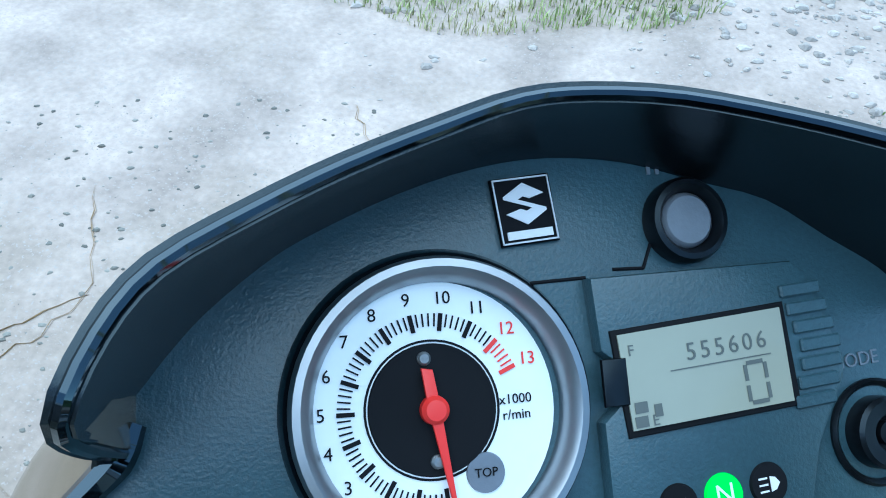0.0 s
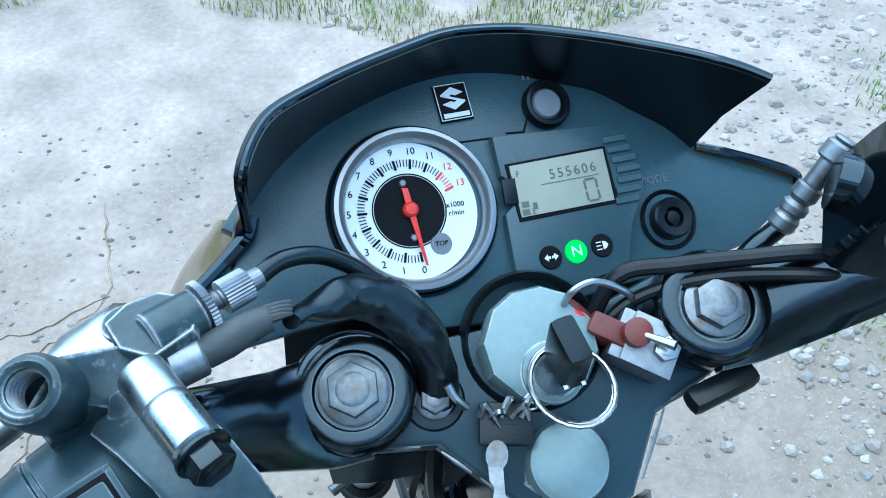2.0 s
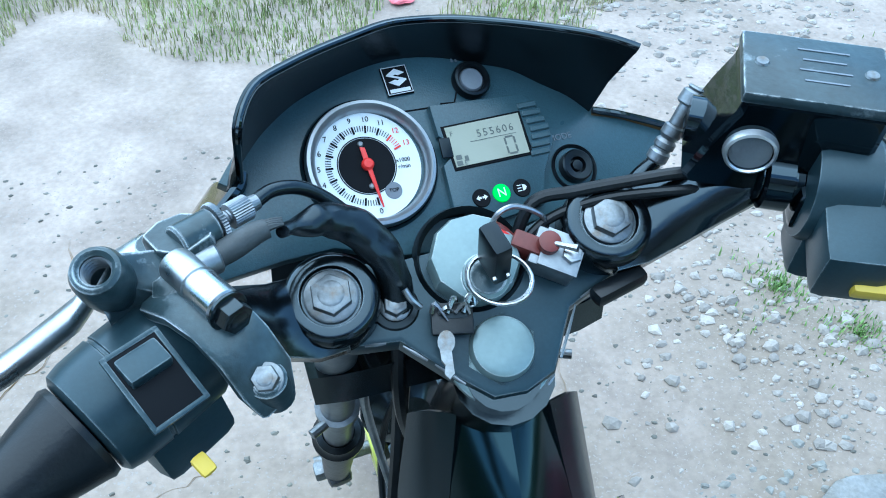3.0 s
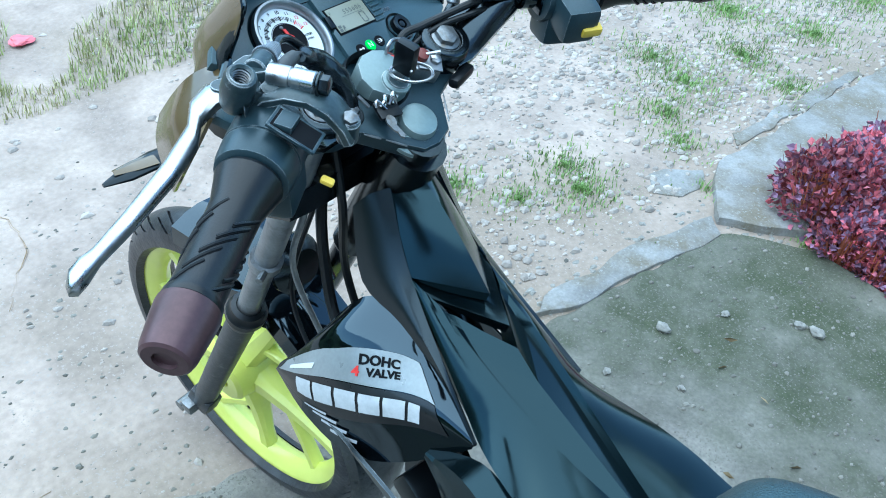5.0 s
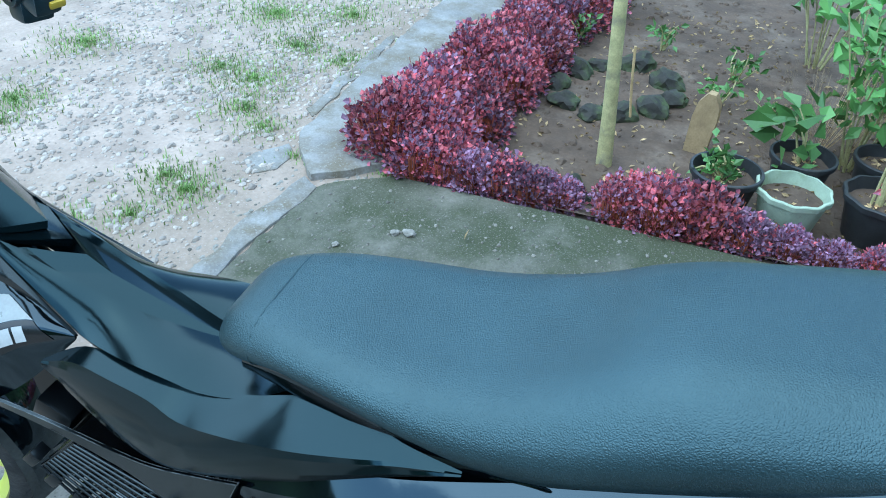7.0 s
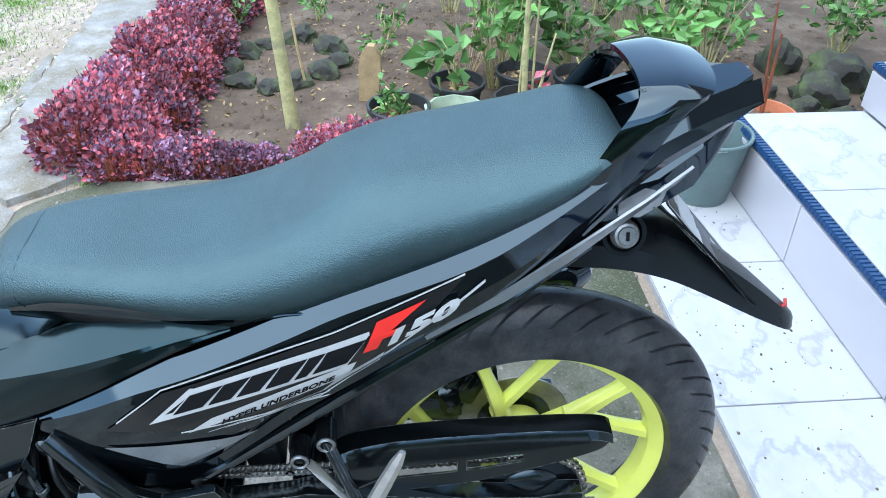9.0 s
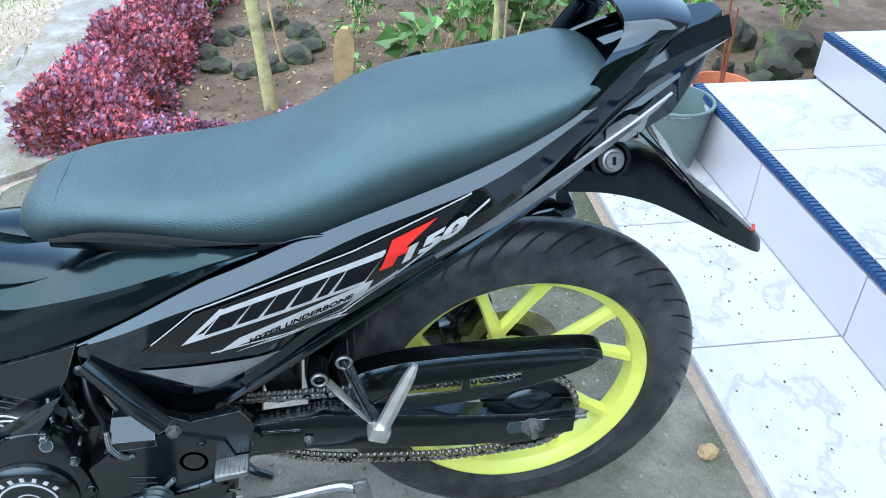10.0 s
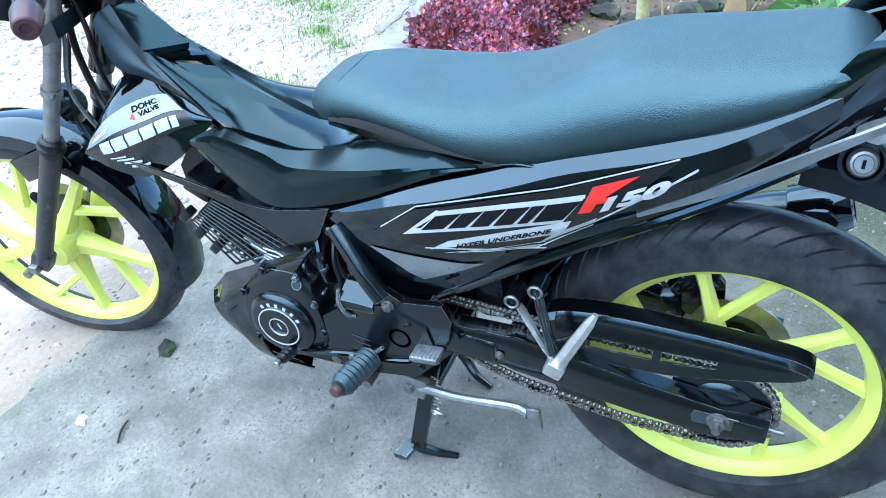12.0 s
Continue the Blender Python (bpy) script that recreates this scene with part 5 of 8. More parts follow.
fixed("inner_fender", shell([[Vector((x, .31 * math.cos(a) * 1.0, .302 + .31 * math.sin(a))) for x in (-.06, -.05, 0, .05, .06)] for a in (radians(12 + 8 * k) for k in range(-2, 9))], .003), DULL, "black inner fender over the tyre")
fixed("fender_front", box(.13, .05, .20, pose(0, .365, .44, -8, 0, 0), .015), DULL, "black inner fender front wall")
# controls: foot peg, gear pedal, stands
peg = fixed("foot_peg", tube([(-.12, .522, .268), (-.152, .527, .276)], .009, 12, 1), CAST, "rider foot peg")
part("rubber", revolve([(0, 0), (.016, 0), (.0195, .003)] + [(.0178 + (.0030 if k % 2 else 0), .006 + .0052 * k) for k in range(15)] + [(.015, .084), (0, .087)], along((-.148, .526, .275), (-.240, .540, .282)), 24), SWITCH, peg, "ribbed worn grey rubber")
part("peg_tip", revolve([(.010, 0), (.011, .003), (.009, .010), (0, .011)], along((-.234, .539, .2815), (-.250, .5415, .283)), 16), BAREND, peg, "rusty red peg tip")
pedal = fixed("gear_pedal", tube([(-.140, .677, .236), (-.140, .640, .240), (-.143, .60, .252), (-.143, .56, .262), (-.144, .50, .272), (-.145, .454, .287), (-.150, .432, .316)], .0060, 10), GLOSS, "black rocker gear pedal")
part("toe_rubber", revolve([(0, 0), (.008, 0)] + [(.0085 + (.0018 if k % 2 else 0), .003 + .0048 * k) for k in range(9)] + [(0, .047)], along((-.138, .677, .238), (-.190, .680, .243)), 16), GRIP, pedal)
part("toe_tip", rod((-.184, .6797, .2425), (-.194, .680, .2432), .0055, 12, None, .001), STEEL, pedal)
part("heel_pad", box(.034, .046, .010, pose(-.156, .424, .324, -8, 0, 0), .004), ALLOY, pedal, "bare metal heel pad")
for k in range(6):
    part("pad_rib", box(.030, .003, .003, pose(-.156, .407 + .0068 * k, .3305 - .001 * k, -8, 0, 0), .0008, 1), ALLOY, pedal)
part("linkage", tube([(-.146, .545, .264), (-.148, .520, .285), (-.146, .505, .300)], .0035, 8, 3), PERCH, pedal)
part("pivot_bolt", hexbolt(along((-.146, .560, .262), (-.17, .560, .262)), .007, .006), BOLT, pedal)
stand = fixed("side_stand", tube([(-.128, .455, .213), (-.140, .38, .228), (-.142, .29, .246), (-.150, .262, .250)], [.0085, .0075, .0085, .009], 10), ALLOY, "folded dull steel side stand")
part("stand_foot", box(.008, .022, .040, pose(-.154, .252, .248, -10, 0, 0), .003), ALLOY, stand)
part("stand_bracket", box(.016, .05, .042, pose(-.128, .465, .215, 8, 0, 0), .004), ALLOY, stand, "bare metal bracket")
part("bolt", hexbolt(along((-.137, .468, .212), (-.16, .468, .212)), .008, .006), BOLT, stand)
cs = fixed("centre_stand", loft([[Vector((x + dx * .006, y + dy * .013, z)) for dx, dy in ((-1, -1), (1, -1), (1, 1), (-1, 1))] for x, y, z in ((-.092, .446, .23), (-.104, .456, .15), (-.114, .466, .070), (-.116, .470, .040))]), CAST, "black centre stand on the ground", angle=40)
part("stand_leg", loft([[Vector((x + dx * .006, y + dy * .013, z)) for dx, dy in ((-1, -1), (1, -1), (1, 1), (-1, 1))] for x, y, z in ((.092, .446, .23), (.104, .456, .15), (.114, .466, .070), (.116, .470, .040))]), CAST, cs, angle=40)
for s in (-1, 1):
    part("stand_foot", tube([(s * .118, .476, .050), (s * .112, .462, .034), (s * .100, .440, .018), (s * .088, .405, .010)], [.012, .010, .008, .006], 10), CAST, cs)
    part("stand_tab", loft([[Vector((s * x, y + dy * .012, z + dz * .006)) for dy, dz in ((-1, -1), (1, -1), (1, 1), (-1, 1))] for x, y, z in ((.112, .474, .048), (.130, .486, .040), (.142, .494, .030))]), PERCH, cs, angle=40)
part("cross_bar", rod((-.09, .45, .17), (.09, .45, .17), .011), CAST, cs)
part("spring", tube([(-.10, .44 + .012 * math.sin(2.4 * k), .12 + .0032 * k) for k in range(30)], .0016, 6, 2), STEEL, cs, "coiled stand spring")

# ---- front end: everything here turns with the bars ----
CL = basis(Vector((0.004, 1.027, 0.846)), Vector((1, 0, 0)), Vector((0, math.cos(RAKE), math.sin(RAKE))), AXIS)


def clamp_at(u, v, n):
    return CL @ Matrix.Translation((u, v, n))


for s in (-1, 1):
    x0 = 0.004 + s * 0.080
    top, mid, bot = Vector((0.004 + s * 0.076, 1.027, .840)), Vector((x0 + s * .006, 1.165, .500)), Vector((x0 + s * .014, 1.293, .225))
    leg = turned("fork_leg", join(rod(top, mid + (top - mid) * .02, .0135, 20)), FORK, "grey worn fork tube")
    part("slider", xform(join(rod(mid, bot, .0185, 20, .0165, .002), box(.03, .04, .04, along(bot, bot + (bot - mid)) @ Matrix.Translation((0, 0, -.008)), .008)), ST), CAST if s > 0 else FORKDARK, leg, "dull dark grey lower fork slider")
    d = (top - mid).normalized()
    part("dust_boot", xform(revolve([(.0145, .028), (.020, .024), (.021, .016), (.024, .012), (.024, .004), (.020, 0), (.0195, -.010), (.0185, -.012)], along(mid, top), 24), ST), GRIP, leg, "black rubber dust boot")
    cpos = mid + (top - mid) * .33
    part("fork_clamp", xform(revolve([(.0135, 0), (.0175, .001), (.0175, .013), (.0135, .014)], along(cpos, top), 20), ST), FORK, leg, "metal hose clamp on the fork")
    part("clamp_screw", xform(rod(cpos + Vector((s * .012, -.014, .006)), cpos + Vector((s * .024, -.020, .006)), .004, 10), ST), BOLT, leg)
turned("front_axle", rod((-.115, 1.322, .205), (.12, 1.322, .205), .009), BOLT, "front axle")
turned("axle_pinch", box(.02, .02, .018, pose(-.108, 1.300, .222), .004), BOLT, "axle pinch bolt")
turned("front_caliper", box(.035, .05, .085, pose(.075, 1.235, .275, 25, 0, 0), .01), LIME, "lime painted brake caliper")
turned("front_fender", shell([[FRONT + Vector((x, r * math.cos(a), r * math.sin(a) * 1.0 + dz)) for x, r, dz in ((-.050, .270, -.01), (-.046, .286, 0), (-.02, .294, 0), (0, .296, 0), (.02, .294, 0), (.046, .286, 0), (.050, .270, -.01))] for a in (radians(80 + 8 * k) for k in range(15))], .003), GLOSS, "glossy black front fender")
for s in (-1, 1):
    turned("fender_stay", box(.006, .12, .05, pose(.008 + s * .056, 1.235, .44, -25, 0, 0), .002), GLOSS, "black fender stay")
    turned("reflector", revolve([(0, .006), (.010, .006), (.012, .003), (.012, 0)], along((.008 + s * .06, 1.275, .36), (.008 + s * .09, 1.275, .36)), 16), INK, "")
turned("lower_clamp", loft([[Vector((x, 1.068 + dy * w, .730 - dy * w * .45 + dz * .014)) for dy, dz in ((-1, -1), (1, -1), (1, 1), (-1, 1))] for x, w in ((-.094, .016), (-.075, .022), (0, .03), (.083, .022), (.102, .016))]), CAST, "black lower fork clamp")
turned("steering_stem", rod((.004, .985, .80), (.004, 1.075, .62), .021), CAST, "steering stem")
fixed("head_tube", rod((.008, .995, .785), (.008, 1.06, .645), .029), CAST, "frame head tube")
fixed("frame_spine", tube([(.008, 1.02, .70), (.01, .93, .62), (.0, .75, .53), (.0, .50, .56), (.0, .20, .62), (.0, .0, .70)], .026, 12), CAST, "black frame spine tube")
fixed("rear_fender_body", box(.10, .17, .08, pose(0, .155, .645, -38, 0, 0), .02), DULL, "black under-seat tray")
fixed("battery_box", box(.12, .14, .12, pose(0, .44, .55, 0, 0, 0), .02), DULL, "black battery box")
fixed("air_box", box(.13, .16, .09, pose(.0, .62, .500, 10, 0, 0), .02), DULL, "black air box")
for k, pts in enumerate(([(-.04, 1.06, .80), (-.045, 1.03, .72), (-.03, 1.04, .62), (-.02, 1.0, .52)], [(-.055, 1.05, .79), (-.065, 1.06, .70), (-.06, 1.09, .60), (-.04, 1.06, .50)], [(-.02, 1.05, .80), (-.035, 1.075, .70), (-.045, 1.05, .60), (-.06, .99, .54)],
                         [(-.01, 1.07, .80), (-.02, 1.10, .68), (-.05, 1.11, .55), (-.055, 1.05, .47)], [(.05, 1.05, .79), (.05, 1.08, .70), (.04, 1.06, .58), (.03, 1.0, .50)])):
    fixed("cable", tube(pts, (.0045, .0035, .006, .003, .005)[k], 8), (GRIP, ALLOY, GRIP, GRIP, GRIP)[k], "control cable")
fixed("horn", revolve([(0, .02), (.012, .02), (.030, .012), (.036, .006), (.036, 0), (.02, -.015), (0, -.015)], along((-.03, 1.13, .56), (-.045, 1.19, .54)), 28), CAST, "black horn")

# top clamp with bolts
clamp_outline = [(-.098, .004), (-.090, .020), (-.070, .024), (-.040, .016), (.040, .016), (.070, .024), (.090, .020), (.098, .004), (.094, -.016), (.074, -.026), (.046, -.036), (.026, -.066), (.008, -.072), (-.010, -.070), (-.024, -.056), (-.048, -.028), (-.072, -.024), (-.094, -.014)]
turned("top_clamp", plate(clamp_outline, .016, clamp_at(0, 0, -.036), .0035), SWITCH, "chipped black upper fork clamp")
for s in (-1, 1):
    arm = turned("handlebar", join(revolve([(.0235, -.026), (.0250, -.022), (.0250, -.006), (.0232, -.001), (.0205, .0005), (.0160, 0), (.0150, -.003), (0, -.003)], clamp_at(s * .0765, 0, .002), 40)), SATIN, "glossy black clip-on handlebar", angle=60)
    rings = []
    for u, v, n, hw, hh in ((.074, -.002, -.012, .0245, .009), (.090, -.004, -.0135, .0225, .0100), (.106, -.005, .000, .0190, .0125), (.120, -.005, .016, .0165, .0150), (.131, -.005, .027, .0150, .0150), (.136, -.006, .031, .0120, .0120)):
        u *= 1 + .12 * (s > 0) * (u - .074) / .06
        rings.append([CL @ Vector((s * u, v + hw * a, n + hh * b)) for a, b in ((-1, -.5), (-.7, -1), (.7, -1), (1, -.5), (1, .4), (.6, 1), (-.6, 1), (-1, .4))])
    part("bar_arm", xform(loft(rings), ST), SATIN, arm, "chipped black forged arm", angle=50)
    part("fork_cap_bolt", xform(hexbolt(clamp_at(s * .0765, 0, -.0012) @ Matrix.Rotation(.35 + s, 4, "Z"), .0110, .0075), ST), BOLT, arm, "large worn hex bolt")
    a0, a1 = (Vector((-.122, 1.012, .874)), Vector((-.302, .905, .860))) if s < 0 else (Vector((.146, 1.000, .877)), Vector((.340, .890, .860)))
    part("bar_tube", xform(rod(a0, a1, .011), ST), GLOSS, arm)
    ax = along(a0, a1)
    L = (a1 - a0).length
    part("collar", xform(revolve([(.0125, .001), (.0155, .002), (.0155, .014), (.0125, .015)], ax, 20), ST), GLOSS, arm)
    # grip with slanting ribs and a flange
    g0 = .074
    part("grip", xform(revolve([(.012, g0), (.0225, g0 + .001), (.0235, g0 + .004), (.0225, g0 + .007), (.0205, g0 + .016), (.0175, g0 + .028), (.0168, g0 + .05), (.0172, L - .036), (.0185, L - .033), (.0188, L - .030), (.0185, L - .028), (.012, L - .028)], ax, 32), ST), GRIP, arm, "black rubber grip with slanting grooves")
    for k in range(5):
        for j in range(4):
            th = j * math.pi / 2 + .35 * k
            z0 = g0 + .034 + (L - g0 - .078) * k / 4.6
            for d, w, mt in ((0, .0011, GRIP), (.0016, .0007, INK)):
                pts = [ax @ Vector(((.0173 - d * .25) * math.cos(th + 1.0 * f), (.0173 - d * .25) * math.sin(th + 1.0 * f), z0 + .019 * f + d)) for f in (0, .3, .6, .85, 1)]
                part("grip_rib", xform(tube(pts, w, 6, 2), ST), mt, arm)
    part("bar_end", xform(revolve([(.012, L - .028), (.0195, L - .027), (.0198, L - .024), (.0192, L - .016), (.0168, L + .004), (.0155, L + .008), (.0135, L + .0095), (.0075, L + .0095), (.007, L + .007), (0, L + .007)], ax, 32), ST), BAREND, arm, "brownish red tapered bar end weight")
    # switch housing, two shells round the bar
    part("switch_housing", xform(revolve([(.012, .020), (.0265, .021), (.028, .024), (.028, .050), (.0270, .0505), (.0270, .052), (.028, .0525), (.0272, .066), (.0258, .072), (.0225, .074), (.012, .074)], ax, 36), ST), SWITCH, arm, "matt black switch housing")
    part("switch_block", xform(box(.034, .046, .040, ax @ pose(s * -.006 if s > 0 else .006, -.022, .044, 0, 0, 0), .007), ST), SWITCH, arm)
ax = along((.004 - .126, 1.012, .874), (.004 - .306, .905, .860))
WIN = pose(-.150, .966, .8965, 28, 4, 28)
win = turned("switch_frame", join(*[box(a, b, .0026, WIN @ pose(x, y, 0), .0010) for a, b, x, y in ((.0024, .036, -.0115, 0), (.0024, .036, .0115, 0), (.0254, .0024, 0, .0170), (.0254, .0024, 0, -.0170))]), SWITCH, "raised lip round the dimmer switch")
part("switch_recess", xform(box(.0220, .0330, .003, WIN @ pose(0, 0, -.0006), .0008), ST), INK, win, "dark recess")
part("rocker", xform(box(.0185, .013, .006, WIN @ pose(0, .0075, .0015, -18, 0, 0), .0018), ST), SWITCH, win, "glossy rocker")
turned("horn_button", box(.007, .010, .004, pose(-.143, .946, .860, 20, 0, 30), .002), YELLOW, "yellow horn button")
turned("right_switch", box(.034, .058, .036, pose(.171, .958, .868, 12, 0, -30), .007), SWITCH, "black switch block below the throttle")
turned("starter_button", box(.020, .010, .010, pose(.167, .931, .858, 20, 0, -30), .003), YELLOW, "yellow starter button")
# clutch lever perch, mirror boss and lever
perch = turned("lever_perch", revolve([(.0135, .008), (.0190, .009), (.0200, .012), (.0200, .028), (.0190, .031), (.0135, .032)], ax, 36), PERCH, "weathered grey clutch lever perch")


def pin(name, bm, material, label="", **k):
    return part(name, xform(bm, ST), material, perch, label, **k)


def knurl(m, r, h, teeth):
    """A short wheel with a toothed edge."""
    out = [(q * math.cos(a), q * math.sin(a)) for k in range(teeth * 2) for q, a in ((r if k % 2 else r * .93, math.pi * k / teeth),)]
    return plate(out, h, m, r * .06)


block = [[Vector(p) for p in ((-0.1166, 1.0230, z), (-0.1153, 1.0309, z), (-0.1187, 1.0385, z), (-0.1280, 1.0430, z), (-0.1395, 1.0408, z), (-0.1467, 1.0339, z), (-0.1415, 1.0219, z), (-0.1305, 1.0151, z))] for z in (0.8884, 0.8924, 0.9068, 0.9098)]
for r, q in ((block[0], .93), (block[-1], .93)):
    c = sum(r, Vector()) / 8
    for i in range(8):
        r[i] = Vector((c.x + (r[i].x - c.x) * q, c.y + (r[i].y - c.y) * q, r[i].z))
pin("perch_body", loft(block), PERCH, "flat grey perch body with worn edges", angle=40)
pin("mirror_boss", revolve([(.0062, -.010), (.0062, .005), (.0080, .0065), (.0098, .0055), (.0112, .002), (.0118, -.010), (.0105, -.022), (.008, -.028)], CL @ Matrix.Translation(CL.inverted() @ Vector((-.161, 1.004, .922))), 32), PERCH, "threaded mirror mounting boss")
for k in range(5):
    pin("boss_thread", revolve([(.0063, 0), (.0054, .0006), (.0063, .0012)], CL @ Matrix.Translation(CL.inverted() @ Vector((-.161, 1.004, .922))) @ Matrix.Translation((0, 0, -.008 + .0026 * k)), 24), BOLT)
pin("boss_web", loft([[Vector(c) + Vector((dx * w, dy * w, dz * h)) for dx, dy, dz in ((-.5, -1, -1), (.5, 1, -1), (.5, 1, 1), (-.5, -1, 1))] for c, w, h in (((-.160, 1.008, .908), .009, .011), ((-.150, 1.014, .903), .009, .008), ((-.136, 1.016, .897), .012, .006))]), PERCH, "web between boss and perch", angle=50)
pin("cap_spacer", revolve([(0, 0), (.0072, 0), (.0078, .001), (.0078, .0155), (.0070, .0160), (.0070, .0172), (.0080, .0178), (.0080, .033), (.0072, .034)], along((-.1335, 1.009, .913), (-.116, .976, .911)), 28), STEEL, "bright two-part metal spacer")
pin("spacer_bolt", hexbolt(along((-.117, .978, .911), (-.110, .965, .9105)), .0070, .008), CAST, "black hex bolt")
pin("cap_bolt", hexbolt(along((-.138, 1.003, .903), (-.142, .999, .917)), .0068, .006), PERCH, "worn hex bolt")
bar_dir = (ax.to_3x3() @ Vector((0, 0, 1))).normalized()
strap = [Vector(p) for p in ((-.1445, 1.010, .893), (-.140, 1.003, .903), (-.131, .992, .9065), (-.122, .980, .9045), (-.115, .969, .897), (-.110, .960, .885), (-.1085, .957, .872))]
rings = []
for i, p in enumerate(strap):
    t = (strap[min(i + 1, 6)] - strap[max(i - 1, 0)]).normalized()
    n = bar_dir.cross(t).normalized()
    n = n if n.z > 0 or i > 4 else -n
    rings.append([p + bar_dir * a * (.0125 if 0 < i < 6 else .009) + n * b * .0035 for a, b in ((-1, -1), (1, -1), (1, .5), (.8, 1), (-.8, 1), (-1, .5))])
pin("saddle", loft([curve_points(r, 1) for r in rings]), PERCH, "curved clamp saddle", angle=40)
pin("saddle_mark", lettering("UP", .0075, basis(Vector((-.1165, .983, .8975)), Vector((-.86, -.51, .0)), Vector((.45, -.76, -.47)), Vector((.24, -.40, .88))), .0004), PERCH, "raised letters", smooth=False)
pin("clamp_lug", rod((-.108, .962, .868), (-.1095, .957, .889), .0080, 20, None, .002), PERCH)
pin("clamp_bolt", hexbolt(along((-.1095, .957, .888), (-.1105, .953, .896)), .0056, .005), BOLT, "")
pin("lever_pivot", rod((-.146, 1.048, .880), (-.146, 1.048, .892), .0085, 20, .0075), PERCH, "round lever pivot")
pin("cable_boot", tube([(-0.1169, 1.0215, 0.8988), (-0.1089, 1.0233, 0.9003), (-0.1002, 1.0260, 0.9016), (-0.0939, 1.0275, 0.9017)], [.0058, .0060, .0054, .0046], 14), PEGRUB, "cracked grey rubber boot")
for k in range(4):
    pin("boot_shred", tube([(-0.0956, 1.0257 + 0.0022 * k, 0.9028 - 0.0008 * k), (-0.0904, 1.0264 + 0.0024 * k, 0.9029 - 0.0010 * k), (-0.0863, 1.0273 + 0.0026 * k, 0.9016 - 0.0010 * k)], [.0018, .0014, .0006], 6, 2), PEGRUB)
pin("spigot", rod((-0.1286, 1.0183, 0.8987), (-0.1169, 1.0215, 0.8983), .0078, 22, .0072, .001), ALLOY, "bright metal spigot")
lever = turned("clutch_lever", loft([[Vector(c) + Vector((0.35 * dx * w, dx * w, dz * h)) for dx, dz in ((-1, -.5), (-.5, -1), (.5, -1), (1, -.5), (1, .5), (.5, 1), (-.5, 1), (-1, .5))]
                                    for c, w, h in (((-.128, 1.045, .886), .008, .005), ((-.155, 1.050, .884), .012, .006), ((-.172, 1.046, .880), .011, .0065), ((-.185, 1.034, .874), .0098, .0068), ((-.215, 1.022, .866), .0092, .0065), ((-.255, 1.012, .856), .0078, .0055), ((-.285, 1.006, .849), .0065, .005), ((-.296, 1.004, .846), .0085, .0075), ((-.305, 1.002, .844), .0085, .0075), ((-.311, 1.000, .842), .003, .003))]), STEEL, "bare silver clutch lever with a ball end", angle=60)
# clutch cable with knurled adjuster
A0, A1 = Vector((-0.1158, 1.0348, 0.9048)), Vector((-0.0980, 1.0445, 0.9026))
ad = turned("cable_adjuster", knurl(along(A0, A1), .0101, .0030, 44), ALLOY, "knurled metal cable adjuster wheel", smooth=False)
part("adjuster_thread", xform(revolve([(.0036 - .0005 * (k % 2), .003 + .0009 * k) for k in range(9)], along(A0, A1), 20), ST), ALLOY, ad)
part("adjuster_barrel", xform(join(knurl(along(A0.lerp(A1, .40), A1), .0062, .0105, 30), rod(A0.lerp(A1, .90), A0.lerp(A1, 1.16), .0042, 20, .0038)), ST), ALLOY, ad, "knurled barrel", smooth=False)
part("adjuster_seat", xform(rod(A0 - (A1 - A0) * .95, A0, .0088, 24, .0086, .001), ST), PERCH, ad, "cylindrical perch nose")
turned("clutch_cable", tube([(-0.0971, 1.0450, 0.9025), (-0.0869, 1.0522, 0.9013), (-0.0745, 1.0563, 0.8954), (-0.0630, 1.0574, 0.8840), (-0.0523, 1.0541, 0.8707), (-0.0412, 1.0472, 0.8578), (-0.0356, 1.0401, 0.8383), (-0.0347, 1.0367, 0.8031)], [.0035, .0035, .0035, .0035, .0033, .0032, .0031, .0031], 14), HOOD, "black clutch cable")
for k in range(3):
    turned("cable_tape", revolve([(.0034, 0), (.0039, .0004), (.0039, .0030), (.0034, .0034)], along((-0.0554 + .0037 * k, 1.0551, 0.8745 - .0034 * k), (-0.0523 + .0037 * k, 1.0542, 0.8706 - .0034 * k)), 16), GRIP, "scuffed tape round the cable")
turned("cable_clip", tube([(-.036, 1.022, .842), (-.034, 1.018, .838), (-.030, 1.016, .832)], .0018, 8), STEEL, "bent wire clip")
sleeve = tube([(-0.0879, 1.0285, 0.8972), (-0.0814, 1.0345, 0.8908), (-0.0704, 1.0429, 0.8840), (-0.0582, 1.0470, 0.8751), (-0.0476, 1.0432, 0.8623), (-0.0396, 1.0357, 0.8486), (-0.0376, 1.0271, 0.8133)], [.003, .0045, .0075, .009, .010, .009, .008], 16)
for v in sleeve.verts:
    v.co += Vector((noise.noise(v.co * 90), noise.noise(v.co * 90 + Vector((9, 0, 0))), noise.noise(v.co * 90 + Vector((0, 9, 0))))) * .0020
turned("wiring_sleeve", sleeve, HOOD, "wrinkled black tape round the wiring", angle=25)
turned("cable_band", revolve([(.0040, 0), (.0050, .0006), (.0050, .0016), (.0040, .0022)], along((-0.0420, 1.0478, 0.8589), (-0.0395, 1.0457, 0.8557)), 20), PERCH, "thin ring round the cable")
turned("clamp_screw", hexbolt(clamp_at(-.045, -.009, -.0185) @ Matrix.Rotation(.3, 4, "Z"), .0066, .007), BOLT, "small plated clamp bolt")
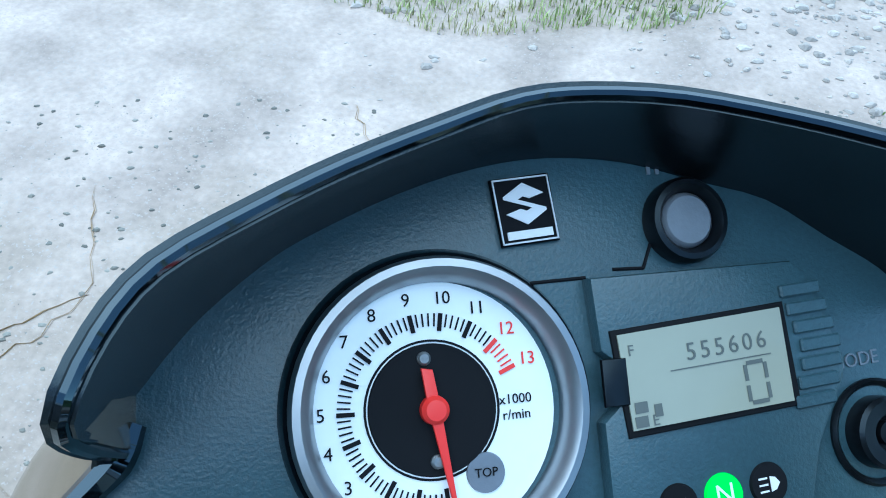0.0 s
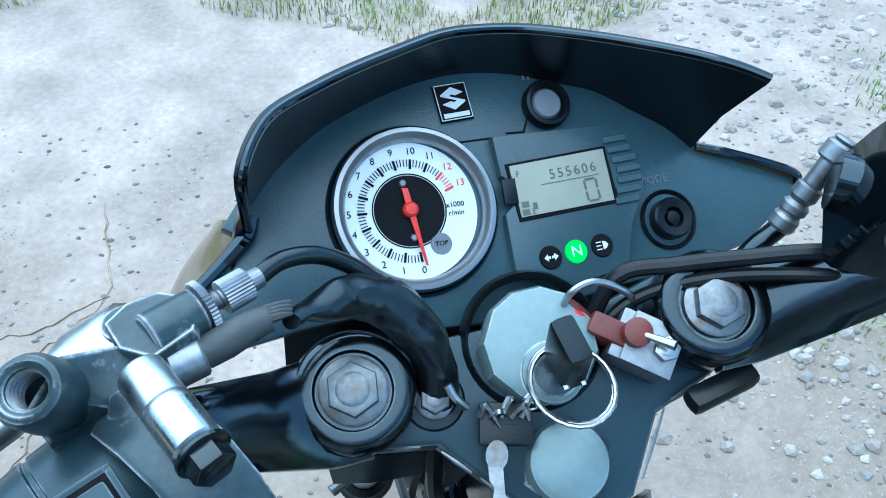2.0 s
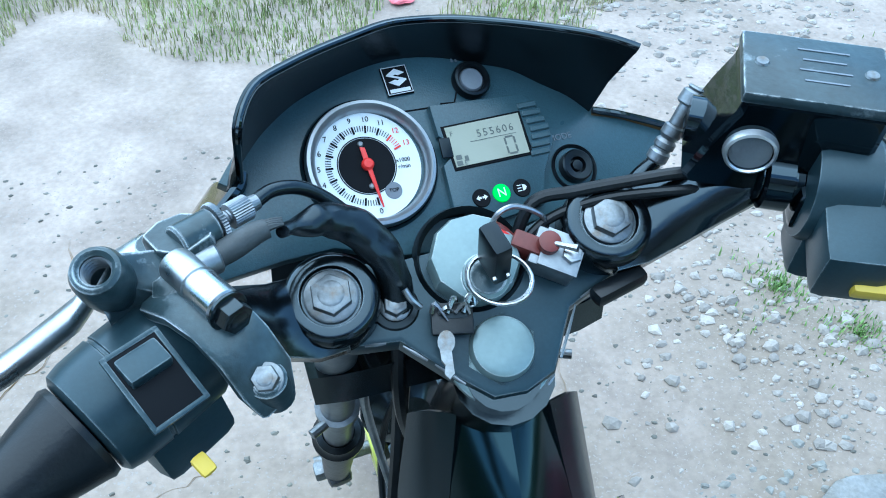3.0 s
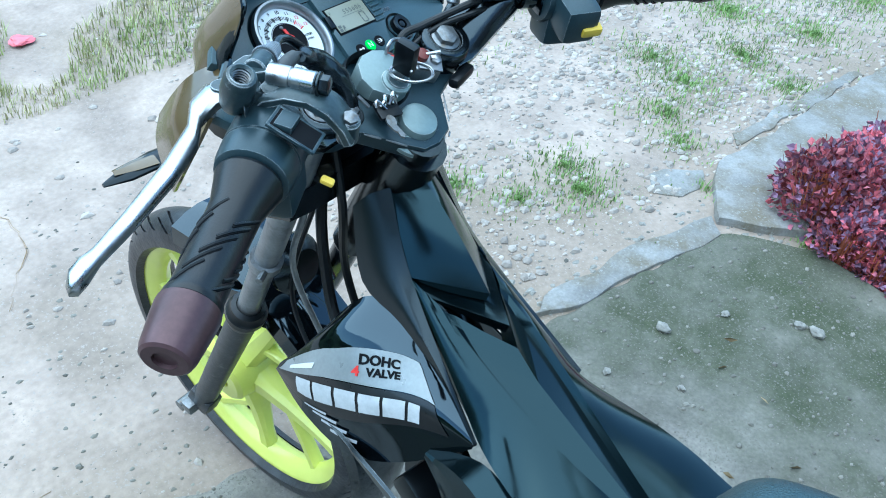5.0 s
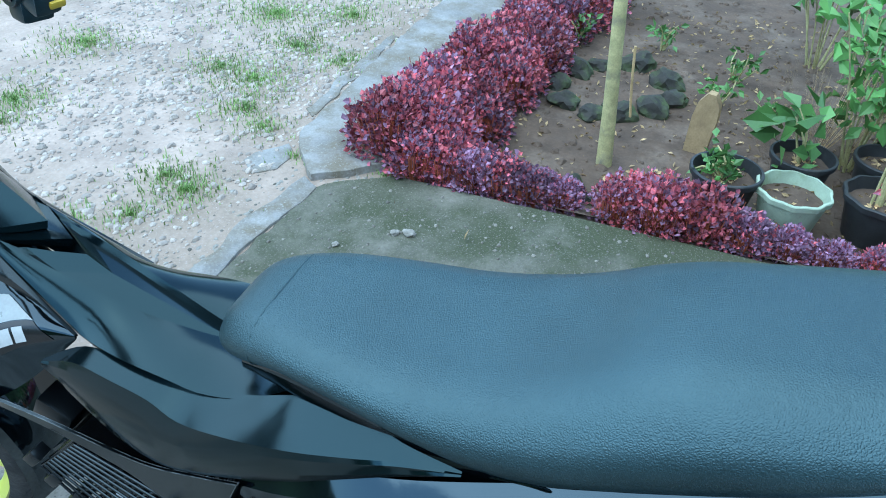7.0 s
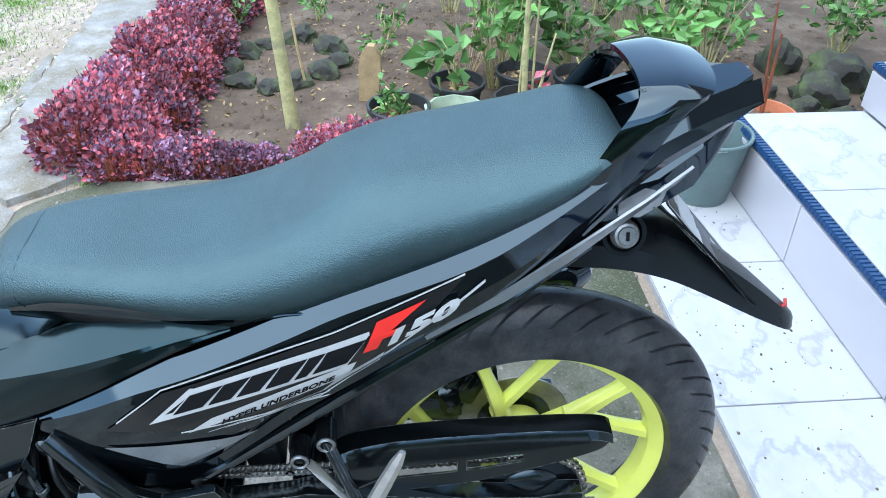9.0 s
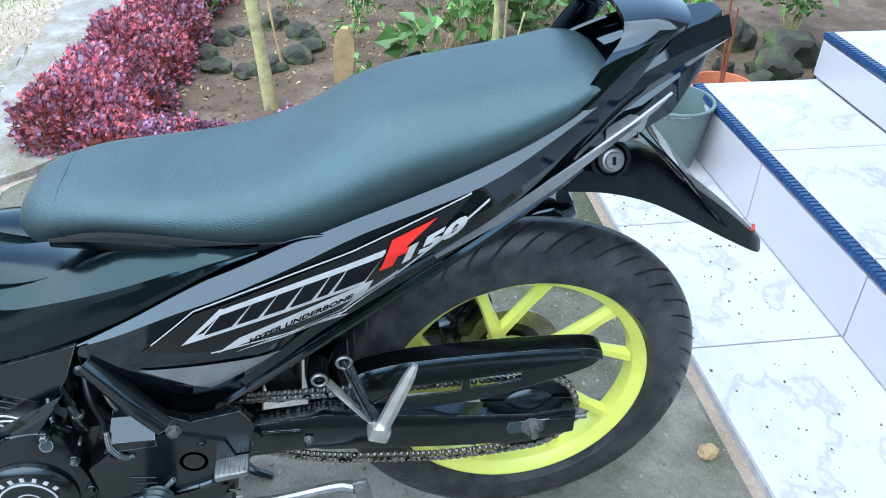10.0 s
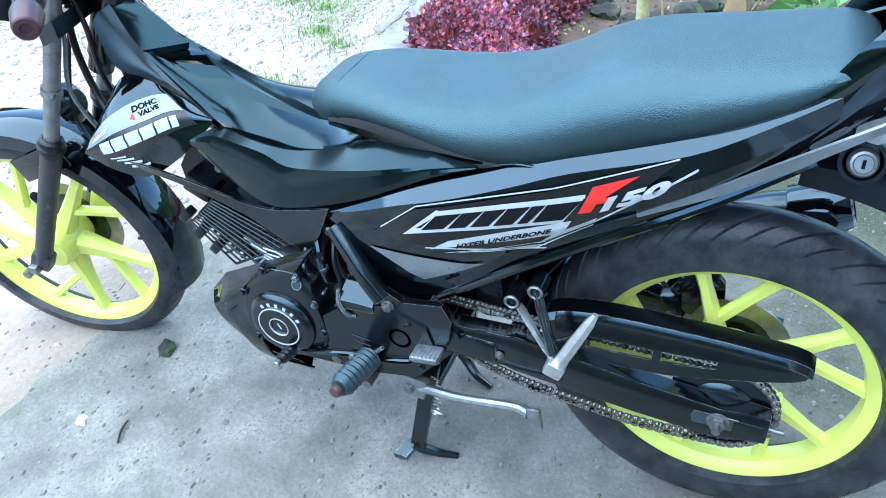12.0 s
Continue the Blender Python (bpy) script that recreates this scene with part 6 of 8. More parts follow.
turned("clamp_lug", revolve([(0, 0), (.0120, 0), (.0130, -.001), (.0130, -.014), (0, -.014)], clamp_at(-.045, -.009, -.019), 28), DULL)
# stem cap
turned("stem_nut", hexbolt(clamp_at(0.002, -.0465, -.031) @ Matrix.Rotation(.2, 4, "Z"), .0232, .011), CAPGREY, "large grey stem nut")
turned("stem_cap", revolve([(0, .0170), (.0135, .0168), (.0160, .0155), (.0172, .0125), (.0178, .004)], clamp_at(.002, -.0465, -.029), 40), CAPGREY, "smooth grey stem cap")
turned("stem_boss", revolve([(.0225, 0), (.0245, -.003), (.0250, -.018), (.0235, -.024), (.0235, -.034), (.021, -.036), (.021, -.06)], clamp_at(.002, -.0465, -.026), 32), GLOSS)
for a, b in (((.031, -.060), (.049, -.035)), ((.053, -.032), (.070, -.0265)), ((-.022, -.0585), (-.034, -.044)), ((-.037, -.041), (-.047, -.0300)), ((-.055, -.0262), (-.066, -.0245)), ((.019, -.0715), (.024, -.068))):
    turned("worn_edge", tube([CL @ Vector((a[0], a[1], -.0212)), CL @ Vector(((a[0] + b[0]) / 2, (a[1] + b[1]) / 2, -.0211)), CL @ Vector((b[0], b[1], -.0212))], [.0007, .0010, .0005], 5, 3), ALLOY, "paint chipped to bare metal")
# ignition switch
flats = [(.0250 * math.cos(a), .0250 * math.sin(a)) for a in (radians(t) for t in (12, 48, 75, 105, 132, 168, 200, 235, 258, 282, 305, 340))]
turned("ignition_switch", join(plate(flats, .032, clamp_at(.002, .002, -.036), .005), revolve([(0, .0035), (.0105, .0035), (.0125, .002), (.0130, -.001)], clamp_at(.003, -.011, -.004), 32)), CAPGREY, "faceted dull grey ignition switch", angle=30)
turned("key_slot", revolve([(0, 0), (.009, 0), (.0095, .0015), (.0065, .0025), (0, .0025)], clamp_at(.003, -.012, -.001), 24), PERCH)
turned("switch_shroud", revolve([(.029, -.030), (.031, -.026), (.0315, -.010), (.029, -.004), (.027, -.010)], clamp_at(.002, .006, -.012), 40), DULL, "black shroud round the ignition switch")
# toggle switch taped to the clamp
tg = turned("toggle_switch", box(.026, .022, .016, clamp_at(.044, -.008, -.012) @ pose(0, 0, 0, 0, 0, -38), .0015), ALLOY, "small metal toggle switch with a red base")
part("red_base", xform(box(.020, .010, .016, clamp_at(.032, .000, -.010) @ pose(0, 0, 0, 0, 0, -38), .002), ST), REDPLASTIC, tg, "red plastic base")
part("toggle_plate", xform(box(.022, .022, .0015, clamp_at(.046, -.010, -.002) @ pose(0, 0, 0, 0, 0, -38), .0005), ST), ALLOY, tg)
part("toggle_nut", xform(hexbolt(clamp_at(.050, -.013, -.001), .0055, .003, False), ST), STEEL, tg)
part("red_collar", xform(revolve([(0, 0), (.006, 0), (.006, .005), (.003, .006), (0, .006)], clamp_at(.040, -.004, -.001), 16), ST), REDPLASTIC, tg)
part("toggle_lever", xform(rod(CL @ Vector((.041, -.005, .003)), CL @ Vector((.0505, -.0135, .010)), .0013, 10, .0021), ST), STEEL, tg)
for k in range(2):
    part("wire", xform(tube([CL @ Vector((.028, .004, -.010)), CL @ Vector((.018, .012 + .004 * k, -.006)), CL @ Vector((.010, .020, -.02))], .0018, 6), ST), (RED, REDPLASTIC)[k], tg, "red wire")
turned("wire_loop", tube([CL @ Vector(p) for p in ((.046, .004, -.02), (.044, .012, -.004), (.030, .020, .002), (.018, .018, .002), (.014, .012, -.012))], .0016, 8), STEEL, "bent bare wire")
turned("clip_switch", box(.034, .011, .010, pose(.078, 1.004, .818, 0, 0, 12), .004), GRIP, "black rubber plug")
turned("brake_wire", tube([(.030, 1.04, .83), (.045, 1.048, .852), (.068, 1.044, .856), (.095, 1.036, .861), (.125, 1.026, .866), (.160, 1.006, .872)], .0036, 10), GRIP, "black throttle cable")
turned("brake_wire", tube([(.030, 1.035, .83), (.050, 1.040, .844), (.078, 1.036, .853), (.11, 1.025, .858), (.15, 1.004, .866)], .0030, 10), GRIP, "black brake wire")
# front brake master cylinder and reservoir
bx = Vector((.168, -.101, -.012)).normalized()
up = Vector((0, -.06, 1)).normalized()
fw = up.cross(bx).normalized()
RES = basis(Vector((.166, 1.006, .905)), bx, fw, bx.cross(fw))
res = turned("brake_reservoir", loft([[RES @ Vector(p) for p in ((x0, -.018, z), (x0 + .003, -.0205, z), (.030, -.0205, z), (.033, -.018, z), (.033, .027, z), (.030, .030, z), (x0 + .003, .030, z), (x0, .027, z))] for x0, z in ((-.048, -.034), (-.050, -.030), (-.041, -.004), (-.034, .012), (-.033, .018))]), GLOSS, "black brake fluid reservoir", angle=35)
part("lid", xform(box(.068, .050, .007, RES @ Matrix.Translation((0, .006, .0205)), .0025), ST), PERCH, res, "worn grey lid")
for sx in (-1, 1):
    part("lid_screw", xform(revolve([(0, .001), (.003, .001), (.0036, 0)], RES @ Matrix.Translation((sx * .025, .006, .0240)), 16), ST), BOLT, res)
bm = bmesh.new()
for k in range(4):
    bm = join(bm, box(.024 - .004 * (k % 2), .0011, .0003, RES @ Matrix.Translation((.004, .020 - .008 * k, .0242))))
part("print", xform(bm, ST), BUTTON, res, "rows of small pale print", smooth=False)
part("sight_ring", xform(revolve([(.0105, .0036), (.0112, .0046), (.0124, .0040), (.0132, 0)], RES @ Matrix.Translation((-.022, -.0200, -.008)) @ Matrix.Rotation(radians(90), 4, "X"), 32), ST), BARE, res, "pale ring of the sight glass")
part("sight_glass", xform(revolve([(0, .0030), (.0100, .0026), (.0108, .0010)], RES @ Matrix.Translation((-.022, -.0200, -.008)) @ Matrix.Rotation(radians(90), 4, "X"), 28), ST), LENS, res, "round sight glass")
part("master_cylinder", xform(rod(RES @ Vector((-.050, .012, -.020)), RES @ Vector((.040, .004, -.020)), .012, 18), ST), GLOSS, res)
part("bar_clamp", xform(box(.022, .034, .026, RES @ Matrix.Translation((.016, -.016, -.034)), .006), ST), GLOSS, res)
part("clamp_screw", xform(rod(RES @ Vector((.016, -.028, -.046)), RES @ Vector((.014, -.036, -.040)), .005, 12), ST), BOLT, res)
# brake hose: bolted banjo, crimped ferrule, rubber
hs = [Vector((0.1391, 1.0581, 0.8827)), Vector((0.1325, 1.0561, 0.8732)), Vector((0.1269, 1.0543, 0.8635)), Vector((0.1209, 1.0527, 0.8539)), Vector((0.1076, 1.0487, 0.8479)), Vector((0.0924, 1.0450, 0.8289))]
part("banjo", xform(join(rod(hs[0], hs[0].lerp(hs[1], -.75), .0072, 24, .0070, .0012), rod(hs[0].lerp(hs[1], -.2), hs[1], .0048, 16, .0044), rod(hs[0].lerp(hs[1], -.95), hs[0].lerp(hs[1], -.72), .0060, 24, .0052, .001)), ST), FORK, res, "dull silver banjo fitting")
part("hose_ferrule", xform(revolve([(.0044, 0), (.0058, .001), (.0060, .006), (.0050, .0075), (.0044, .0085), (.0060, .0105), (.0060, .0135), (.0050, .0145), (.0050, .0155), (.0061, .017), (.0061, .0215), (.005, .023)], along(hs[1], hs[3]), 20), ST), ALLOY, res, "crimped dull silver ferrule")
part("brake_hose", xform(tube(hs[2:], .0046, 12), ST), SATIN, res, "black brake hose")
turned("brake_lever", loft([[Vector(c) + Vector((-0.35 * dx * w, dx * w, dz * h)) for dx, dz in ((-1, -.5), (-.5, -1), (.5, -1), (1, -.5), (1, .5), (.5, 1), (-.5, 1), (-1, .5))]
                          for c, w, h in (((.150, 1.050, .880), .008, .005), ((.19, 1.042, .874), .009, .0055), ((.23, 1.026, .866), .007, .005), ((.27, 1.012, .856), .006, .0045), ((.30, 1.004, .849), .0065, .005), ((.315, 1.000, .844), .003, .003))]), STEEL, "bare silver brake lever", angle=60)

sig = fixed("turn_signal", loft([[Vector(c) + Vector((0, dy * w, dz * h)) for dy, dz in ((-1, -.3), (-.4, -1), (.4, -1), (1, -.3), (1, .3), (.4, 1), (-.4, 1), (-1, .3))] for c, w, h in (((-.050, 1.315, .622), .010, .008), ((-.079, 1.318, .620), .010, .007), ((-.10, 1.312, .619), .016, .006), ((-.135, 1.306, .617), .013, .005), ((-.165, 1.302, .615), .003, .002))]), DULL, "slim black front turn signal")
part("lens", loft([[Vector((x, 1.309 + dy * w, .6235 - .0013 * (abs(x) - .1) * 30 + dz)) for dy, dz in ((-1, 0), (0, .0025), (1, 0))] for x, w in ((-.10, .012), (-.125, .010), (-.15, .005))], closed_ring=False), AMBER, sig, "smoked lens")

# ---- instrument panel: its own plane, u to the right, v up, n out, in metres ----
DASH = basis(Vector((-.0541, 1.0973, .8546)), Vector((.98, .1812, -.0823)).normalized(), Vector((-.1072, .829, .5488)).normalized(), Vector((.1677, -.529, .8319)).normalized())


def dash(name, bm, material, label="", parent=None, **k):
    return part(name, xform(bm, DASH), material, parent or panel, label, **k)


def mm(*pts):
    return [(x / 1000, y / 1000) for x, y in pts]


UC = 38.5
inner = [(-81, -17), (-76, 2), (-67, 14), (-56, 27), (-43, 37), (-30, 45), (-4, 56), (24, 63), (53, 63), (81, 56), (107, 48), (126, 35), (140, 26), (150, 15)]
panel_outline = inner[1:] + [(168, 8), (200, -4), (196, -14), (162, -35), (128, -42), (107, -44), (90, -46), (62, -50), (40, -54), (10, -52), (-24, -42), (-50, -44), (-90, -50), (-101.7, -35.2), (-88.3, -21.8), (-76.8, -12.7), (-66, -4.6)]
panel = part("instrument_panel", xform(plate([(UC / 1000 + (x - UC) * 1.045 / 1000, (y - 5) * 1.045 / 1000 + .005) for x, y in panel_outline], .010, Matrix.Translation((0, 0, -.0125)), .002), DASH), GRAIN, bike, "grained dark instrument panel with a round dial")


def dmm(u, v, n):
    return Vector((u / 1000, v / 1000, n / 1000))


rim_line = [(-70, -2, 6), (-72, 3, 38), (-72, 9, 57), (-66, 22, 57), (-57, 33, 52), (-40, 43, 46), (-22, 52, 40), (0, 61, 34), (20, 68, 30), (38, 70, 28), (60, 68, 30), (84, 61, 36), (104, 53, 43), (124, 43, 52), (140, 34, 58), (151, 26, 62)]
base_line = [(-80, -18, -3), (-76, 2, -3), (-67, 14, -3), (-61, 21, -3), (-53, 29, -3), (-40, 39, -3), (-28, 46, -3), (-4, 56, -3), (18, 62, -3), (38, 64, -3), (60, 62, -3), (82, 56, -3), (103, 50, -3), (122, 38, -3), (138, 28, -3), (150, 16, -3)]
rows = [[dmm(*b) for b in base_line], [dmm(*(Vector(b) * .55 + Vector(r) * .45 + Vector((0, 2.5, 0)))) for b, r in zip(base_line, rim_line)], [dmm(*r) for r in rim_line],
        [dmm(*(Vector(r) + (Vector((r[0] - UC, r[1] + 30, 0)).normalized() * 1.4) + Vector((0, 0, -1.5)))) for r in rim_line]]
cols = [curve_points(r, 3) for r in rows]
dash("hood", shell(cols, .0022), HOOD, "glossy black hood round the instruments")
dash("hood_lip", tube([dmm(*(Vector(r) + Vector((0, 0, .6)))) for r in rim_line], .0016, 8, 3), GLOSS, "rounded hood edge")
dash("lower_cover", shell([[dmm(-60, -32, -10), dmm(-20, -42, -10), dmm(40, -53, -10), dmm(100, -45, -10), dmm(132, -42, -10)], [dmm(-60, -80, -60), dmm(-20, -90, -62), dmm(40, -98, -64), dmm(100, -92, -62), dmm(132, -88, -60)]], .003), DULL, "black cover below the instruments")
# headlamp cowl in front
outer = [[dmm(*(Vector(r) + Vector((r[0] - UC, r[1] + 30, 0)).normalized() * 1.2 + Vector((0, 0, -3)))) for r in rim_line],
         [dmm(*(Vector(((r[0] - UC) * .99 + UC, r[1] * 1.02 + 6, r[2] - 40)))) for r in rim_line],
         [dmm(*(Vector(((r[0] - UC) * .94 + UC, r[1] * .9 + 16, r[2] - 95)))) for r in rim_line],
         [dmm(*(Vector(((r[0] - UC) * .72 + UC, r[1] * .5 + 20, r[2] - 150)))) for r in rim_line]]
cols = [curve_points(r, 2) for r in outer]
dash("headlamp_cowl", shell([list(r) for r in zip(*[curve_points(list(c), 3) for c in zip(*cols)])], .003), AMBER, "brownish glossy headlamp cowl")
dash("headlamp_body", loft([[dmm(UC + (95 - .28 * k) * math.cos(a), 10 + 45 * math.sin(a), -16 - k) for a in (2 * math.pi * i / 20 for i in range(20))] for k in (0, 40, 90, 130)]), DULL, "black headlamp back cover")
dash("wing_edge", tube([dmm(150, 15, -1), dmm(168, 9, 1), dmm(201, -4, 1), dmm(205, -10, -4)], .0022, 8), GLOSS, "glossy trim edge")
wing = [[dmm(150, 15, -2), dmm(170, 10, -2), dmm(203, -4, -2)], [dmm(152, 18, -40), dmm(175, 12, -40), dmm(205, 0, -38)], [dmm(140, 20, -80), dmm(160, 15, -85), dmm(185, 5, -80)]]
dash("cowl_wing", shell(wing, .003), AMBER, "glossy cowl side")
wing = [[dmm(-69, 2, -4), dmm(-83, -13, -4), dmm(-96, -24, -4), dmm(-110, -38, -4)], [dmm(-80, 12, -34), dmm(-95, -8, -34), dmm(-107, -27, -34), dmm(-116, -46, -34)], [dmm(-84, 15, -64), dmm(-103, -6, -64), dmm(-115, -31, -64), dmm(-120, -52, -64)], [dmm(-78, 20, -110), dmm(-95, 0, -110), dmm(-105, -26, -110), dmm(-110, -50, -110)]]
dash("cowl_wing", shell(dense_rows(wing, 4, 4), .003), AMBER, "glossy cowl side")
dash("wing_edge", tube([dmm(-68, 4, 2), dmm(-72, -4, 3), dmm(-83, -14, 1), dmm(-96, -25, 0), dmm(-110, -39, -1)], [.003, .004, .0030, .0026, .0026], 8), GLOSS, "glossy trim edge")
# tachometer
G = Matrix.Translation((.0030, -.0003, 0))
G = G @ Matrix.Scale(.965, 4)
tacho = dash("tachometer", revolve([(.0385, -.012), (.0390, .002), (.0380, .0048), (.0360, .0052), (.0340, .0035), (.0325, -.001), (.0325, -.012)], G, 64), SATINSTEEL, "round white tachometer in a brushed metal bezel")
def tach(name, bm, material, label="", **k):
    return part(name, xform(bm, DASH @ G @ Matrix.Translation((0, 0, 0) if name == "bezel_shadow_ring" else (-.0022, 0, -.0003))), material, tacho, label, **k)
tach("bezel_shadow_ring", revolve([(.0388, -.008), (.0410, -.006), (.0412, -.002), (.0400, .0005), (.0388, -.001)], Matrix(), 64), GLOSS, "black ring round the bezel")
tach("dial_face", revolve([(0, -.0015), (.0328, -.0015), (.0328, -.003), (0, -.003)], Matrix(), 64), DIAL, "white dial face")
tach("dial_centre", revolve([(0, -.0007), (.0165, -.0007), (.0168, -.0012), (.0168, -.002)], Matrix(), 48), INK, "black dial centre")
tach("dial_line", revolve([(.0172, -.0012), (.0178, -.0012), (.0178, -.0018), (.0172, -.0018)], Matrix(), 48, True), INK)
def dial_angle(k):
    return radians(-85 - (k * 19.45))


for k in range(14):
    a = dial_angle(k)
    red = k >= 12
    tach("mark", xform(box(.0046, .0011, .0004), Matrix.Rotation(a, 4, "Z") @ Matrix.Translation((.0223, 0, -.0012))), RED if red else INK, "", smooth=False)
    if k < 13:
        for j in range(1, 5):
            a2 = a + (dial_angle(k + 1) - a) * j / 5
            tach("tick", xform(box(.0034, .0004, .0003), Matrix.Rotation(a2, 4, "Z") @ Matrix.Translation((.0228, 0, -.0012))), RED if k >= 12 else INK, "", smooth=False)
    tach("numeral", lettering(str(k), .0047, Matrix.Translation((.0285 * math.cos(a), .0285 * math.sin(a), -.0012)), .0001), RED if red else INK, "", smooth=False)
tach("lettering", lettering("x1000", .0036, Matrix.Translation((.0222, .0005, -.0012)), .0001), INK, "", smooth=False)
tach("lettering", lettering("r/min", .0036, Matrix.Translation((.0222, -.0035, -.0012)), .0001), INK, "", smooth=False)
tach("top_lamp", revolve([(0, -.0009), (.0050, -.0009), (.0052, -.0015)], Matrix.Translation((.0125, -.0172, 0)), 28), BUTTON, "dark round lamp")
tach("lettering", lettering("TOP", .0032, Matrix.Translation((.0125, -.0172, -.0006)), .0001), INK, "", smooth=False)
for v in (.0130, -.0130):
    tach("dial_screw", revolve([(0, .0005), (.0012, .0005), (.0018, 0), (.0019, -.0007)], Matrix.Translation((-.0015 if v > 0 else .0, v, 0)), 16), BOLT, "small dial screw")
an = radians(-82)
tach("needle", plate([(-.011, -.0013), (-.010, .0016), (0, .0016), (.027, .0004), (.027, -.0004), (0, -.0016)], .0010, Matrix.Rotation(an, 4, "Z") @ Matrix.Translation((0, 0, .0006)), .0002), RED, "red needle")
tach("needle_hub", revolve([(0, .0034), (.0026, .0031), (.0036, .002), (.0038, 0)], Matrix(), 28), RED, "red needle hub")
# display block
hous = dash("display_housing", plate(mm((44, 29), (104, 30), (108, 27), (117, 2), (116, -3), (106, -20), (100, -40), (62, -46), (44, -34), (44, -8), (50, -3), (50, 6), (45, 10)), .0055, Matrix.Translation((0, 0, -.0028)), .0012), GRAIN, "angular black display housing")
def disp(name, bm, material, label="", **k):
    return part(name, xform(bm, DASH), material, hous, label, **k)
disp("display_frame", plate(mm((47.5, 15), (99, 19), (101, -9), (50, -12.5)), .0009, Matrix.Translation((0, 0, .0026)), .0003), INK, "black display frame")
disp("display", plate(mm((49.2, 13.8), (97.4, 17.5), (98.5, -7.6), (51.1, -10.6)), .0006, Matrix.Translation((0, 0, .0034))), LCD, "pale greenish liquid crystal display", smooth=False)
LR = Matrix.Rotation(radians(3.8), 4, "Z")
for k, ch in enumerate("555606"):
    disp("digit", lettering(ch, .0065, Matrix.Translation((.080, .0085, .0042)) @ LR @ Matrix.Translation((.0042 * (k - 2.5), 0, 0)), .00005), SEGMENT, "grey odometer digit", smooth=False)
for ch, u, v in (("F", .0525, .0095), ("E", .0575, -.0085)):
    disp("fuel_letter", lettering(ch, .0040, Matrix.Translation((u, v, .0042)) @ LR, .00005), SEGMENT, "small grey fuel letter", smooth=False)
bm = bmesh.new()
for x, y, w, h in ((0, .0052, .005, .0011), (0, -.0052, .005, .0011), (-.003, .0027, .0011, .0042), (.003, .0027, .0011, .0042), (-.003, -.0027, .0011, .0042), (.003, -.0027, .0011, .0042)):
    bm = join(bm, box(w, h, .0001, Matrix.Translation((.088, -.0015, .0042)) @ LR @ Matrix.Translation((x, y, 0))))
disp("speed_digit", bm, SEGMENT, "large grey zero digit", smooth=False)
disp("display_line", box(.030, .0003, .0001, Matrix.Translation((.078, .0045, .0042)) @ LR), SEGMENT, "", smooth=False)
for k in range(2):
    disp("fuel_bar", box(.0036, .0028, .0001, Matrix.Translation((.0536 + .0002 * k, -.0085 + .0036 * k, .0042)) @ LR), SEGMENT, "", smooth=False)
disp("fuel_mark", box(.0022, .0032, .0001, Matrix.Translation((.0585, -.006, .0042)) @ LR), SEGMENT, "", smooth=False)
for k in range(7):
    v = 22 - 5.0 * k
    disp("rib", box(.0125, .0036, .0020, Matrix.Translation(((104.8 + (1.5 * k if k < 4 else 10.5 - 1.6 * k)) / 1000, v / 1000, .0030)) @ LR, .0005, 1), GRAIN)
for u, v, mt, sym in ((61.8, -30.5, INK, "arrow"), (74.8, -29.4, GREENLAMP, "N"), (88.2, -28.2, INK, "lamp")):
    lamp = disp("warning_lamp", revolve([(0, .0008), (.0052, .0008), (.0056, 0), (.0056, -.001)], Matrix.Translation((u / 1000, v / 1000, .0028)), 28), mt, "lit green neutral lamp" if sym == "N" else "unlit warning lamp")
    at = Matrix.Translation((u / 1000, v / 1000, .0038)) @ LR
    if sym == "N":
        b = lettering("N", .0075, at, .0001)
    elif sym == "arrow":
        b = join(plate(mm((-3.6, 0), (-1.6, 1.7), (-1.6, .6), (-.3, .6), (-.3, -.6), (-1.6, -.6), (-1.6, -1.7)), .0001, at), plate(mm((3.6, 0), (1.6, -1.7), (1.6, -.6), (.3, -.6), (.3, .6), (1.6, .6), (1.6, 1.7)), .0001, at))
    else:
        b = join(plate(mm((0, -2), (1.6, -1.6), (2.8, 0), (1.6, 1.6), (0, 2)), .0001, at), *[box(.0026, .0005, .0001, at @ Matrix.Translation((-.002, .0012 * j, 0))) for j in (-1.4, 0, 1.4)])
    disp("lamp_symbol", b, WHITEPRINT, "", smooth=False)
disp("side_tab", plate(mm((44.2, 8), (51, 8), (51, -4), (44.2, -4)), .0012, Matrix.Translation((0, 0, .0030)), .0003), DULL)
# mode button, knob, emblem
def ring_button(u, v, r, name, label):
    m = Matrix.Translation((u / 1000, v / 1000, -.0026))
    ob = dash(name, revolve([(r * 1.0, 0), (r * 1.0, .0035), (r * .92, .0055), (r * .80, .0058), (r * .68, .0040), (r * .66, .0015)], m, 40), DULL, label)
    part("button_cap", xform(revolve([(0, .0044), (r * .55, .0042), (r * .64, .003), (r * .66, .001)], m, 36), DASH), BUTTON, ob, "grey pushbutton cap")
    return ob


ring_button(75, 43, .0118, "pushbutton", "black ringed pushbutton")
bm = bmesh.new()
for k in range(5):
    bm = join(bm, box(.0011, .0042 if k != 2 else .002, .0004, Matrix.Translation(((66.5 + 2.6 * k) / 1000, .0585, -.0021))))
dash("embossed_word", bm, BUTTON, "worn embossed marking", smooth=False)
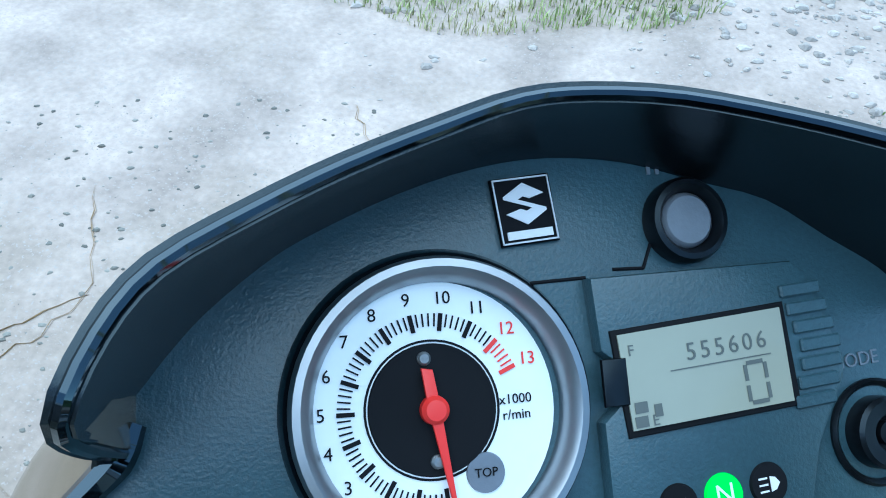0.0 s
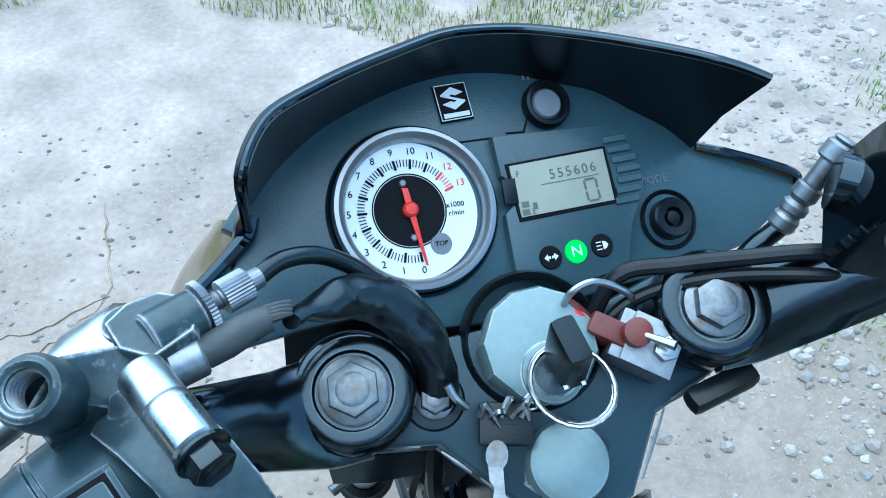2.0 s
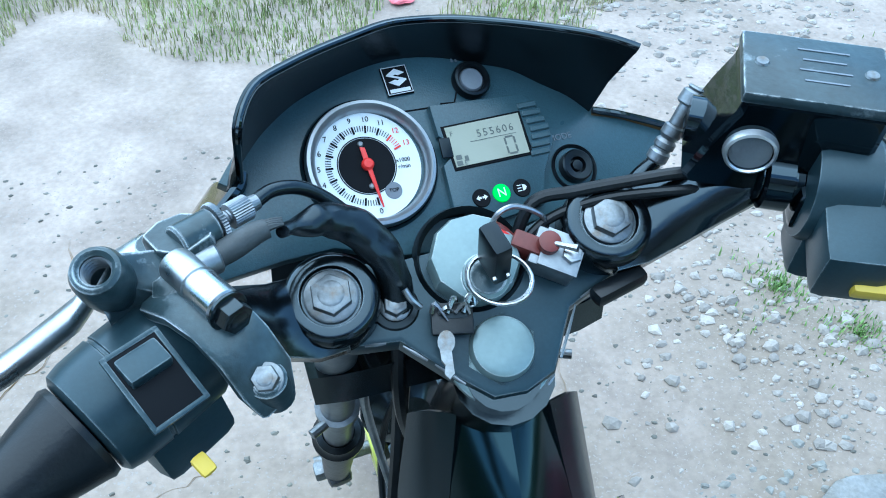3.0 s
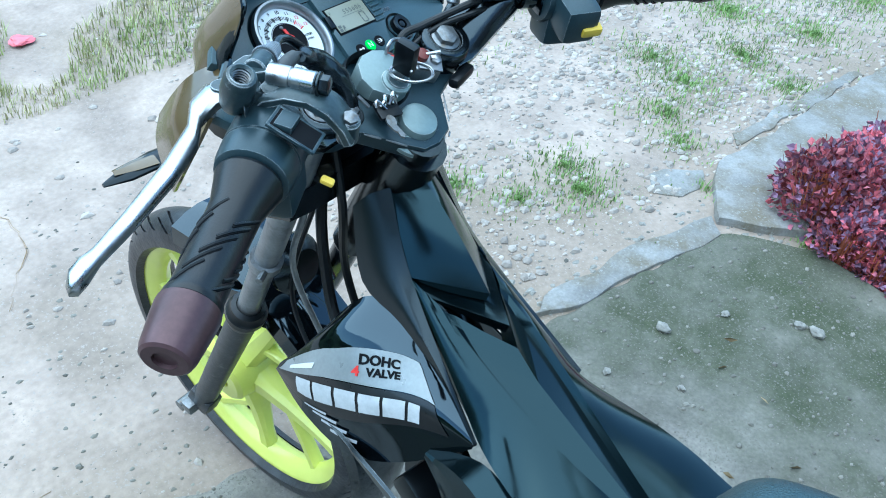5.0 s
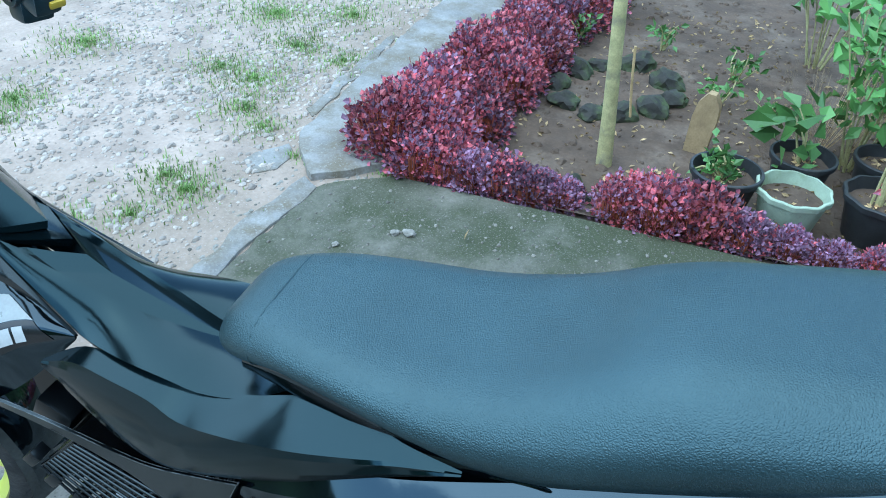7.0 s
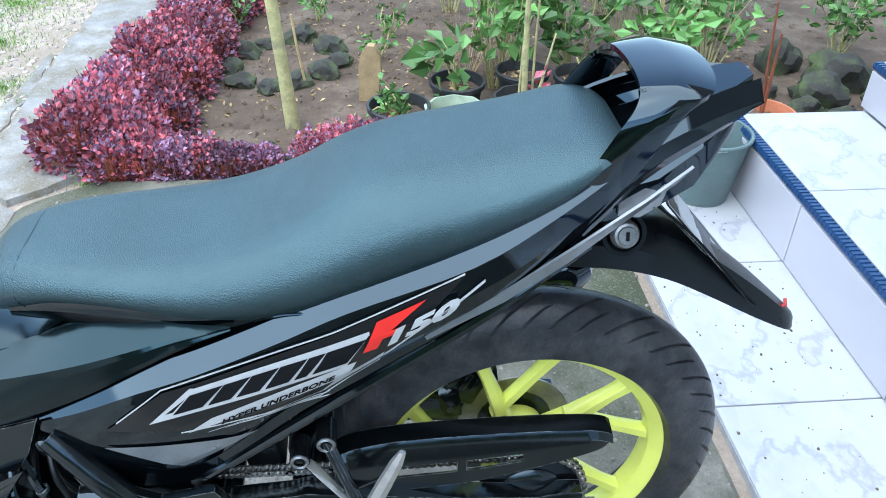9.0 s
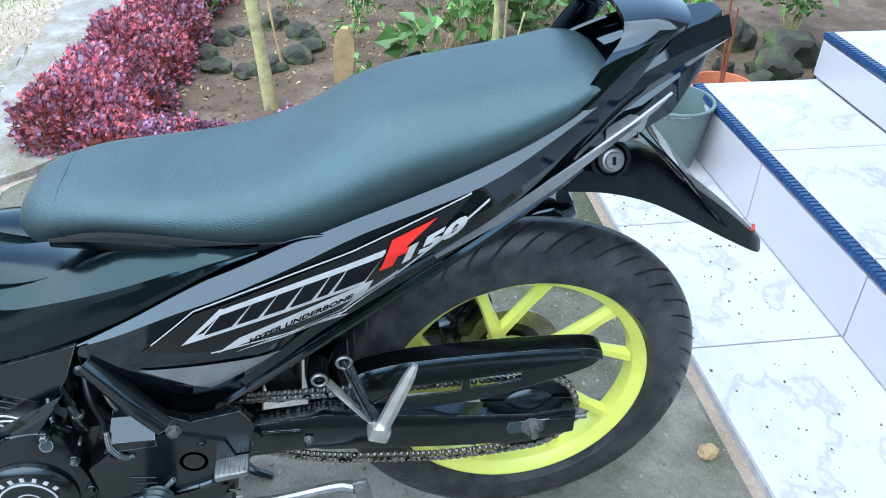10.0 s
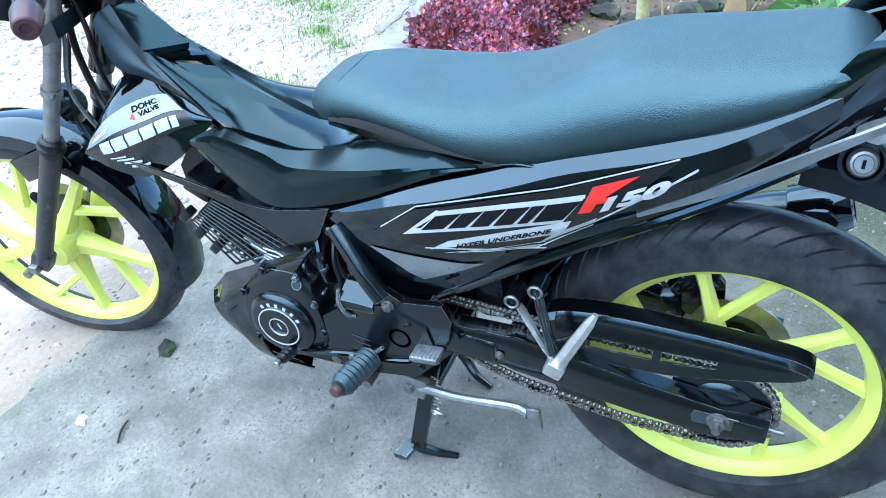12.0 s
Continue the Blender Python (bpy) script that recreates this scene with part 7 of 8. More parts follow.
kb = dash("mode_knob", revolve([(.0150, 0), (.0150, .001), (.0142, .002), (.0130, .001), (.0125, -.001), (.0102, -.001), (.0100, .0055), (.0090, .0065), (.0052, .0060), (.0048, .002), (.0034, .002), (.0032, .0055), (0, .006)], Matrix.Translation((.128, -.0195, -.0026)), 40), DULL, "round black mode knob in a recess")
part("embossed_word", xform(lettering("MODE", .0055, Matrix.Translation((.124, .0008, -.0023)) @ LR, .0003), DASH), BUTTON, kb, "", smooth=False)
seams = (((45, 29.5), (28, 29)), ((62, 31), (66, 40)), ((66, 40), (68, 46)), ((53, 31.2), (62, 31)))
for (a, b), (c, d) in seams:
    dash("panel_groove", tube([dmm(a, b, -2.4), dmm(c, d, -2.4)], .0005, 6, 1), INK)
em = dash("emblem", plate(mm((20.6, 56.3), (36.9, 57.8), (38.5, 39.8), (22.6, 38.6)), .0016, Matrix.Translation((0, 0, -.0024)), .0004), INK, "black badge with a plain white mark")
def badge(pts):
    return xform(plate([((20.6 + (x * 16.0) + (1 - y) * 1.8) / 1000, (38.6 + y * 17.7 + x * 1.3) / 1000) for x, y in pts], .0004, Matrix.Translation((0, 0, -.0007))), DASH)
part("badge_mark", badge([(.16, .72), (.52, .90), (.86, .72), (.60, .66), (.50, .70), (.40, .66), (.86, .50), (.86, .46), (.50, .28), (.16, .46), (.42, .52), (.52, .48), (.62, .52), (.16, .68)]), WHITEPRINT, em, "white angular mark", smooth=False)
part("badge_bar", badge([(.12, .08), (.90, .08), (.90, .20), (.12, .20)]), WHITEPRINT, em, "white bar", smooth=False)
for a, b in (((.03, .03), (.97, .03)), ((.97, .03), (.97, .97)), ((.97, .97), (.03, .97)), ((.03, .97), (.03, .03))):
    dx, dy = (.012, .012)
    part("badge_border", badge([(min(a[0], b[0]) - dx, min(a[1], b[1]) - dy), (max(a[0], b[0]) + dx, min(a[1], b[1]) - dy), (max(a[0], b[0]) + dx, max(a[1], b[1]) + dy), (min(a[0], b[0]) - dx, max(a[1], b[1]) + dy)]), PALE, em, smooth=False)

# ---- keys ----
key = thing("ignition_key", "black-headed key in the ignition with a steel ring", "key")
KM = ST @ clamp_at(.004, -.010, .002)
part("key_head", box(.010, .019, .030, KM @ pose(0.0, .002, .022, -14, 0, 8), .003), DULL, key, "black plastic key head")
part("key_blade", box(.002, .008, .020, KM @ pose(0, 0, 0, 0, 0, 8), .0005), STEEL, key)
for k in (-1, 1):
    part("key_rivet", rod(KM @ Vector((.0035 * k, -.009, .019)), KM @ Vector((.0035 * k, -.0105, .019)), .0013, 10), STEEL, key)
part("key_ring", tube([KM @ Vector((.0155 * math.cos(a), -.008 + .0165 * math.sin(a), .010 - .010 * math.sin(a) + .004)) for a in (2 * math.pi * i / 24 for i in range(25))], .0010, 8, 1), STEEL, key, "steel split ring")
part("key_ring", tube([KM @ Vector((.0155 * math.cos(a), -.009 + .0165 * math.sin(a), .010 - .010 * math.sin(a) + .0058)) for a in (2 * math.pi * i / 24 for i in range(25))], .0010, 8, 1), STEEL, key)
spare = thing("spare_key", "small silver key on a black rubber tag", "key")
KT = ST @ clamp_at(-.020, -.024, -.012)
part("key_tag", box(.022, .017, .004, KT @ pose(0, -.002, .0022, 0, 0, -14), .0015), GRIP, spare, "black rubber tag")
part("tag_bar", box(.014, .003, .0004, KT @ pose(.001, -.001, .0044, 0, 0, -14)), DULL, spare)
part("key_bow", plate([(.006 * math.cos(a), .0045 * math.sin(a)) for a in (2 * math.pi * i / 16 for i in range(16))], .0018, KT @ pose(-.007, -.013, .003, 0, 0, 70)), BOLT, spare, "silver key bow")
part("key_blade", plate([(-.003, 0), (.003, 0), (.0028, -.017), (0, -.020), (-.0022, -.017), (-.0012, -.012), (-.0028, -.009)], .0018, KT @ pose(-.008, -.014, .002, -16, 0, -12)), BOLT, spare, "silver key blade")
for k in range(3):
    part("chain_ring", tube([KT @ Vector((.012 + .003 * k + .0035 * math.cos(a), .004 + .0015 * k + .003 * math.sin(a), .006 + .002 * math.sin(a + k))) for a in (2 * math.pi * i / 10 for i in range(11))], .0006, 6, 1), STEEL, spare)
for k in range(5):
    part("foil_strip", tube([KT @ Vector((-.010 + .004 * k, .003 - .001 * k, .0055)), KT @ Vector((-.007 + .005 * k, .007 - .004 * (k % 2), .0085)), KT @ Vector((-.003 + .004 * k, -.003 + .004 * (k % 3), .0058))], [.0012, .0016, .0005], 5, 3), STEEL, spare, "crumpled bright strip")

# ---- garden and ground cover ----
REDLEAF = shade("crimson_leaf", (0.54, 0.125, 0.155), 0.55, vary=0.35, scale=9, fine=0, island=0.45, other=(0.22, 0.11, 0.18), other_scale=7, other_cut=0.55, space="Generated")
PLUM = shade("plum_leaf", (0.26, 0.155, 0.25), 0.58, vary=0.35, scale=9, fine=0, island=0.45)
RUST = shade("rusty_stem", (0.34, 0.10, 0.05), 0.6, vary=0.3, scale=20, fine=0, island=0.4)
GREEN = shade("green_leaf", (0.105, 0.235, 0.062), 0.4, vary=0.3, scale=8, fine=0, island=0.35)
GRASS = shade("grass_blade", (0.27, 0.32, 0.12), 0.6, vary=0.3, scale=4, fine=0, island=0.45, other=(0.42, 0.38, 0.22), other_scale=3, other_cut=0.56)
TURF = shade("short_green_turf", (0.22, 0.34, 0.11), 0.6, vary=0.3, scale=4, fine=0, island=0.4)
BARK = shade("green_grey_bark", (0.44, 0.41, 0.20), 0.8, vary=0.25, scale=25, fine=200, bump=0.6, bump_scale=80, other=(0.20, 0.19, 0.14), other_scale=14, other_cut=0.6)
BARKDARK = shade("dark_dry_bark", (0.030, 0.026, 0.022), 0.8, vary=0.3, scale=60, fine=300)
GRITTY = shade("dull_grit", (0.150, 0.142, 0.122), 0.85, vary=0.2, scale=30, fine=0, island=0.4)
PEBBLE = shade("grey_pebble", (0.45, 0.40, 0.355), 0.8, vary=0.2, scale=30, fine=200, island=0.28, bump=0.3)
DUSTY = shade("dusty_grey_stone", (0.26, 0.25, 0.225), 0.85, vary=0.25, scale=60, fine=200, bump=0.5, bump_scale=90)
ROCK = shade("mossy_dark_rock", (0.034, 0.033, 0.028), 0.85, vary=0.4, scale=10, fine=120, bump=0.9, bump_scale=40, other=(0.07, 0.10, 0.035), other_scale=8, other_cut=0.55)
TAN = shade("tan_sandstone", (0.36, 0.26, 0.14), 0.85, vary=0.25, scale=18, fine=150, bump=0.5, bump_scale=60)
POT = shade("black_nursery_pot", (0.030, 0.033, 0.036), 0.5, vary=0.25, scale=12, fine=200, other=(0.085, 0.085, 0.08), other_scale=9, other_cut=0.62)
JADE = shade("pale_green_pot", (0.40, 0.50, 0.38), 0.5, vary=0.15, scale=12, fine=200, other=(0.20, 0.26, 0.10), other_scale=7, other_cut=0.60)
PAIL = shade("grey_green_plastic", (0.11, 0.165, 0.165), 0.5, vary=0.15, scale=9, fine=200, other=(0.20, 0.22, 0.20), other_scale=10, other_cut=0.68)
CLAY = shade("terracotta", (0.52, 0.17, 0.085), 0.75, vary=0.15, scale=14, fine=200)
LITTER = shade("dry_leaf", (0.40, 0.29, 0.15), 0.8, vary=0.3, scale=20, fine=0, island=0.5)
WRAPPER = shade("pink_red_wrapper", (0.75, 0.16, 0.20), 0.4, vary=0.15, scale=30, fine=0)
HEDGE = shade("distant_foliage", (0.045, 0.075, 0.028), 0.9, vary=0.6, scale=1.5, fine=12, bump=1.0, bump_scale=6)
WALLPAINT = shade("cream_wall_paint", (0.62, 0.60, 0.54), 0.8, vary=0.1, scale=2, fine=60, bump=0.2)


def cloud(name, faces_of, count, seed, material, parent=None, label="", kind=""):
    """Many small flat pieces in one mesh: faces_of(rnd) gives the corners and faces of one."""
    rnd = random.Random(seed)
    vs, fs = [], []
    for _ in range(count):
        r = faces_of(rnd)
        if r:
            k = len(vs)
            vs += r[0]
            fs += [tuple(i + k for i in f) for f in r[1]]
    me = bpy.data.meshes.new(name)
    me.from_pydata(vs, [], fs)
    me.materials.append(material)
    ob = new(name, me)
    if parent:
        ob.parent = parent
    return tagged(ob, label, kind=kind)


def leaf(rnd, at, size, out=(0, 0, 1), width=0.55, fold=0.25):
    """A folded four-cornered leaf, pointing outwards with a random turn."""
    d = (Vector(out) + Vector((rnd.uniform(-.9, .9), rnd.uniform(-.9, .9), rnd.uniform(-.5, .7)))).normalized()
    s = d.cross(Vector((rnd.uniform(-1, 1), rnd.uniform(-1, 1), rnd.uniform(-.2, 1)))).normalized()
    n = s.cross(d)
    p, L = Vector(at), size * rnd.uniform(.7, 1.25)
    w = L * width
    return [p, p + d * L * .5 + s * w * .5 + n * L * fold * .5, p + d * L - n * L * fold * .3, p + d * L * .5 - s * w * .5 + n * L * fold * .5], [(0, 1, 2), (0, 2, 3)]


def red_shrub(seed, radius, height, plum):
    rnd0 = random.Random(seed)
    top = thing("border_shrub", "low crimson and plum leaved border shrub", "shrub", "red border shrubs")

    def dome(rnd, deep=0.0):
        while True:
            x, y, z = rnd.uniform(-1, 1), rnd.uniform(-1, 1), rnd.uniform(0.08, 1)
            q = x * x + y * y + (z * .92) ** 2
            if 0.35 < q < 0.92 + 0.55 * noise.noise((x * 3 + seed, y * 3, z * 3)):
                return Vector((x * radius, y * radius, z * height)), Vector((x, y, z * 1.2)).normalized()

    def one(rnd):
        p, o = dome(rnd)
        return leaf(rnd, p, .0185, o, .82)

    cloud("foliage", one, int(900 * (1 - plum)) + 130, seed, REDLEAF, top, "crimson leaves")
    cloud("foliage", one, int(850 * plum) + 170, seed + 1, PLUM, top, "plum leaves")

    def stem(rnd):
        a, r = rnd.uniform(0, 6.28), radius * rnd.uniform(.2, 1.0)
        p = Vector((r * .6 * math.cos(a), r * .6 * math.sin(a), 0))
        q = Vector((r * math.cos(a), r * math.sin(a), height * rnd.uniform(.3, .8)))
        w = Vector((-math.sin(a), math.cos(a), 0)) * .0014
        return [p - w, p + w, q + w, q - w], [(0, 1, 2, 3)]

    cloud("stem_mass", stem, 380, seed + 2, RUST, top, "thin rusty stems")
    return top


protos = [red_shrub(101, .125, .17, .15), red_shrub(202, .115, .15, .5), red_shrub(303, .105, .13, .85), red_shrub(404, .12, .18, .3)]
rnd = random.Random(5)
spots = []
for k in range(15):
    x = 1.46 + .125 * k
    for y in (1.00, .87):
        spots.append((x + rnd.uniform(-.03, .03) + (.04 if y < .9 else 0), y + rnd.uniform(-.03, .03) + .05 - .012 * k, (0, 3, 0, 1)[(k + (y < .9)) % 4], rnd.uniform(.9, 1.15)))
for k in range(6):
    spots.append((1.40 + .02 * (k % 2), .95 - .085 * k, (1, 0, 2, 1, 2, 2)[k], .95 - .05 * k))
    spots.append((1.52, .93 - .085 * k, (3, 1, 1, 2, 2, 2)[k], .85 - .09 * k))
for x, y, p, s in ((1.41, .36, 3, .72), (1.42, .25, 0, .92), (1.44, .13, 0, .95), (1.53, .30, 0, .7), (1.42, .02, 2, .8), (1.43, -.09, 2, .7), (1.42, -.20, 2, .62), (1.44, -.32, 1, .6), (1.43, -.42, 2, .65)):
    spots.append((x, y, p, s))
used = set()
for x, y, p, s in spots:
    m = Matrix.Translation((x, y, ground_height(x, y) + 0.004)) @ Matrix.Rotation(rnd.uniform(0, 6.28), 4, "Z") @ Matrix.Scale(s, 4)
    if p not in used:
        used.add(p)
        protos[p].matrix_basis = m
    else:
        c = copy_thing(protos[p], m)
        c.matrix_basis = m


# the young tree
def tree():
    t = thing("young_tree", "slim young tree with a smooth green grey trunk", "tree", at=(1.75, .45, 0))
    g = ground_height(1.75, .45)
    part("trunk", tube([(0, 0, g - .02), (.005, .015, .12), (.0, .03, .32), (.01, .05, .6), (.03, .06, 1.1), (.02, .10, 2.0), (.05, .12, 3.5)], [.026, .022, .020, .0195, .018, .015, .010], 14), BARK, t, "slim pale green trunk")
    for pts in ([(.006, .045, .50), (.035, .02, .66), (.07, -.02, .9), (.10, -.06, 1.5), (.2, -.2, 3.2)], [(.03, .10, 2.3), (.15, .2, 2.8), (.3, .3, 3.4)], [(.04, .10, 2.6), (-.12, .1, 3.0), (-.3, .2, 3.5)]):
        part("limb", tube(pts, [.017, .015, .010, .008][:max(2, len(pts) - 1)], 10), BARK, t, "side stem")
    part("dead_strip", tube([(.03, -.02, .33), (.035, -.03, .22), (.05, -.045, .10)], .004, 6), LITTER, t, "dry hanging stalk")

    def one(rnd):
        a, e, r = rnd.uniform(0, 6.28), rnd.uniform(-.6, 1), rnd.uniform(.35, .85)
        c = Vector((r * math.cos(a) * math.cos(e), r * math.sin(a) * math.cos(e), 3.55 + .5 * r * math.sin(e)))
        return leaf(rnd, c, .10, (0, 0, .2), .5)

    cloud("crown", one, 520, 77, GREEN, t, "loose green crown")


tree()


def stone(size, seed, flat=.6, sub=2):
    bm = bmesh.new()
    bmesh.ops.create_icosphere(bm, subdivisions=sub, radius=1)
    for v in bm.verts:
        k = 1 + .42 * noise.noise(v.co * 1.3 + Vector((seed, 0, 0))) + .16 * noise.noise(v.co * 3 + Vector((0, seed, 0)))
        v.co = Vector((v.co.x * size * k, v.co.y * size * k * .8, v.co.z * size * flat * k))
    return bm


def stone_at(name, x, y, size, seed, material, label, group, flat=.6, z=None, sub=3):
    g = ground_height(x, y) if z is None else z
    ob = link_mesh(name, xform(stone(size, seed, flat, sub), Matrix.Rotation(seed * 1.7, 4, "Z")), material, None, "", angle=50 if material is PEBBLE else 28)
    ob.location = (x, y, g + size * flat * .45)
    return tagged(ob, label, "stone", group)


for i, (x, y, s) in enumerate(((2.12, .66, .060), (2.07, .56, .055), (2.11, .46, .065), (2.20, .36, .070), (2.30, .30, .060), (2.46, .34, .07), (2.58, .46, .075), (2.42, .68, .070), (2.26, .72, .06), (2.50, .60, .05), (1.58, .52, .045), (1.52, .44, .035))):
    stone_at("garden_stone", x, y, s, i + 1, ROCK, "dark mossy stone ringed round a planting hole", "ring of garden stones", .6)
for i, (x, y, s) in enumerate(((1.50, -1.27, .075), (1.62, -1.42, .085), (1.75, -1.36, .07), (1.86, -1.46, .10), (1.66, -1.60, .09), (2.02, -1.60, .12), (1.95, -1.30, .05), (1.56, -1.52, .06), (2.2, -1.45, .10), (1.80, -1.75, .12))):
    stone_at("garden_stone", x, y, s, i + 40, ROCK if i else PEBBLE, "river stone heaped beside the porch", "stones beside the porch", .8)
for i, (x, y, s, mt) in enumerate(((1.055, .879, .013, DUSTY), (1.067, .844, .017, DUSTY), (.947, .995, .010, DUSTY), (.798, 1.049, .015, DUSTY), (.612, 1.045, .009, DUSTY), (.040, -.402, .020, TAN), (-.027, 1.10, .022, ROCK), (.70, .93, .008, DUSTY))):
    stone_at("loose_stone", x, y, s, i + 70, mt, "small loose stone lying on the concrete", "loose stones", .6, 0.008 + ground_height(x, y))
st = link_mesh("marker_stone", loft([[Vector((dx * w, dy * .020, z)) for dx, dy in ((-1, -1), (1, -1), (1, 1), (-1, 1))] for z, w in ((-.03, .034), (.10, .040), (.15, .034), (.185, .012))]), TAN)
st.matrix_world = pose(1.97, .19, -.035, 4, -3, 80)
tagged(st, "upright tan stone slab with a pointed top", "stone")


# pots
def pot(name, x, y, r, h, material, label, cat="plant pot", scallop=0.0, soil=LITTER, z=None, group="garden pots"):
    g = (ground_height(x, y) + .006) if z is None else z
    t = thing(name, label, cat, group, at=(x, y, g))
    prof = [(0, .001), (r * .72, 0), (r * .74, .004), (r * .95, h * .86), (r * 1.04, h * .87), (r * 1.06, h * .98), (r * 1.04, h), (r * .97, h), (r * .93, h * .86), (r * .72, .02), (0, .02)]
    bm = revolve(prof, Matrix(), 40)
    if scallop:
        for v in bm.verts:
            q = math.hypot(v.co.x, v.co.y)
            if v.co.z > h * .8 and q > 0:
                k = 1 + scallop * math.cos(10 * math.atan2(v.co.y, v.co.x))
                v.co.x, v.co.y = v.co.x * k, v.co.y * k
    part("body", bm, material, t)
    bm = revolve([(r * .90, h * .74), (r * .6, h * .77), (r * .3, h * .75), (0, h * .78)], Matrix(), 24)
    for v in bm.verts:
        v.co.z += .006 * noise.noise(v.co * 60)
    part("potting_soil", bm, BED, t, "dark potting soil")
    cloud("litter", lambda rn: leaf(rn, (rn.uniform(-.6, .6) * r, rn.uniform(-.6, .6) * r, h * .785), .022, (rn.uniform(-1, 1), rn.uniform(-1, 1), -.2), .6), 26, int(x * 1000 + y * 77), soil, t, "dry leaf litter", "stuff")
    return t


def leafy(t, stems, size, count, seed, spread, height, material=GREEN, z0=.1, stem_mat=BARK):
    """Stems with leaves along them, standing in t."""
    rn = random.Random(seed)
    ends = []
    for k in range(stems):
        a = rn.uniform(0, 6.28)
        q = Vector((spread * math.cos(a) * rn.uniform(.3, 1), spread * math.sin(a) * rn.uniform(.3, 1), height * rn.uniform(.7, 1.05)))
        p = Vector((q.x * .12, q.y * .12, z0))
        mid = (p + q) / 2 + Vector((rn.uniform(-.03, .03), rn.uniform(-.03, .03), .02))
        part("stem", tube([p, mid, q], [.004, .003, .002], 6, 3), stem_mat, t)
        ends.append((p, mid, q))

    def one(r2):
        p, m, q = r2.choice(ends)
        f = r2.uniform(.35, 1.05)
        c = (p * (1 - f) ** 2 + m * 2 * f * (1 - f) + q * f * f) + Vector((r2.uniform(-1, 1), r2.uniform(-1, 1), r2.uniform(-.6, .6))) * size * .8
        return leaf(r2, c, size, (c.x * 2, c.y * 2, .1), .6, .18)

    cloud("foliage", one, count, seed + 9, material, t, "fresh green leaves")


p1 = pot("flower_pot", 1.62, .10, .098, .14, POT, "black plastic pot with a few weeds")
leafy(p1, 5, .035, 60, 11, .06, .20)
leafy(p1, 4, .030, 40, 12, .11, .14)
p2 = pot("flower_pot", 1.81, -.11, .092, .14, POT, "black plastic pot with a lanceolate seedling")
leafy(p2, 4, .085, 26, 13, .07, .28)
pot("flower_pot", 1.605, -.085, .098, .135, JADE, "pale green scalloped pot with dry litter", scallop=.035)
pot("flower_pot", 1.89, -.35, .092, .14, POT, "worn black pot behind the others")
p5 = pot("flower_pot", 1.66, -.325, .106, .14, POT, "wavy black pot with a cut green stem", scallop=.03)
for a, b in (((0, .01, .1), (-.03, .03, .62)), ((.02, -.02, .1), (.03, -.02, .45)), ((.03, -.04, .1), (.10, -.10, .32)), ((.0, .03, .1), (-.01, .02, .5))):
    part("cane", tube([a, ((a[0] + b[0]) / 2 + .01, (a[1] + b[1]) / 2, (a[2] + b[2]) / 2), b], [.011, .010, .008] if b[2] > .55 else [.004, .004, .003], 8), BARK, p5, "bare cane")
leafy(p5, 2, .04, 14, 15, .09, .2, REDLEAF)
pot("flower_pot", 1.84, -.55, .095, .14, POT, "black pot with bare earth")
p7 = pot("flower_pot", 1.675, -.555, .100, .14, POT, "dark pot with bare twigs", scallop=.03)
for b in ((.05, -.06, .30), (-.05, -.02, .33), (.02, .07, .26)):
    part("cane", tube([(0, 0, .1), (b[0] * .5, b[1] * .6, .2), b], [.006, .004, .003], 6), BARK, p7, "bare twig")
leafy(p7, 2, .04, 10, 19, .08, .30)
p8 = pot("flower_pot", 1.50, -1.06, .105, .15, CLAY, "terracotta pot with dry stems beside the porch")
for b in ((.02, .03, .5), (-.03, .02, .42)):
    part("cane", tube([(0, 0, .1), (b[0] * .5, b[1] * .5, .3), b], [.006, .005, .003], 6), RUST, p8, "dry reddish stem")

# pail on the lower step
pail = thing("bucket", "grey green plastic bucket standing on the tiled step", "bucket", at=(1.135, -.732, Z1))
part("body", revolve([(0, .003), (.078, 0), (.080, .004), (.106, .188), (.111, .189), (.112, .197), (.109, .200), (.103, .199), (.077, .008), (0, .008)], Matrix(), 48), PAIL, pail)
part("handle", tube([Vector((.110 * math.cos(a), .110 * math.sin(a) * .97, .192 - .012 * math.sin(a))) for a in (math.pi * k / 14 for k in range(15))], .0022, 8, 1), STEEL, pail, "wire handle")
part("dregs", revolve([(0, .03), (.080, .03), (.080, .02), (0, .02)], Matrix(), 32), BED, pail, "dark dregs")

# leafy bushes behind the pots
for k, (x, y, sp, h, n, size) in enumerate(((2.05, -.28, .24, .50, 150, .065), (2.10, -.58, .26, .48, 190, .065), (2.02, -.85, .24, .46, 170, .06), (2.35, -.42, .28, .62, 190, .065), (2.40, -.85, .30, .65, 190, .07), (2.12, -1.12, .24, .40, 140, .055),
                                            (2.9, -.2, .3, .7, 190, .07), (2.9, -.9, .35, .8, 190, .07), (2.5, -1.25, .3, .42, 170, .05), (2.30, -1.75, .28, .40, 190, .05), (3.2, .7, .3, .6, 150, .06), (3.0, -1.5, .4, .8, 190, .07))):
    b = thing("bush", "leafy green bush with thin brown stems", "bush", "green bushes", at=(x, y, ground_height(x, y)))
    leafy(b, 11, size, n, 300 + k, sp, h, GREEN, 0.0)
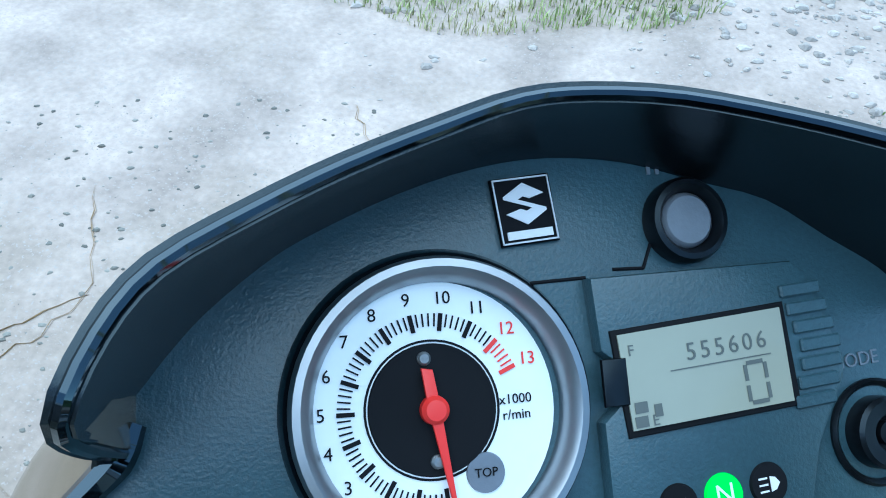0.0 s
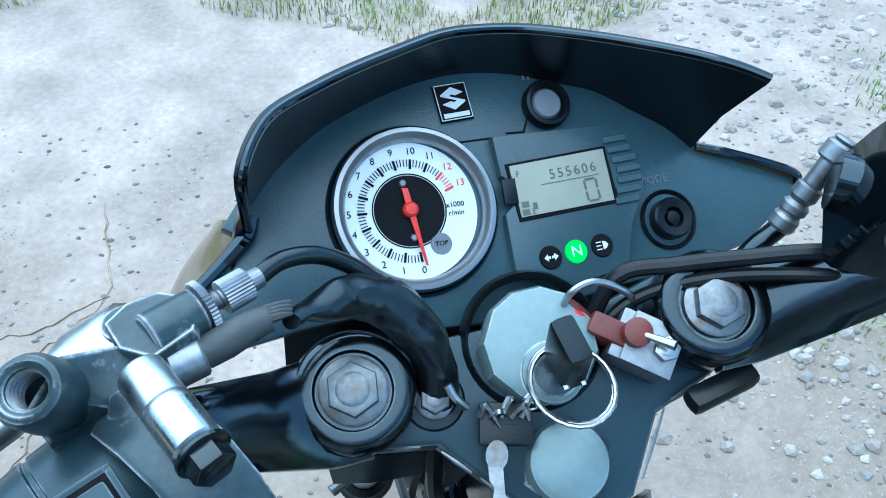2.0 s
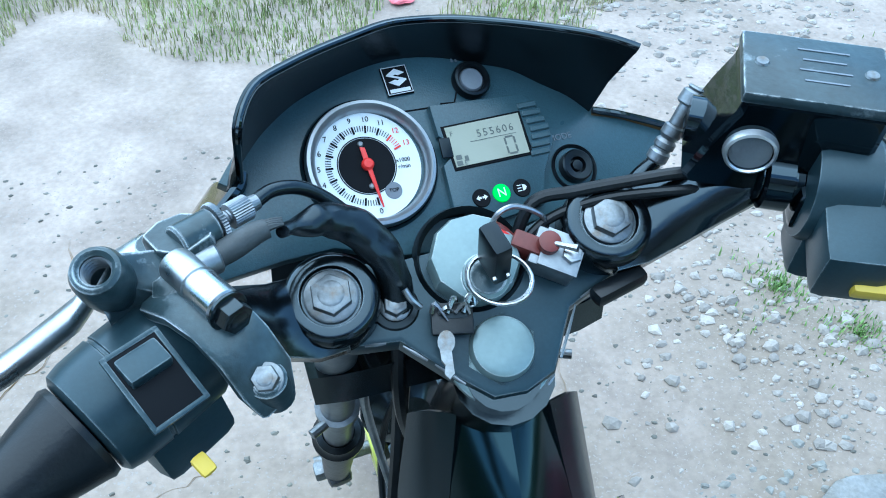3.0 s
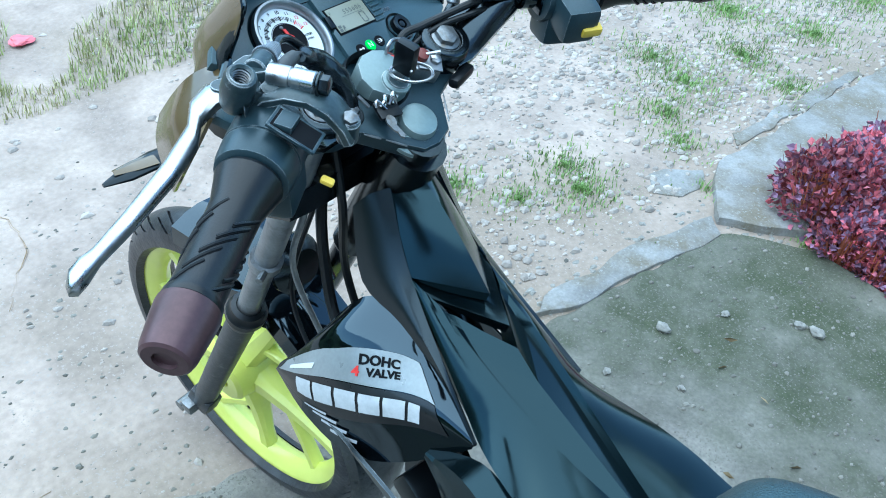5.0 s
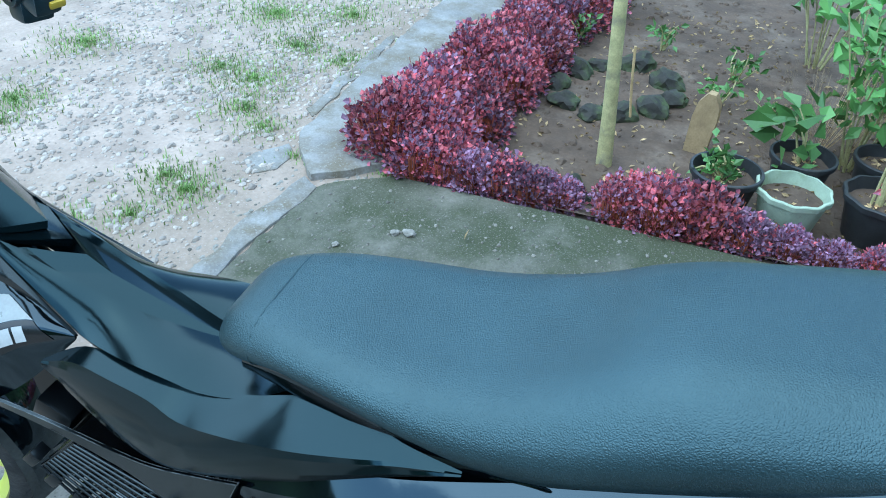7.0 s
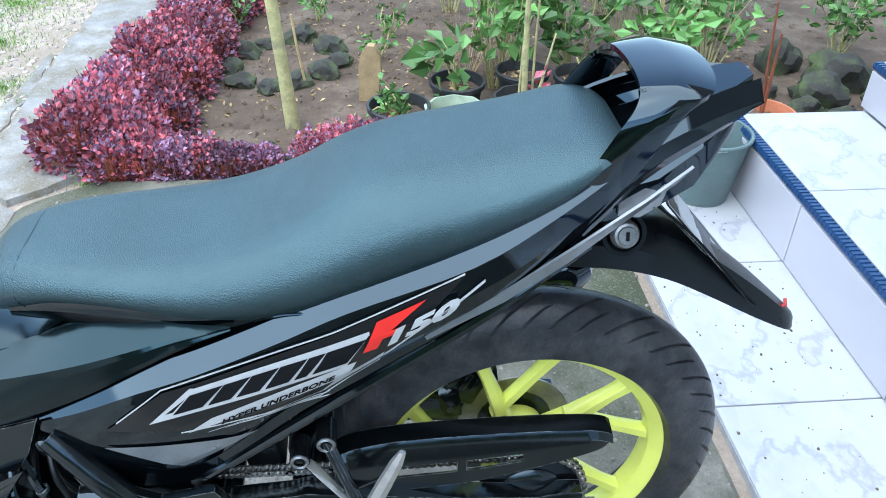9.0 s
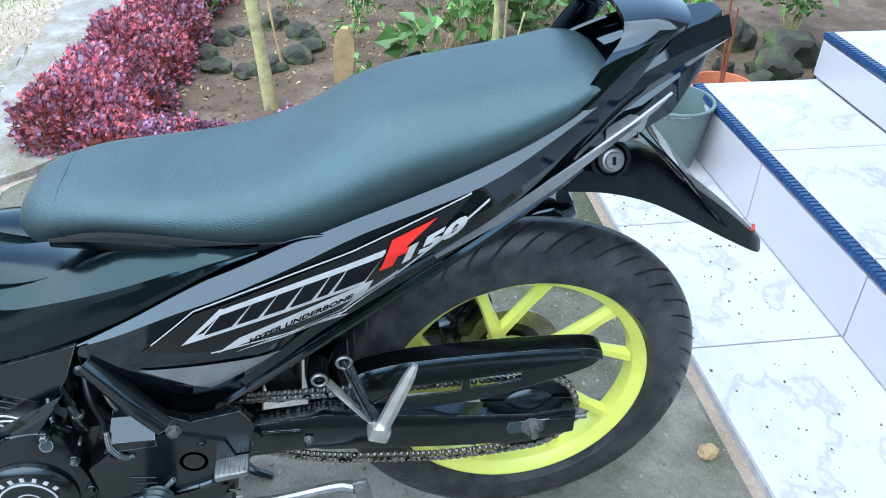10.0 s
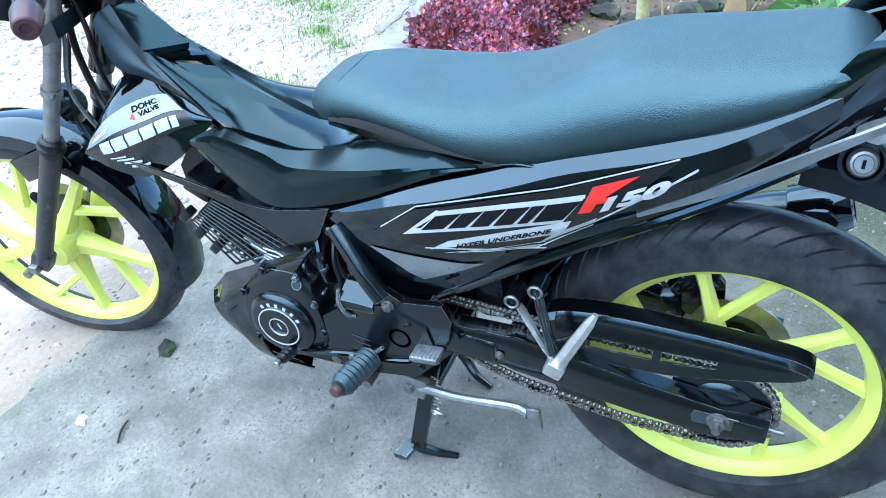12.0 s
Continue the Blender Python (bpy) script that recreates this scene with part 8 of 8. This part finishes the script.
# dry stalks
for k in range(3):
    b = thing("dry_plant", "clump of dry grey stalks", "dry plant", "dry stalks", at=(2.0 + .1 * k, -.05 - .12 * k, ground_height(2.0, -.05)))
    rn = random.Random(900 + k)
    cloud("stalk_mass", lambda r2: (lambda a, q, h: ([(.02 * math.cos(a) - .0015, .02 * math.sin(a), 0), (.02 * math.cos(a) + .0015, .02 * math.sin(a), 0), (q * math.cos(a) + .0015, q * math.sin(a), h), (q * math.cos(a) - .0015, q * math.sin(a), h)], [(0, 1, 2, 3)]))(r2.uniform(0, 6.28), r2.uniform(.05, .18), r2.uniform(.15, .38)), 70, 910 + k, LITTER, b, "dry stalks")
for k, (x, y) in enumerate(((2.35, .15), (2.6, .1), (2.2, -.02), (2.8, .4), (2.7, .75))):
    b = thing("weed", "small green weed in bare earth", "weed", "garden weeds", at=(x, y, ground_height(x, y)))
    leafy(b, 5, .035, 40, 500 + k, .07, .12, GREEN, 0.0)


# gravel, grass and litter
def scatter_stone(rnd, x, y, s, lift=0.0):
    z = ground_height(x, y) + lift
    k = [1 + rnd.uniform(-.35, .35) for _ in range(7)]
    a0 = rnd.uniform(0, 6.28)
    ring = [(x + s * k[i] * math.cos(a0 + 1.047 * i), y + s * .8 * k[i] * math.sin(a0 + 1.047 * i), z + s * .12 * k[i]) for i in range(6)]
    low = [(p[0] * 1.0, p[1] * 1.0, z - s * .3) for p in ring]
    cap = [(x + (p[0] - x) * .55, y + (p[1] - y) * .55, z + s * .5 * k[6]) for p in ring[::2]]
    vs = ring + low + cap
    fs = [(i, (i + 1) % 6, 6 + (i + 1) % 6, 6 + i) for i in range(6)]
    fs = [f[::-1] for f in fs]
    fs += [(12, 13, 14)]
    for i in range(3):
        fs += [(2 * i, (2 * i + 1) % 6, 12 + i), ((2 * i + 1) % 6, (2 * i + 2) % 6, 12 + (i + 1) % 3, 12 + i)]
    return vs, fs


def gravel_band(rnd):
    x, y = rnd.uniform(-.2, 3.6), rnd.uniform(1.32, 3.0)
    d = .50 + .6 * noise.noise((x * 1.6, y * 1.6, 9)) - .35 * abs(y - 1.75)
    d *= min(1, max(.05, (x - .35) / .5))
    if rnd.random() > d:
        return None
    return scatter_stone(rnd, x, y, .0035 + .013 * rnd.random() ** 2.5)


tagged(cloud("gravel", gravel_band, 34000, 21, PEBBLE), "pale loose gravel and pebbles", "gravel", kind="stuff")


def grit(rnd):
    x, y = rnd.uniform(-1.4, 1.3), rnd.uniform(-.45, 2.3)
    lift = .008 if y < apron_edge(min(x, 1.31)) - .02 else 0
    return scatter_stone(rnd, x, y, .0012 + .006 * rnd.random() ** 5, lift - .001)


tagged(cloud("grit", grit, 15000, 22, GRITTY), "fine grit scattered over the concrete", "grit", kind="stuff")


def broken(rnd):
    """Flat crumbs of broken cement along the edge of the apron."""
    x = rnd.uniform(.45, 1.35)
    y = apron_edge(x) + .02 + rnd.gauss(0, .055)
    return scatter_stone(rnd, x, y, .003 + .010 * rnd.random() ** 3, -.003)


tagged(cloud("rubble", broken, 620, 23, DUSTY), "flat crumbs of broken cement", "rubble", kind="stuff")


def blade(rnd, x, y, h):
    z = ground_height(x, y)
    a = rnd.uniform(0, 6.28)
    w, b = rnd.uniform(.001, .0022), rnd.uniform(.1, .8) * h
    c, s = math.cos(a), math.sin(a)
    px, py = -s * w, c * w
    return [(x - px, y - py, z - .004), (x + px, y + py, z - .004), (x + c * b * .4 + px * .8, y + s * b * .4 + py * .8, z + h * .6), (x + c * b * .4 - px * .8, y + s * b * .4 - py * .8, z + h * .6), (x + c * b, y + s * b, z + h)], [(0, 1, 2, 3), (3, 2, 4)]


def verge(rnd):
    x, y = rnd.uniform(-2.6, 2.6), 2.3 + 2.4 * rnd.random() ** 1.4
    edge = 2.74 - .18 * min(1, max(0, (x + .5) / .6)) + .08 * noise.noise((x * 2.2, 0, 4)) + (.25 if x > .9 else 0) + .16 * noise.noise((x * 3, y * 3, 1))
    if y < edge or noise.noise((x * 2.1, y * 2.1, 6)) < -.28:
        return None
    return blade(rnd, x, y, rnd.uniform(.014, .030) + .045 * rnd.random() * min(1, max(0, (y - edge) / .5)))


tagged(cloud("grass", verge, 88000, 31, GRASS), "unkempt green and straw coloured grass verge", "grass", kind="stuff")
PATCH = [(1.02, 1.47, .09), (1.06, 1.56, .08), (.86, 1.53, .06), (1.30, 1.29, .03), (1.52, 1.58, .10), (1.72, 1.66, .12), (2.05, 1.67, .13), (2.43, 1.62, .12), (1.76, 1.82, .10), (1.26, 2.26, .12), (1.73, 2.36, .12), (2.0, 1.46, .07), (1.42, 1.46, .06), (1.12, 2.2, .08), (.77, 1.66, .06),
         (2.3, 1.9, .18), (2.9, 1.7, .25), (2.8, 2.3, .3), (1.33, 1.02, .03)]


def tuft(rnd):
    x0, y0, r = rnd.choices(PATCH, [p[2] ** 1.6 for p in PATCH])[0]
    a, q = rnd.uniform(0, 6.28), r * abs(rnd.gauss(0, .95))
    return blade(rnd, x0 + q * math.cos(a), y0 + q * math.sin(a), rnd.uniform(.006, .022))


tagged(cloud("grass", tuft, 15000, 32, TURF), "thin tufts of grass growing through gravel", "grass", kind="stuff")


def fallen(rnd):
    x, y = rnd.uniform(1.4, 3.4), rnd.uniform(-1.6, .95)
    return leaf(rnd, (x, y, ground_height(x, y) + .010), .022, (rnd.uniform(-1, 1), rnd.uniform(-1, 1), -.1), .45, .1)


tagged(cloud("leaf_litter", fallen, 2600, 33, LITTER), "dry leaves and twigs on the garden earth", "leaf litter", kind="stuff")


def clod(rnd):
    x, y = rnd.uniform(1.42, 3.6), rnd.uniform(-1.8, .98)
    return scatter_stone(rnd, x, y, .004 + .020 * rnd.random() ** 3, .006)


tagged(cloud("clods", clod, 2600, 34, BED), "crumbly clods of brown earth", "earth", kind="stuff")


def few(rnd):
    x, y = rnd.uniform(.2, 1.3), rnd.uniform(-.4, 1.2)
    return leaf(rnd, (x, y, ground_height(x, y) + .013), .026, (rnd.uniform(-1, 1), rnd.uniform(-1, 1), 0), .4, .1)


tagged(cloud("leaf_litter", few, 16, 35, LITTER), "a few yellowed leaves on the concrete", "leaf litter", kind="stuff")


def crumb(rnd):
    x, y = rnd.uniform(-.2, 1.15), rnd.uniform(-.80, -.49)
    k = scatter_stone(rnd, x, y, .0012 + .003 * rnd.random() ** 2)
    z0 = ground_height(x, y)
    return [(a, b, c - z0 + Z1 + .0005) for a, b, c in k[0]], k[1]


tagged(cloud("dirt_crumbs", crumb, 170, 36, BED), "specks of dirt on the white tiles", "dirt", kind="stuff")
twig = link_mesh("twig", tube([(-.275, 1.022, ground_height(-.275, 1.022) + .011), (-.248, 1.036, ground_height(-.248, 1.036) + .013), (-.222, 1.042, ground_height(-.222, 1.042) + .011)], [.0022, .0026, .0014], 6, 3), BARKDARK)
tagged(twig, "short dark twig lying on the concrete", "twig")
stone_at("loose_stone", -.246, 1.143, .014, 91, PEBBLE, "small loose stone lying on the concrete", "loose stones", .4, 0.006 + ground_height(-.246, 1.143))
wr = link_mesh("wrapper", stone(.035, 9, .25, 3), WRAPPER, angle=20)
wr.location = (.21, 2.93, ground_height(.21, 2.93) + .012)
tagged(wr, "crumpled pink red plastic wrapper in the grass", "litter")

# hairline cracks in the trampled ground
def crack(pts, seed):
    rnd = random.Random(seed)
    line = curve_points([(x, y, 0) for x, y in pts], 9)
    bm = bmesh.new()
    rows = []
    for p in line:
        x, y, w = p.x + rnd.uniform(-.008, .008), p.y + rnd.uniform(-.008, .008), rnd.uniform(.0006, .0022)
        z = ground_height(x, y)
        rows.append([bm.verts.new((x - w, y, z + .0012)), bm.verts.new((x, y, z - .002)), bm.verts.new((x + w, y, z + .0012))])
    for a, b in zip(rows, rows[1:]):
        for i in range(2):
            bm.faces.new((a[i], a[i + 1], b[i + 1], b[i]))
    tagged(link_mesh("crack", bm, TAN), "hairline crack in the dry ground", "crack", kind="structure")


for k, pts in enumerate(([(-.75, 1.35), (-.62, 1.5), (-.66, 1.65), (-.55, 1.8), (-.6, 2.05)], [(-.62, 1.5), (-.45, 1.42), (-.3, 1.46)], [(-.95, 1.75), (-.7, 1.72), (-.55, 1.8)], [(-.2, 1.9), (-.1, 2.1), (-.15, 2.3)],
                         [(.12, 1.36), (.3, 1.5), (.32, 1.7)])):
    crack(pts, 60 + k)

# unseen foliage ring and house wall, added to close the place and shape reflections
bm = bmesh.new()
rows = []
N = 96
for j in range(6):
    row = []
    for i in range(N):
        a = 2 * math.pi * i / N
        away = (1 - math.cos(a - .55)) / 2
        r = 13 - 3.5 * away + 1.6 * noise.noise((math.cos(a) * 4, math.sin(a) * 4, j * .7)) + .35 * j
        row.append(bm.verts.new((r * math.cos(a), r * math.sin(a), -.2 + j * (.50 + .22 * away ** 1.2 + .2 * noise.noise((math.cos(a) * 5, math.sin(a) * 5, 3))))))
    rows.append(row)
for a, b in zip(rows, rows[1:]):
    for i in range(N):
        bm.faces.new((a[i], a[(i + 1) % N], b[(i + 1) % N], b[i]))
tagged(link_mesh("backdrop", bm, HEDGE), "unseen dark green foliage ring added to darken low reflections", "backdrop", kind="structure")
tagged(link_mesh("wall_house", box(7.0, .16, 3.0, Matrix.Translation((-2.2, -3.3, 1.45)), .01), WALLPAINT), "plain unseen cream house wall added behind the porch", "wall", kind="structure")
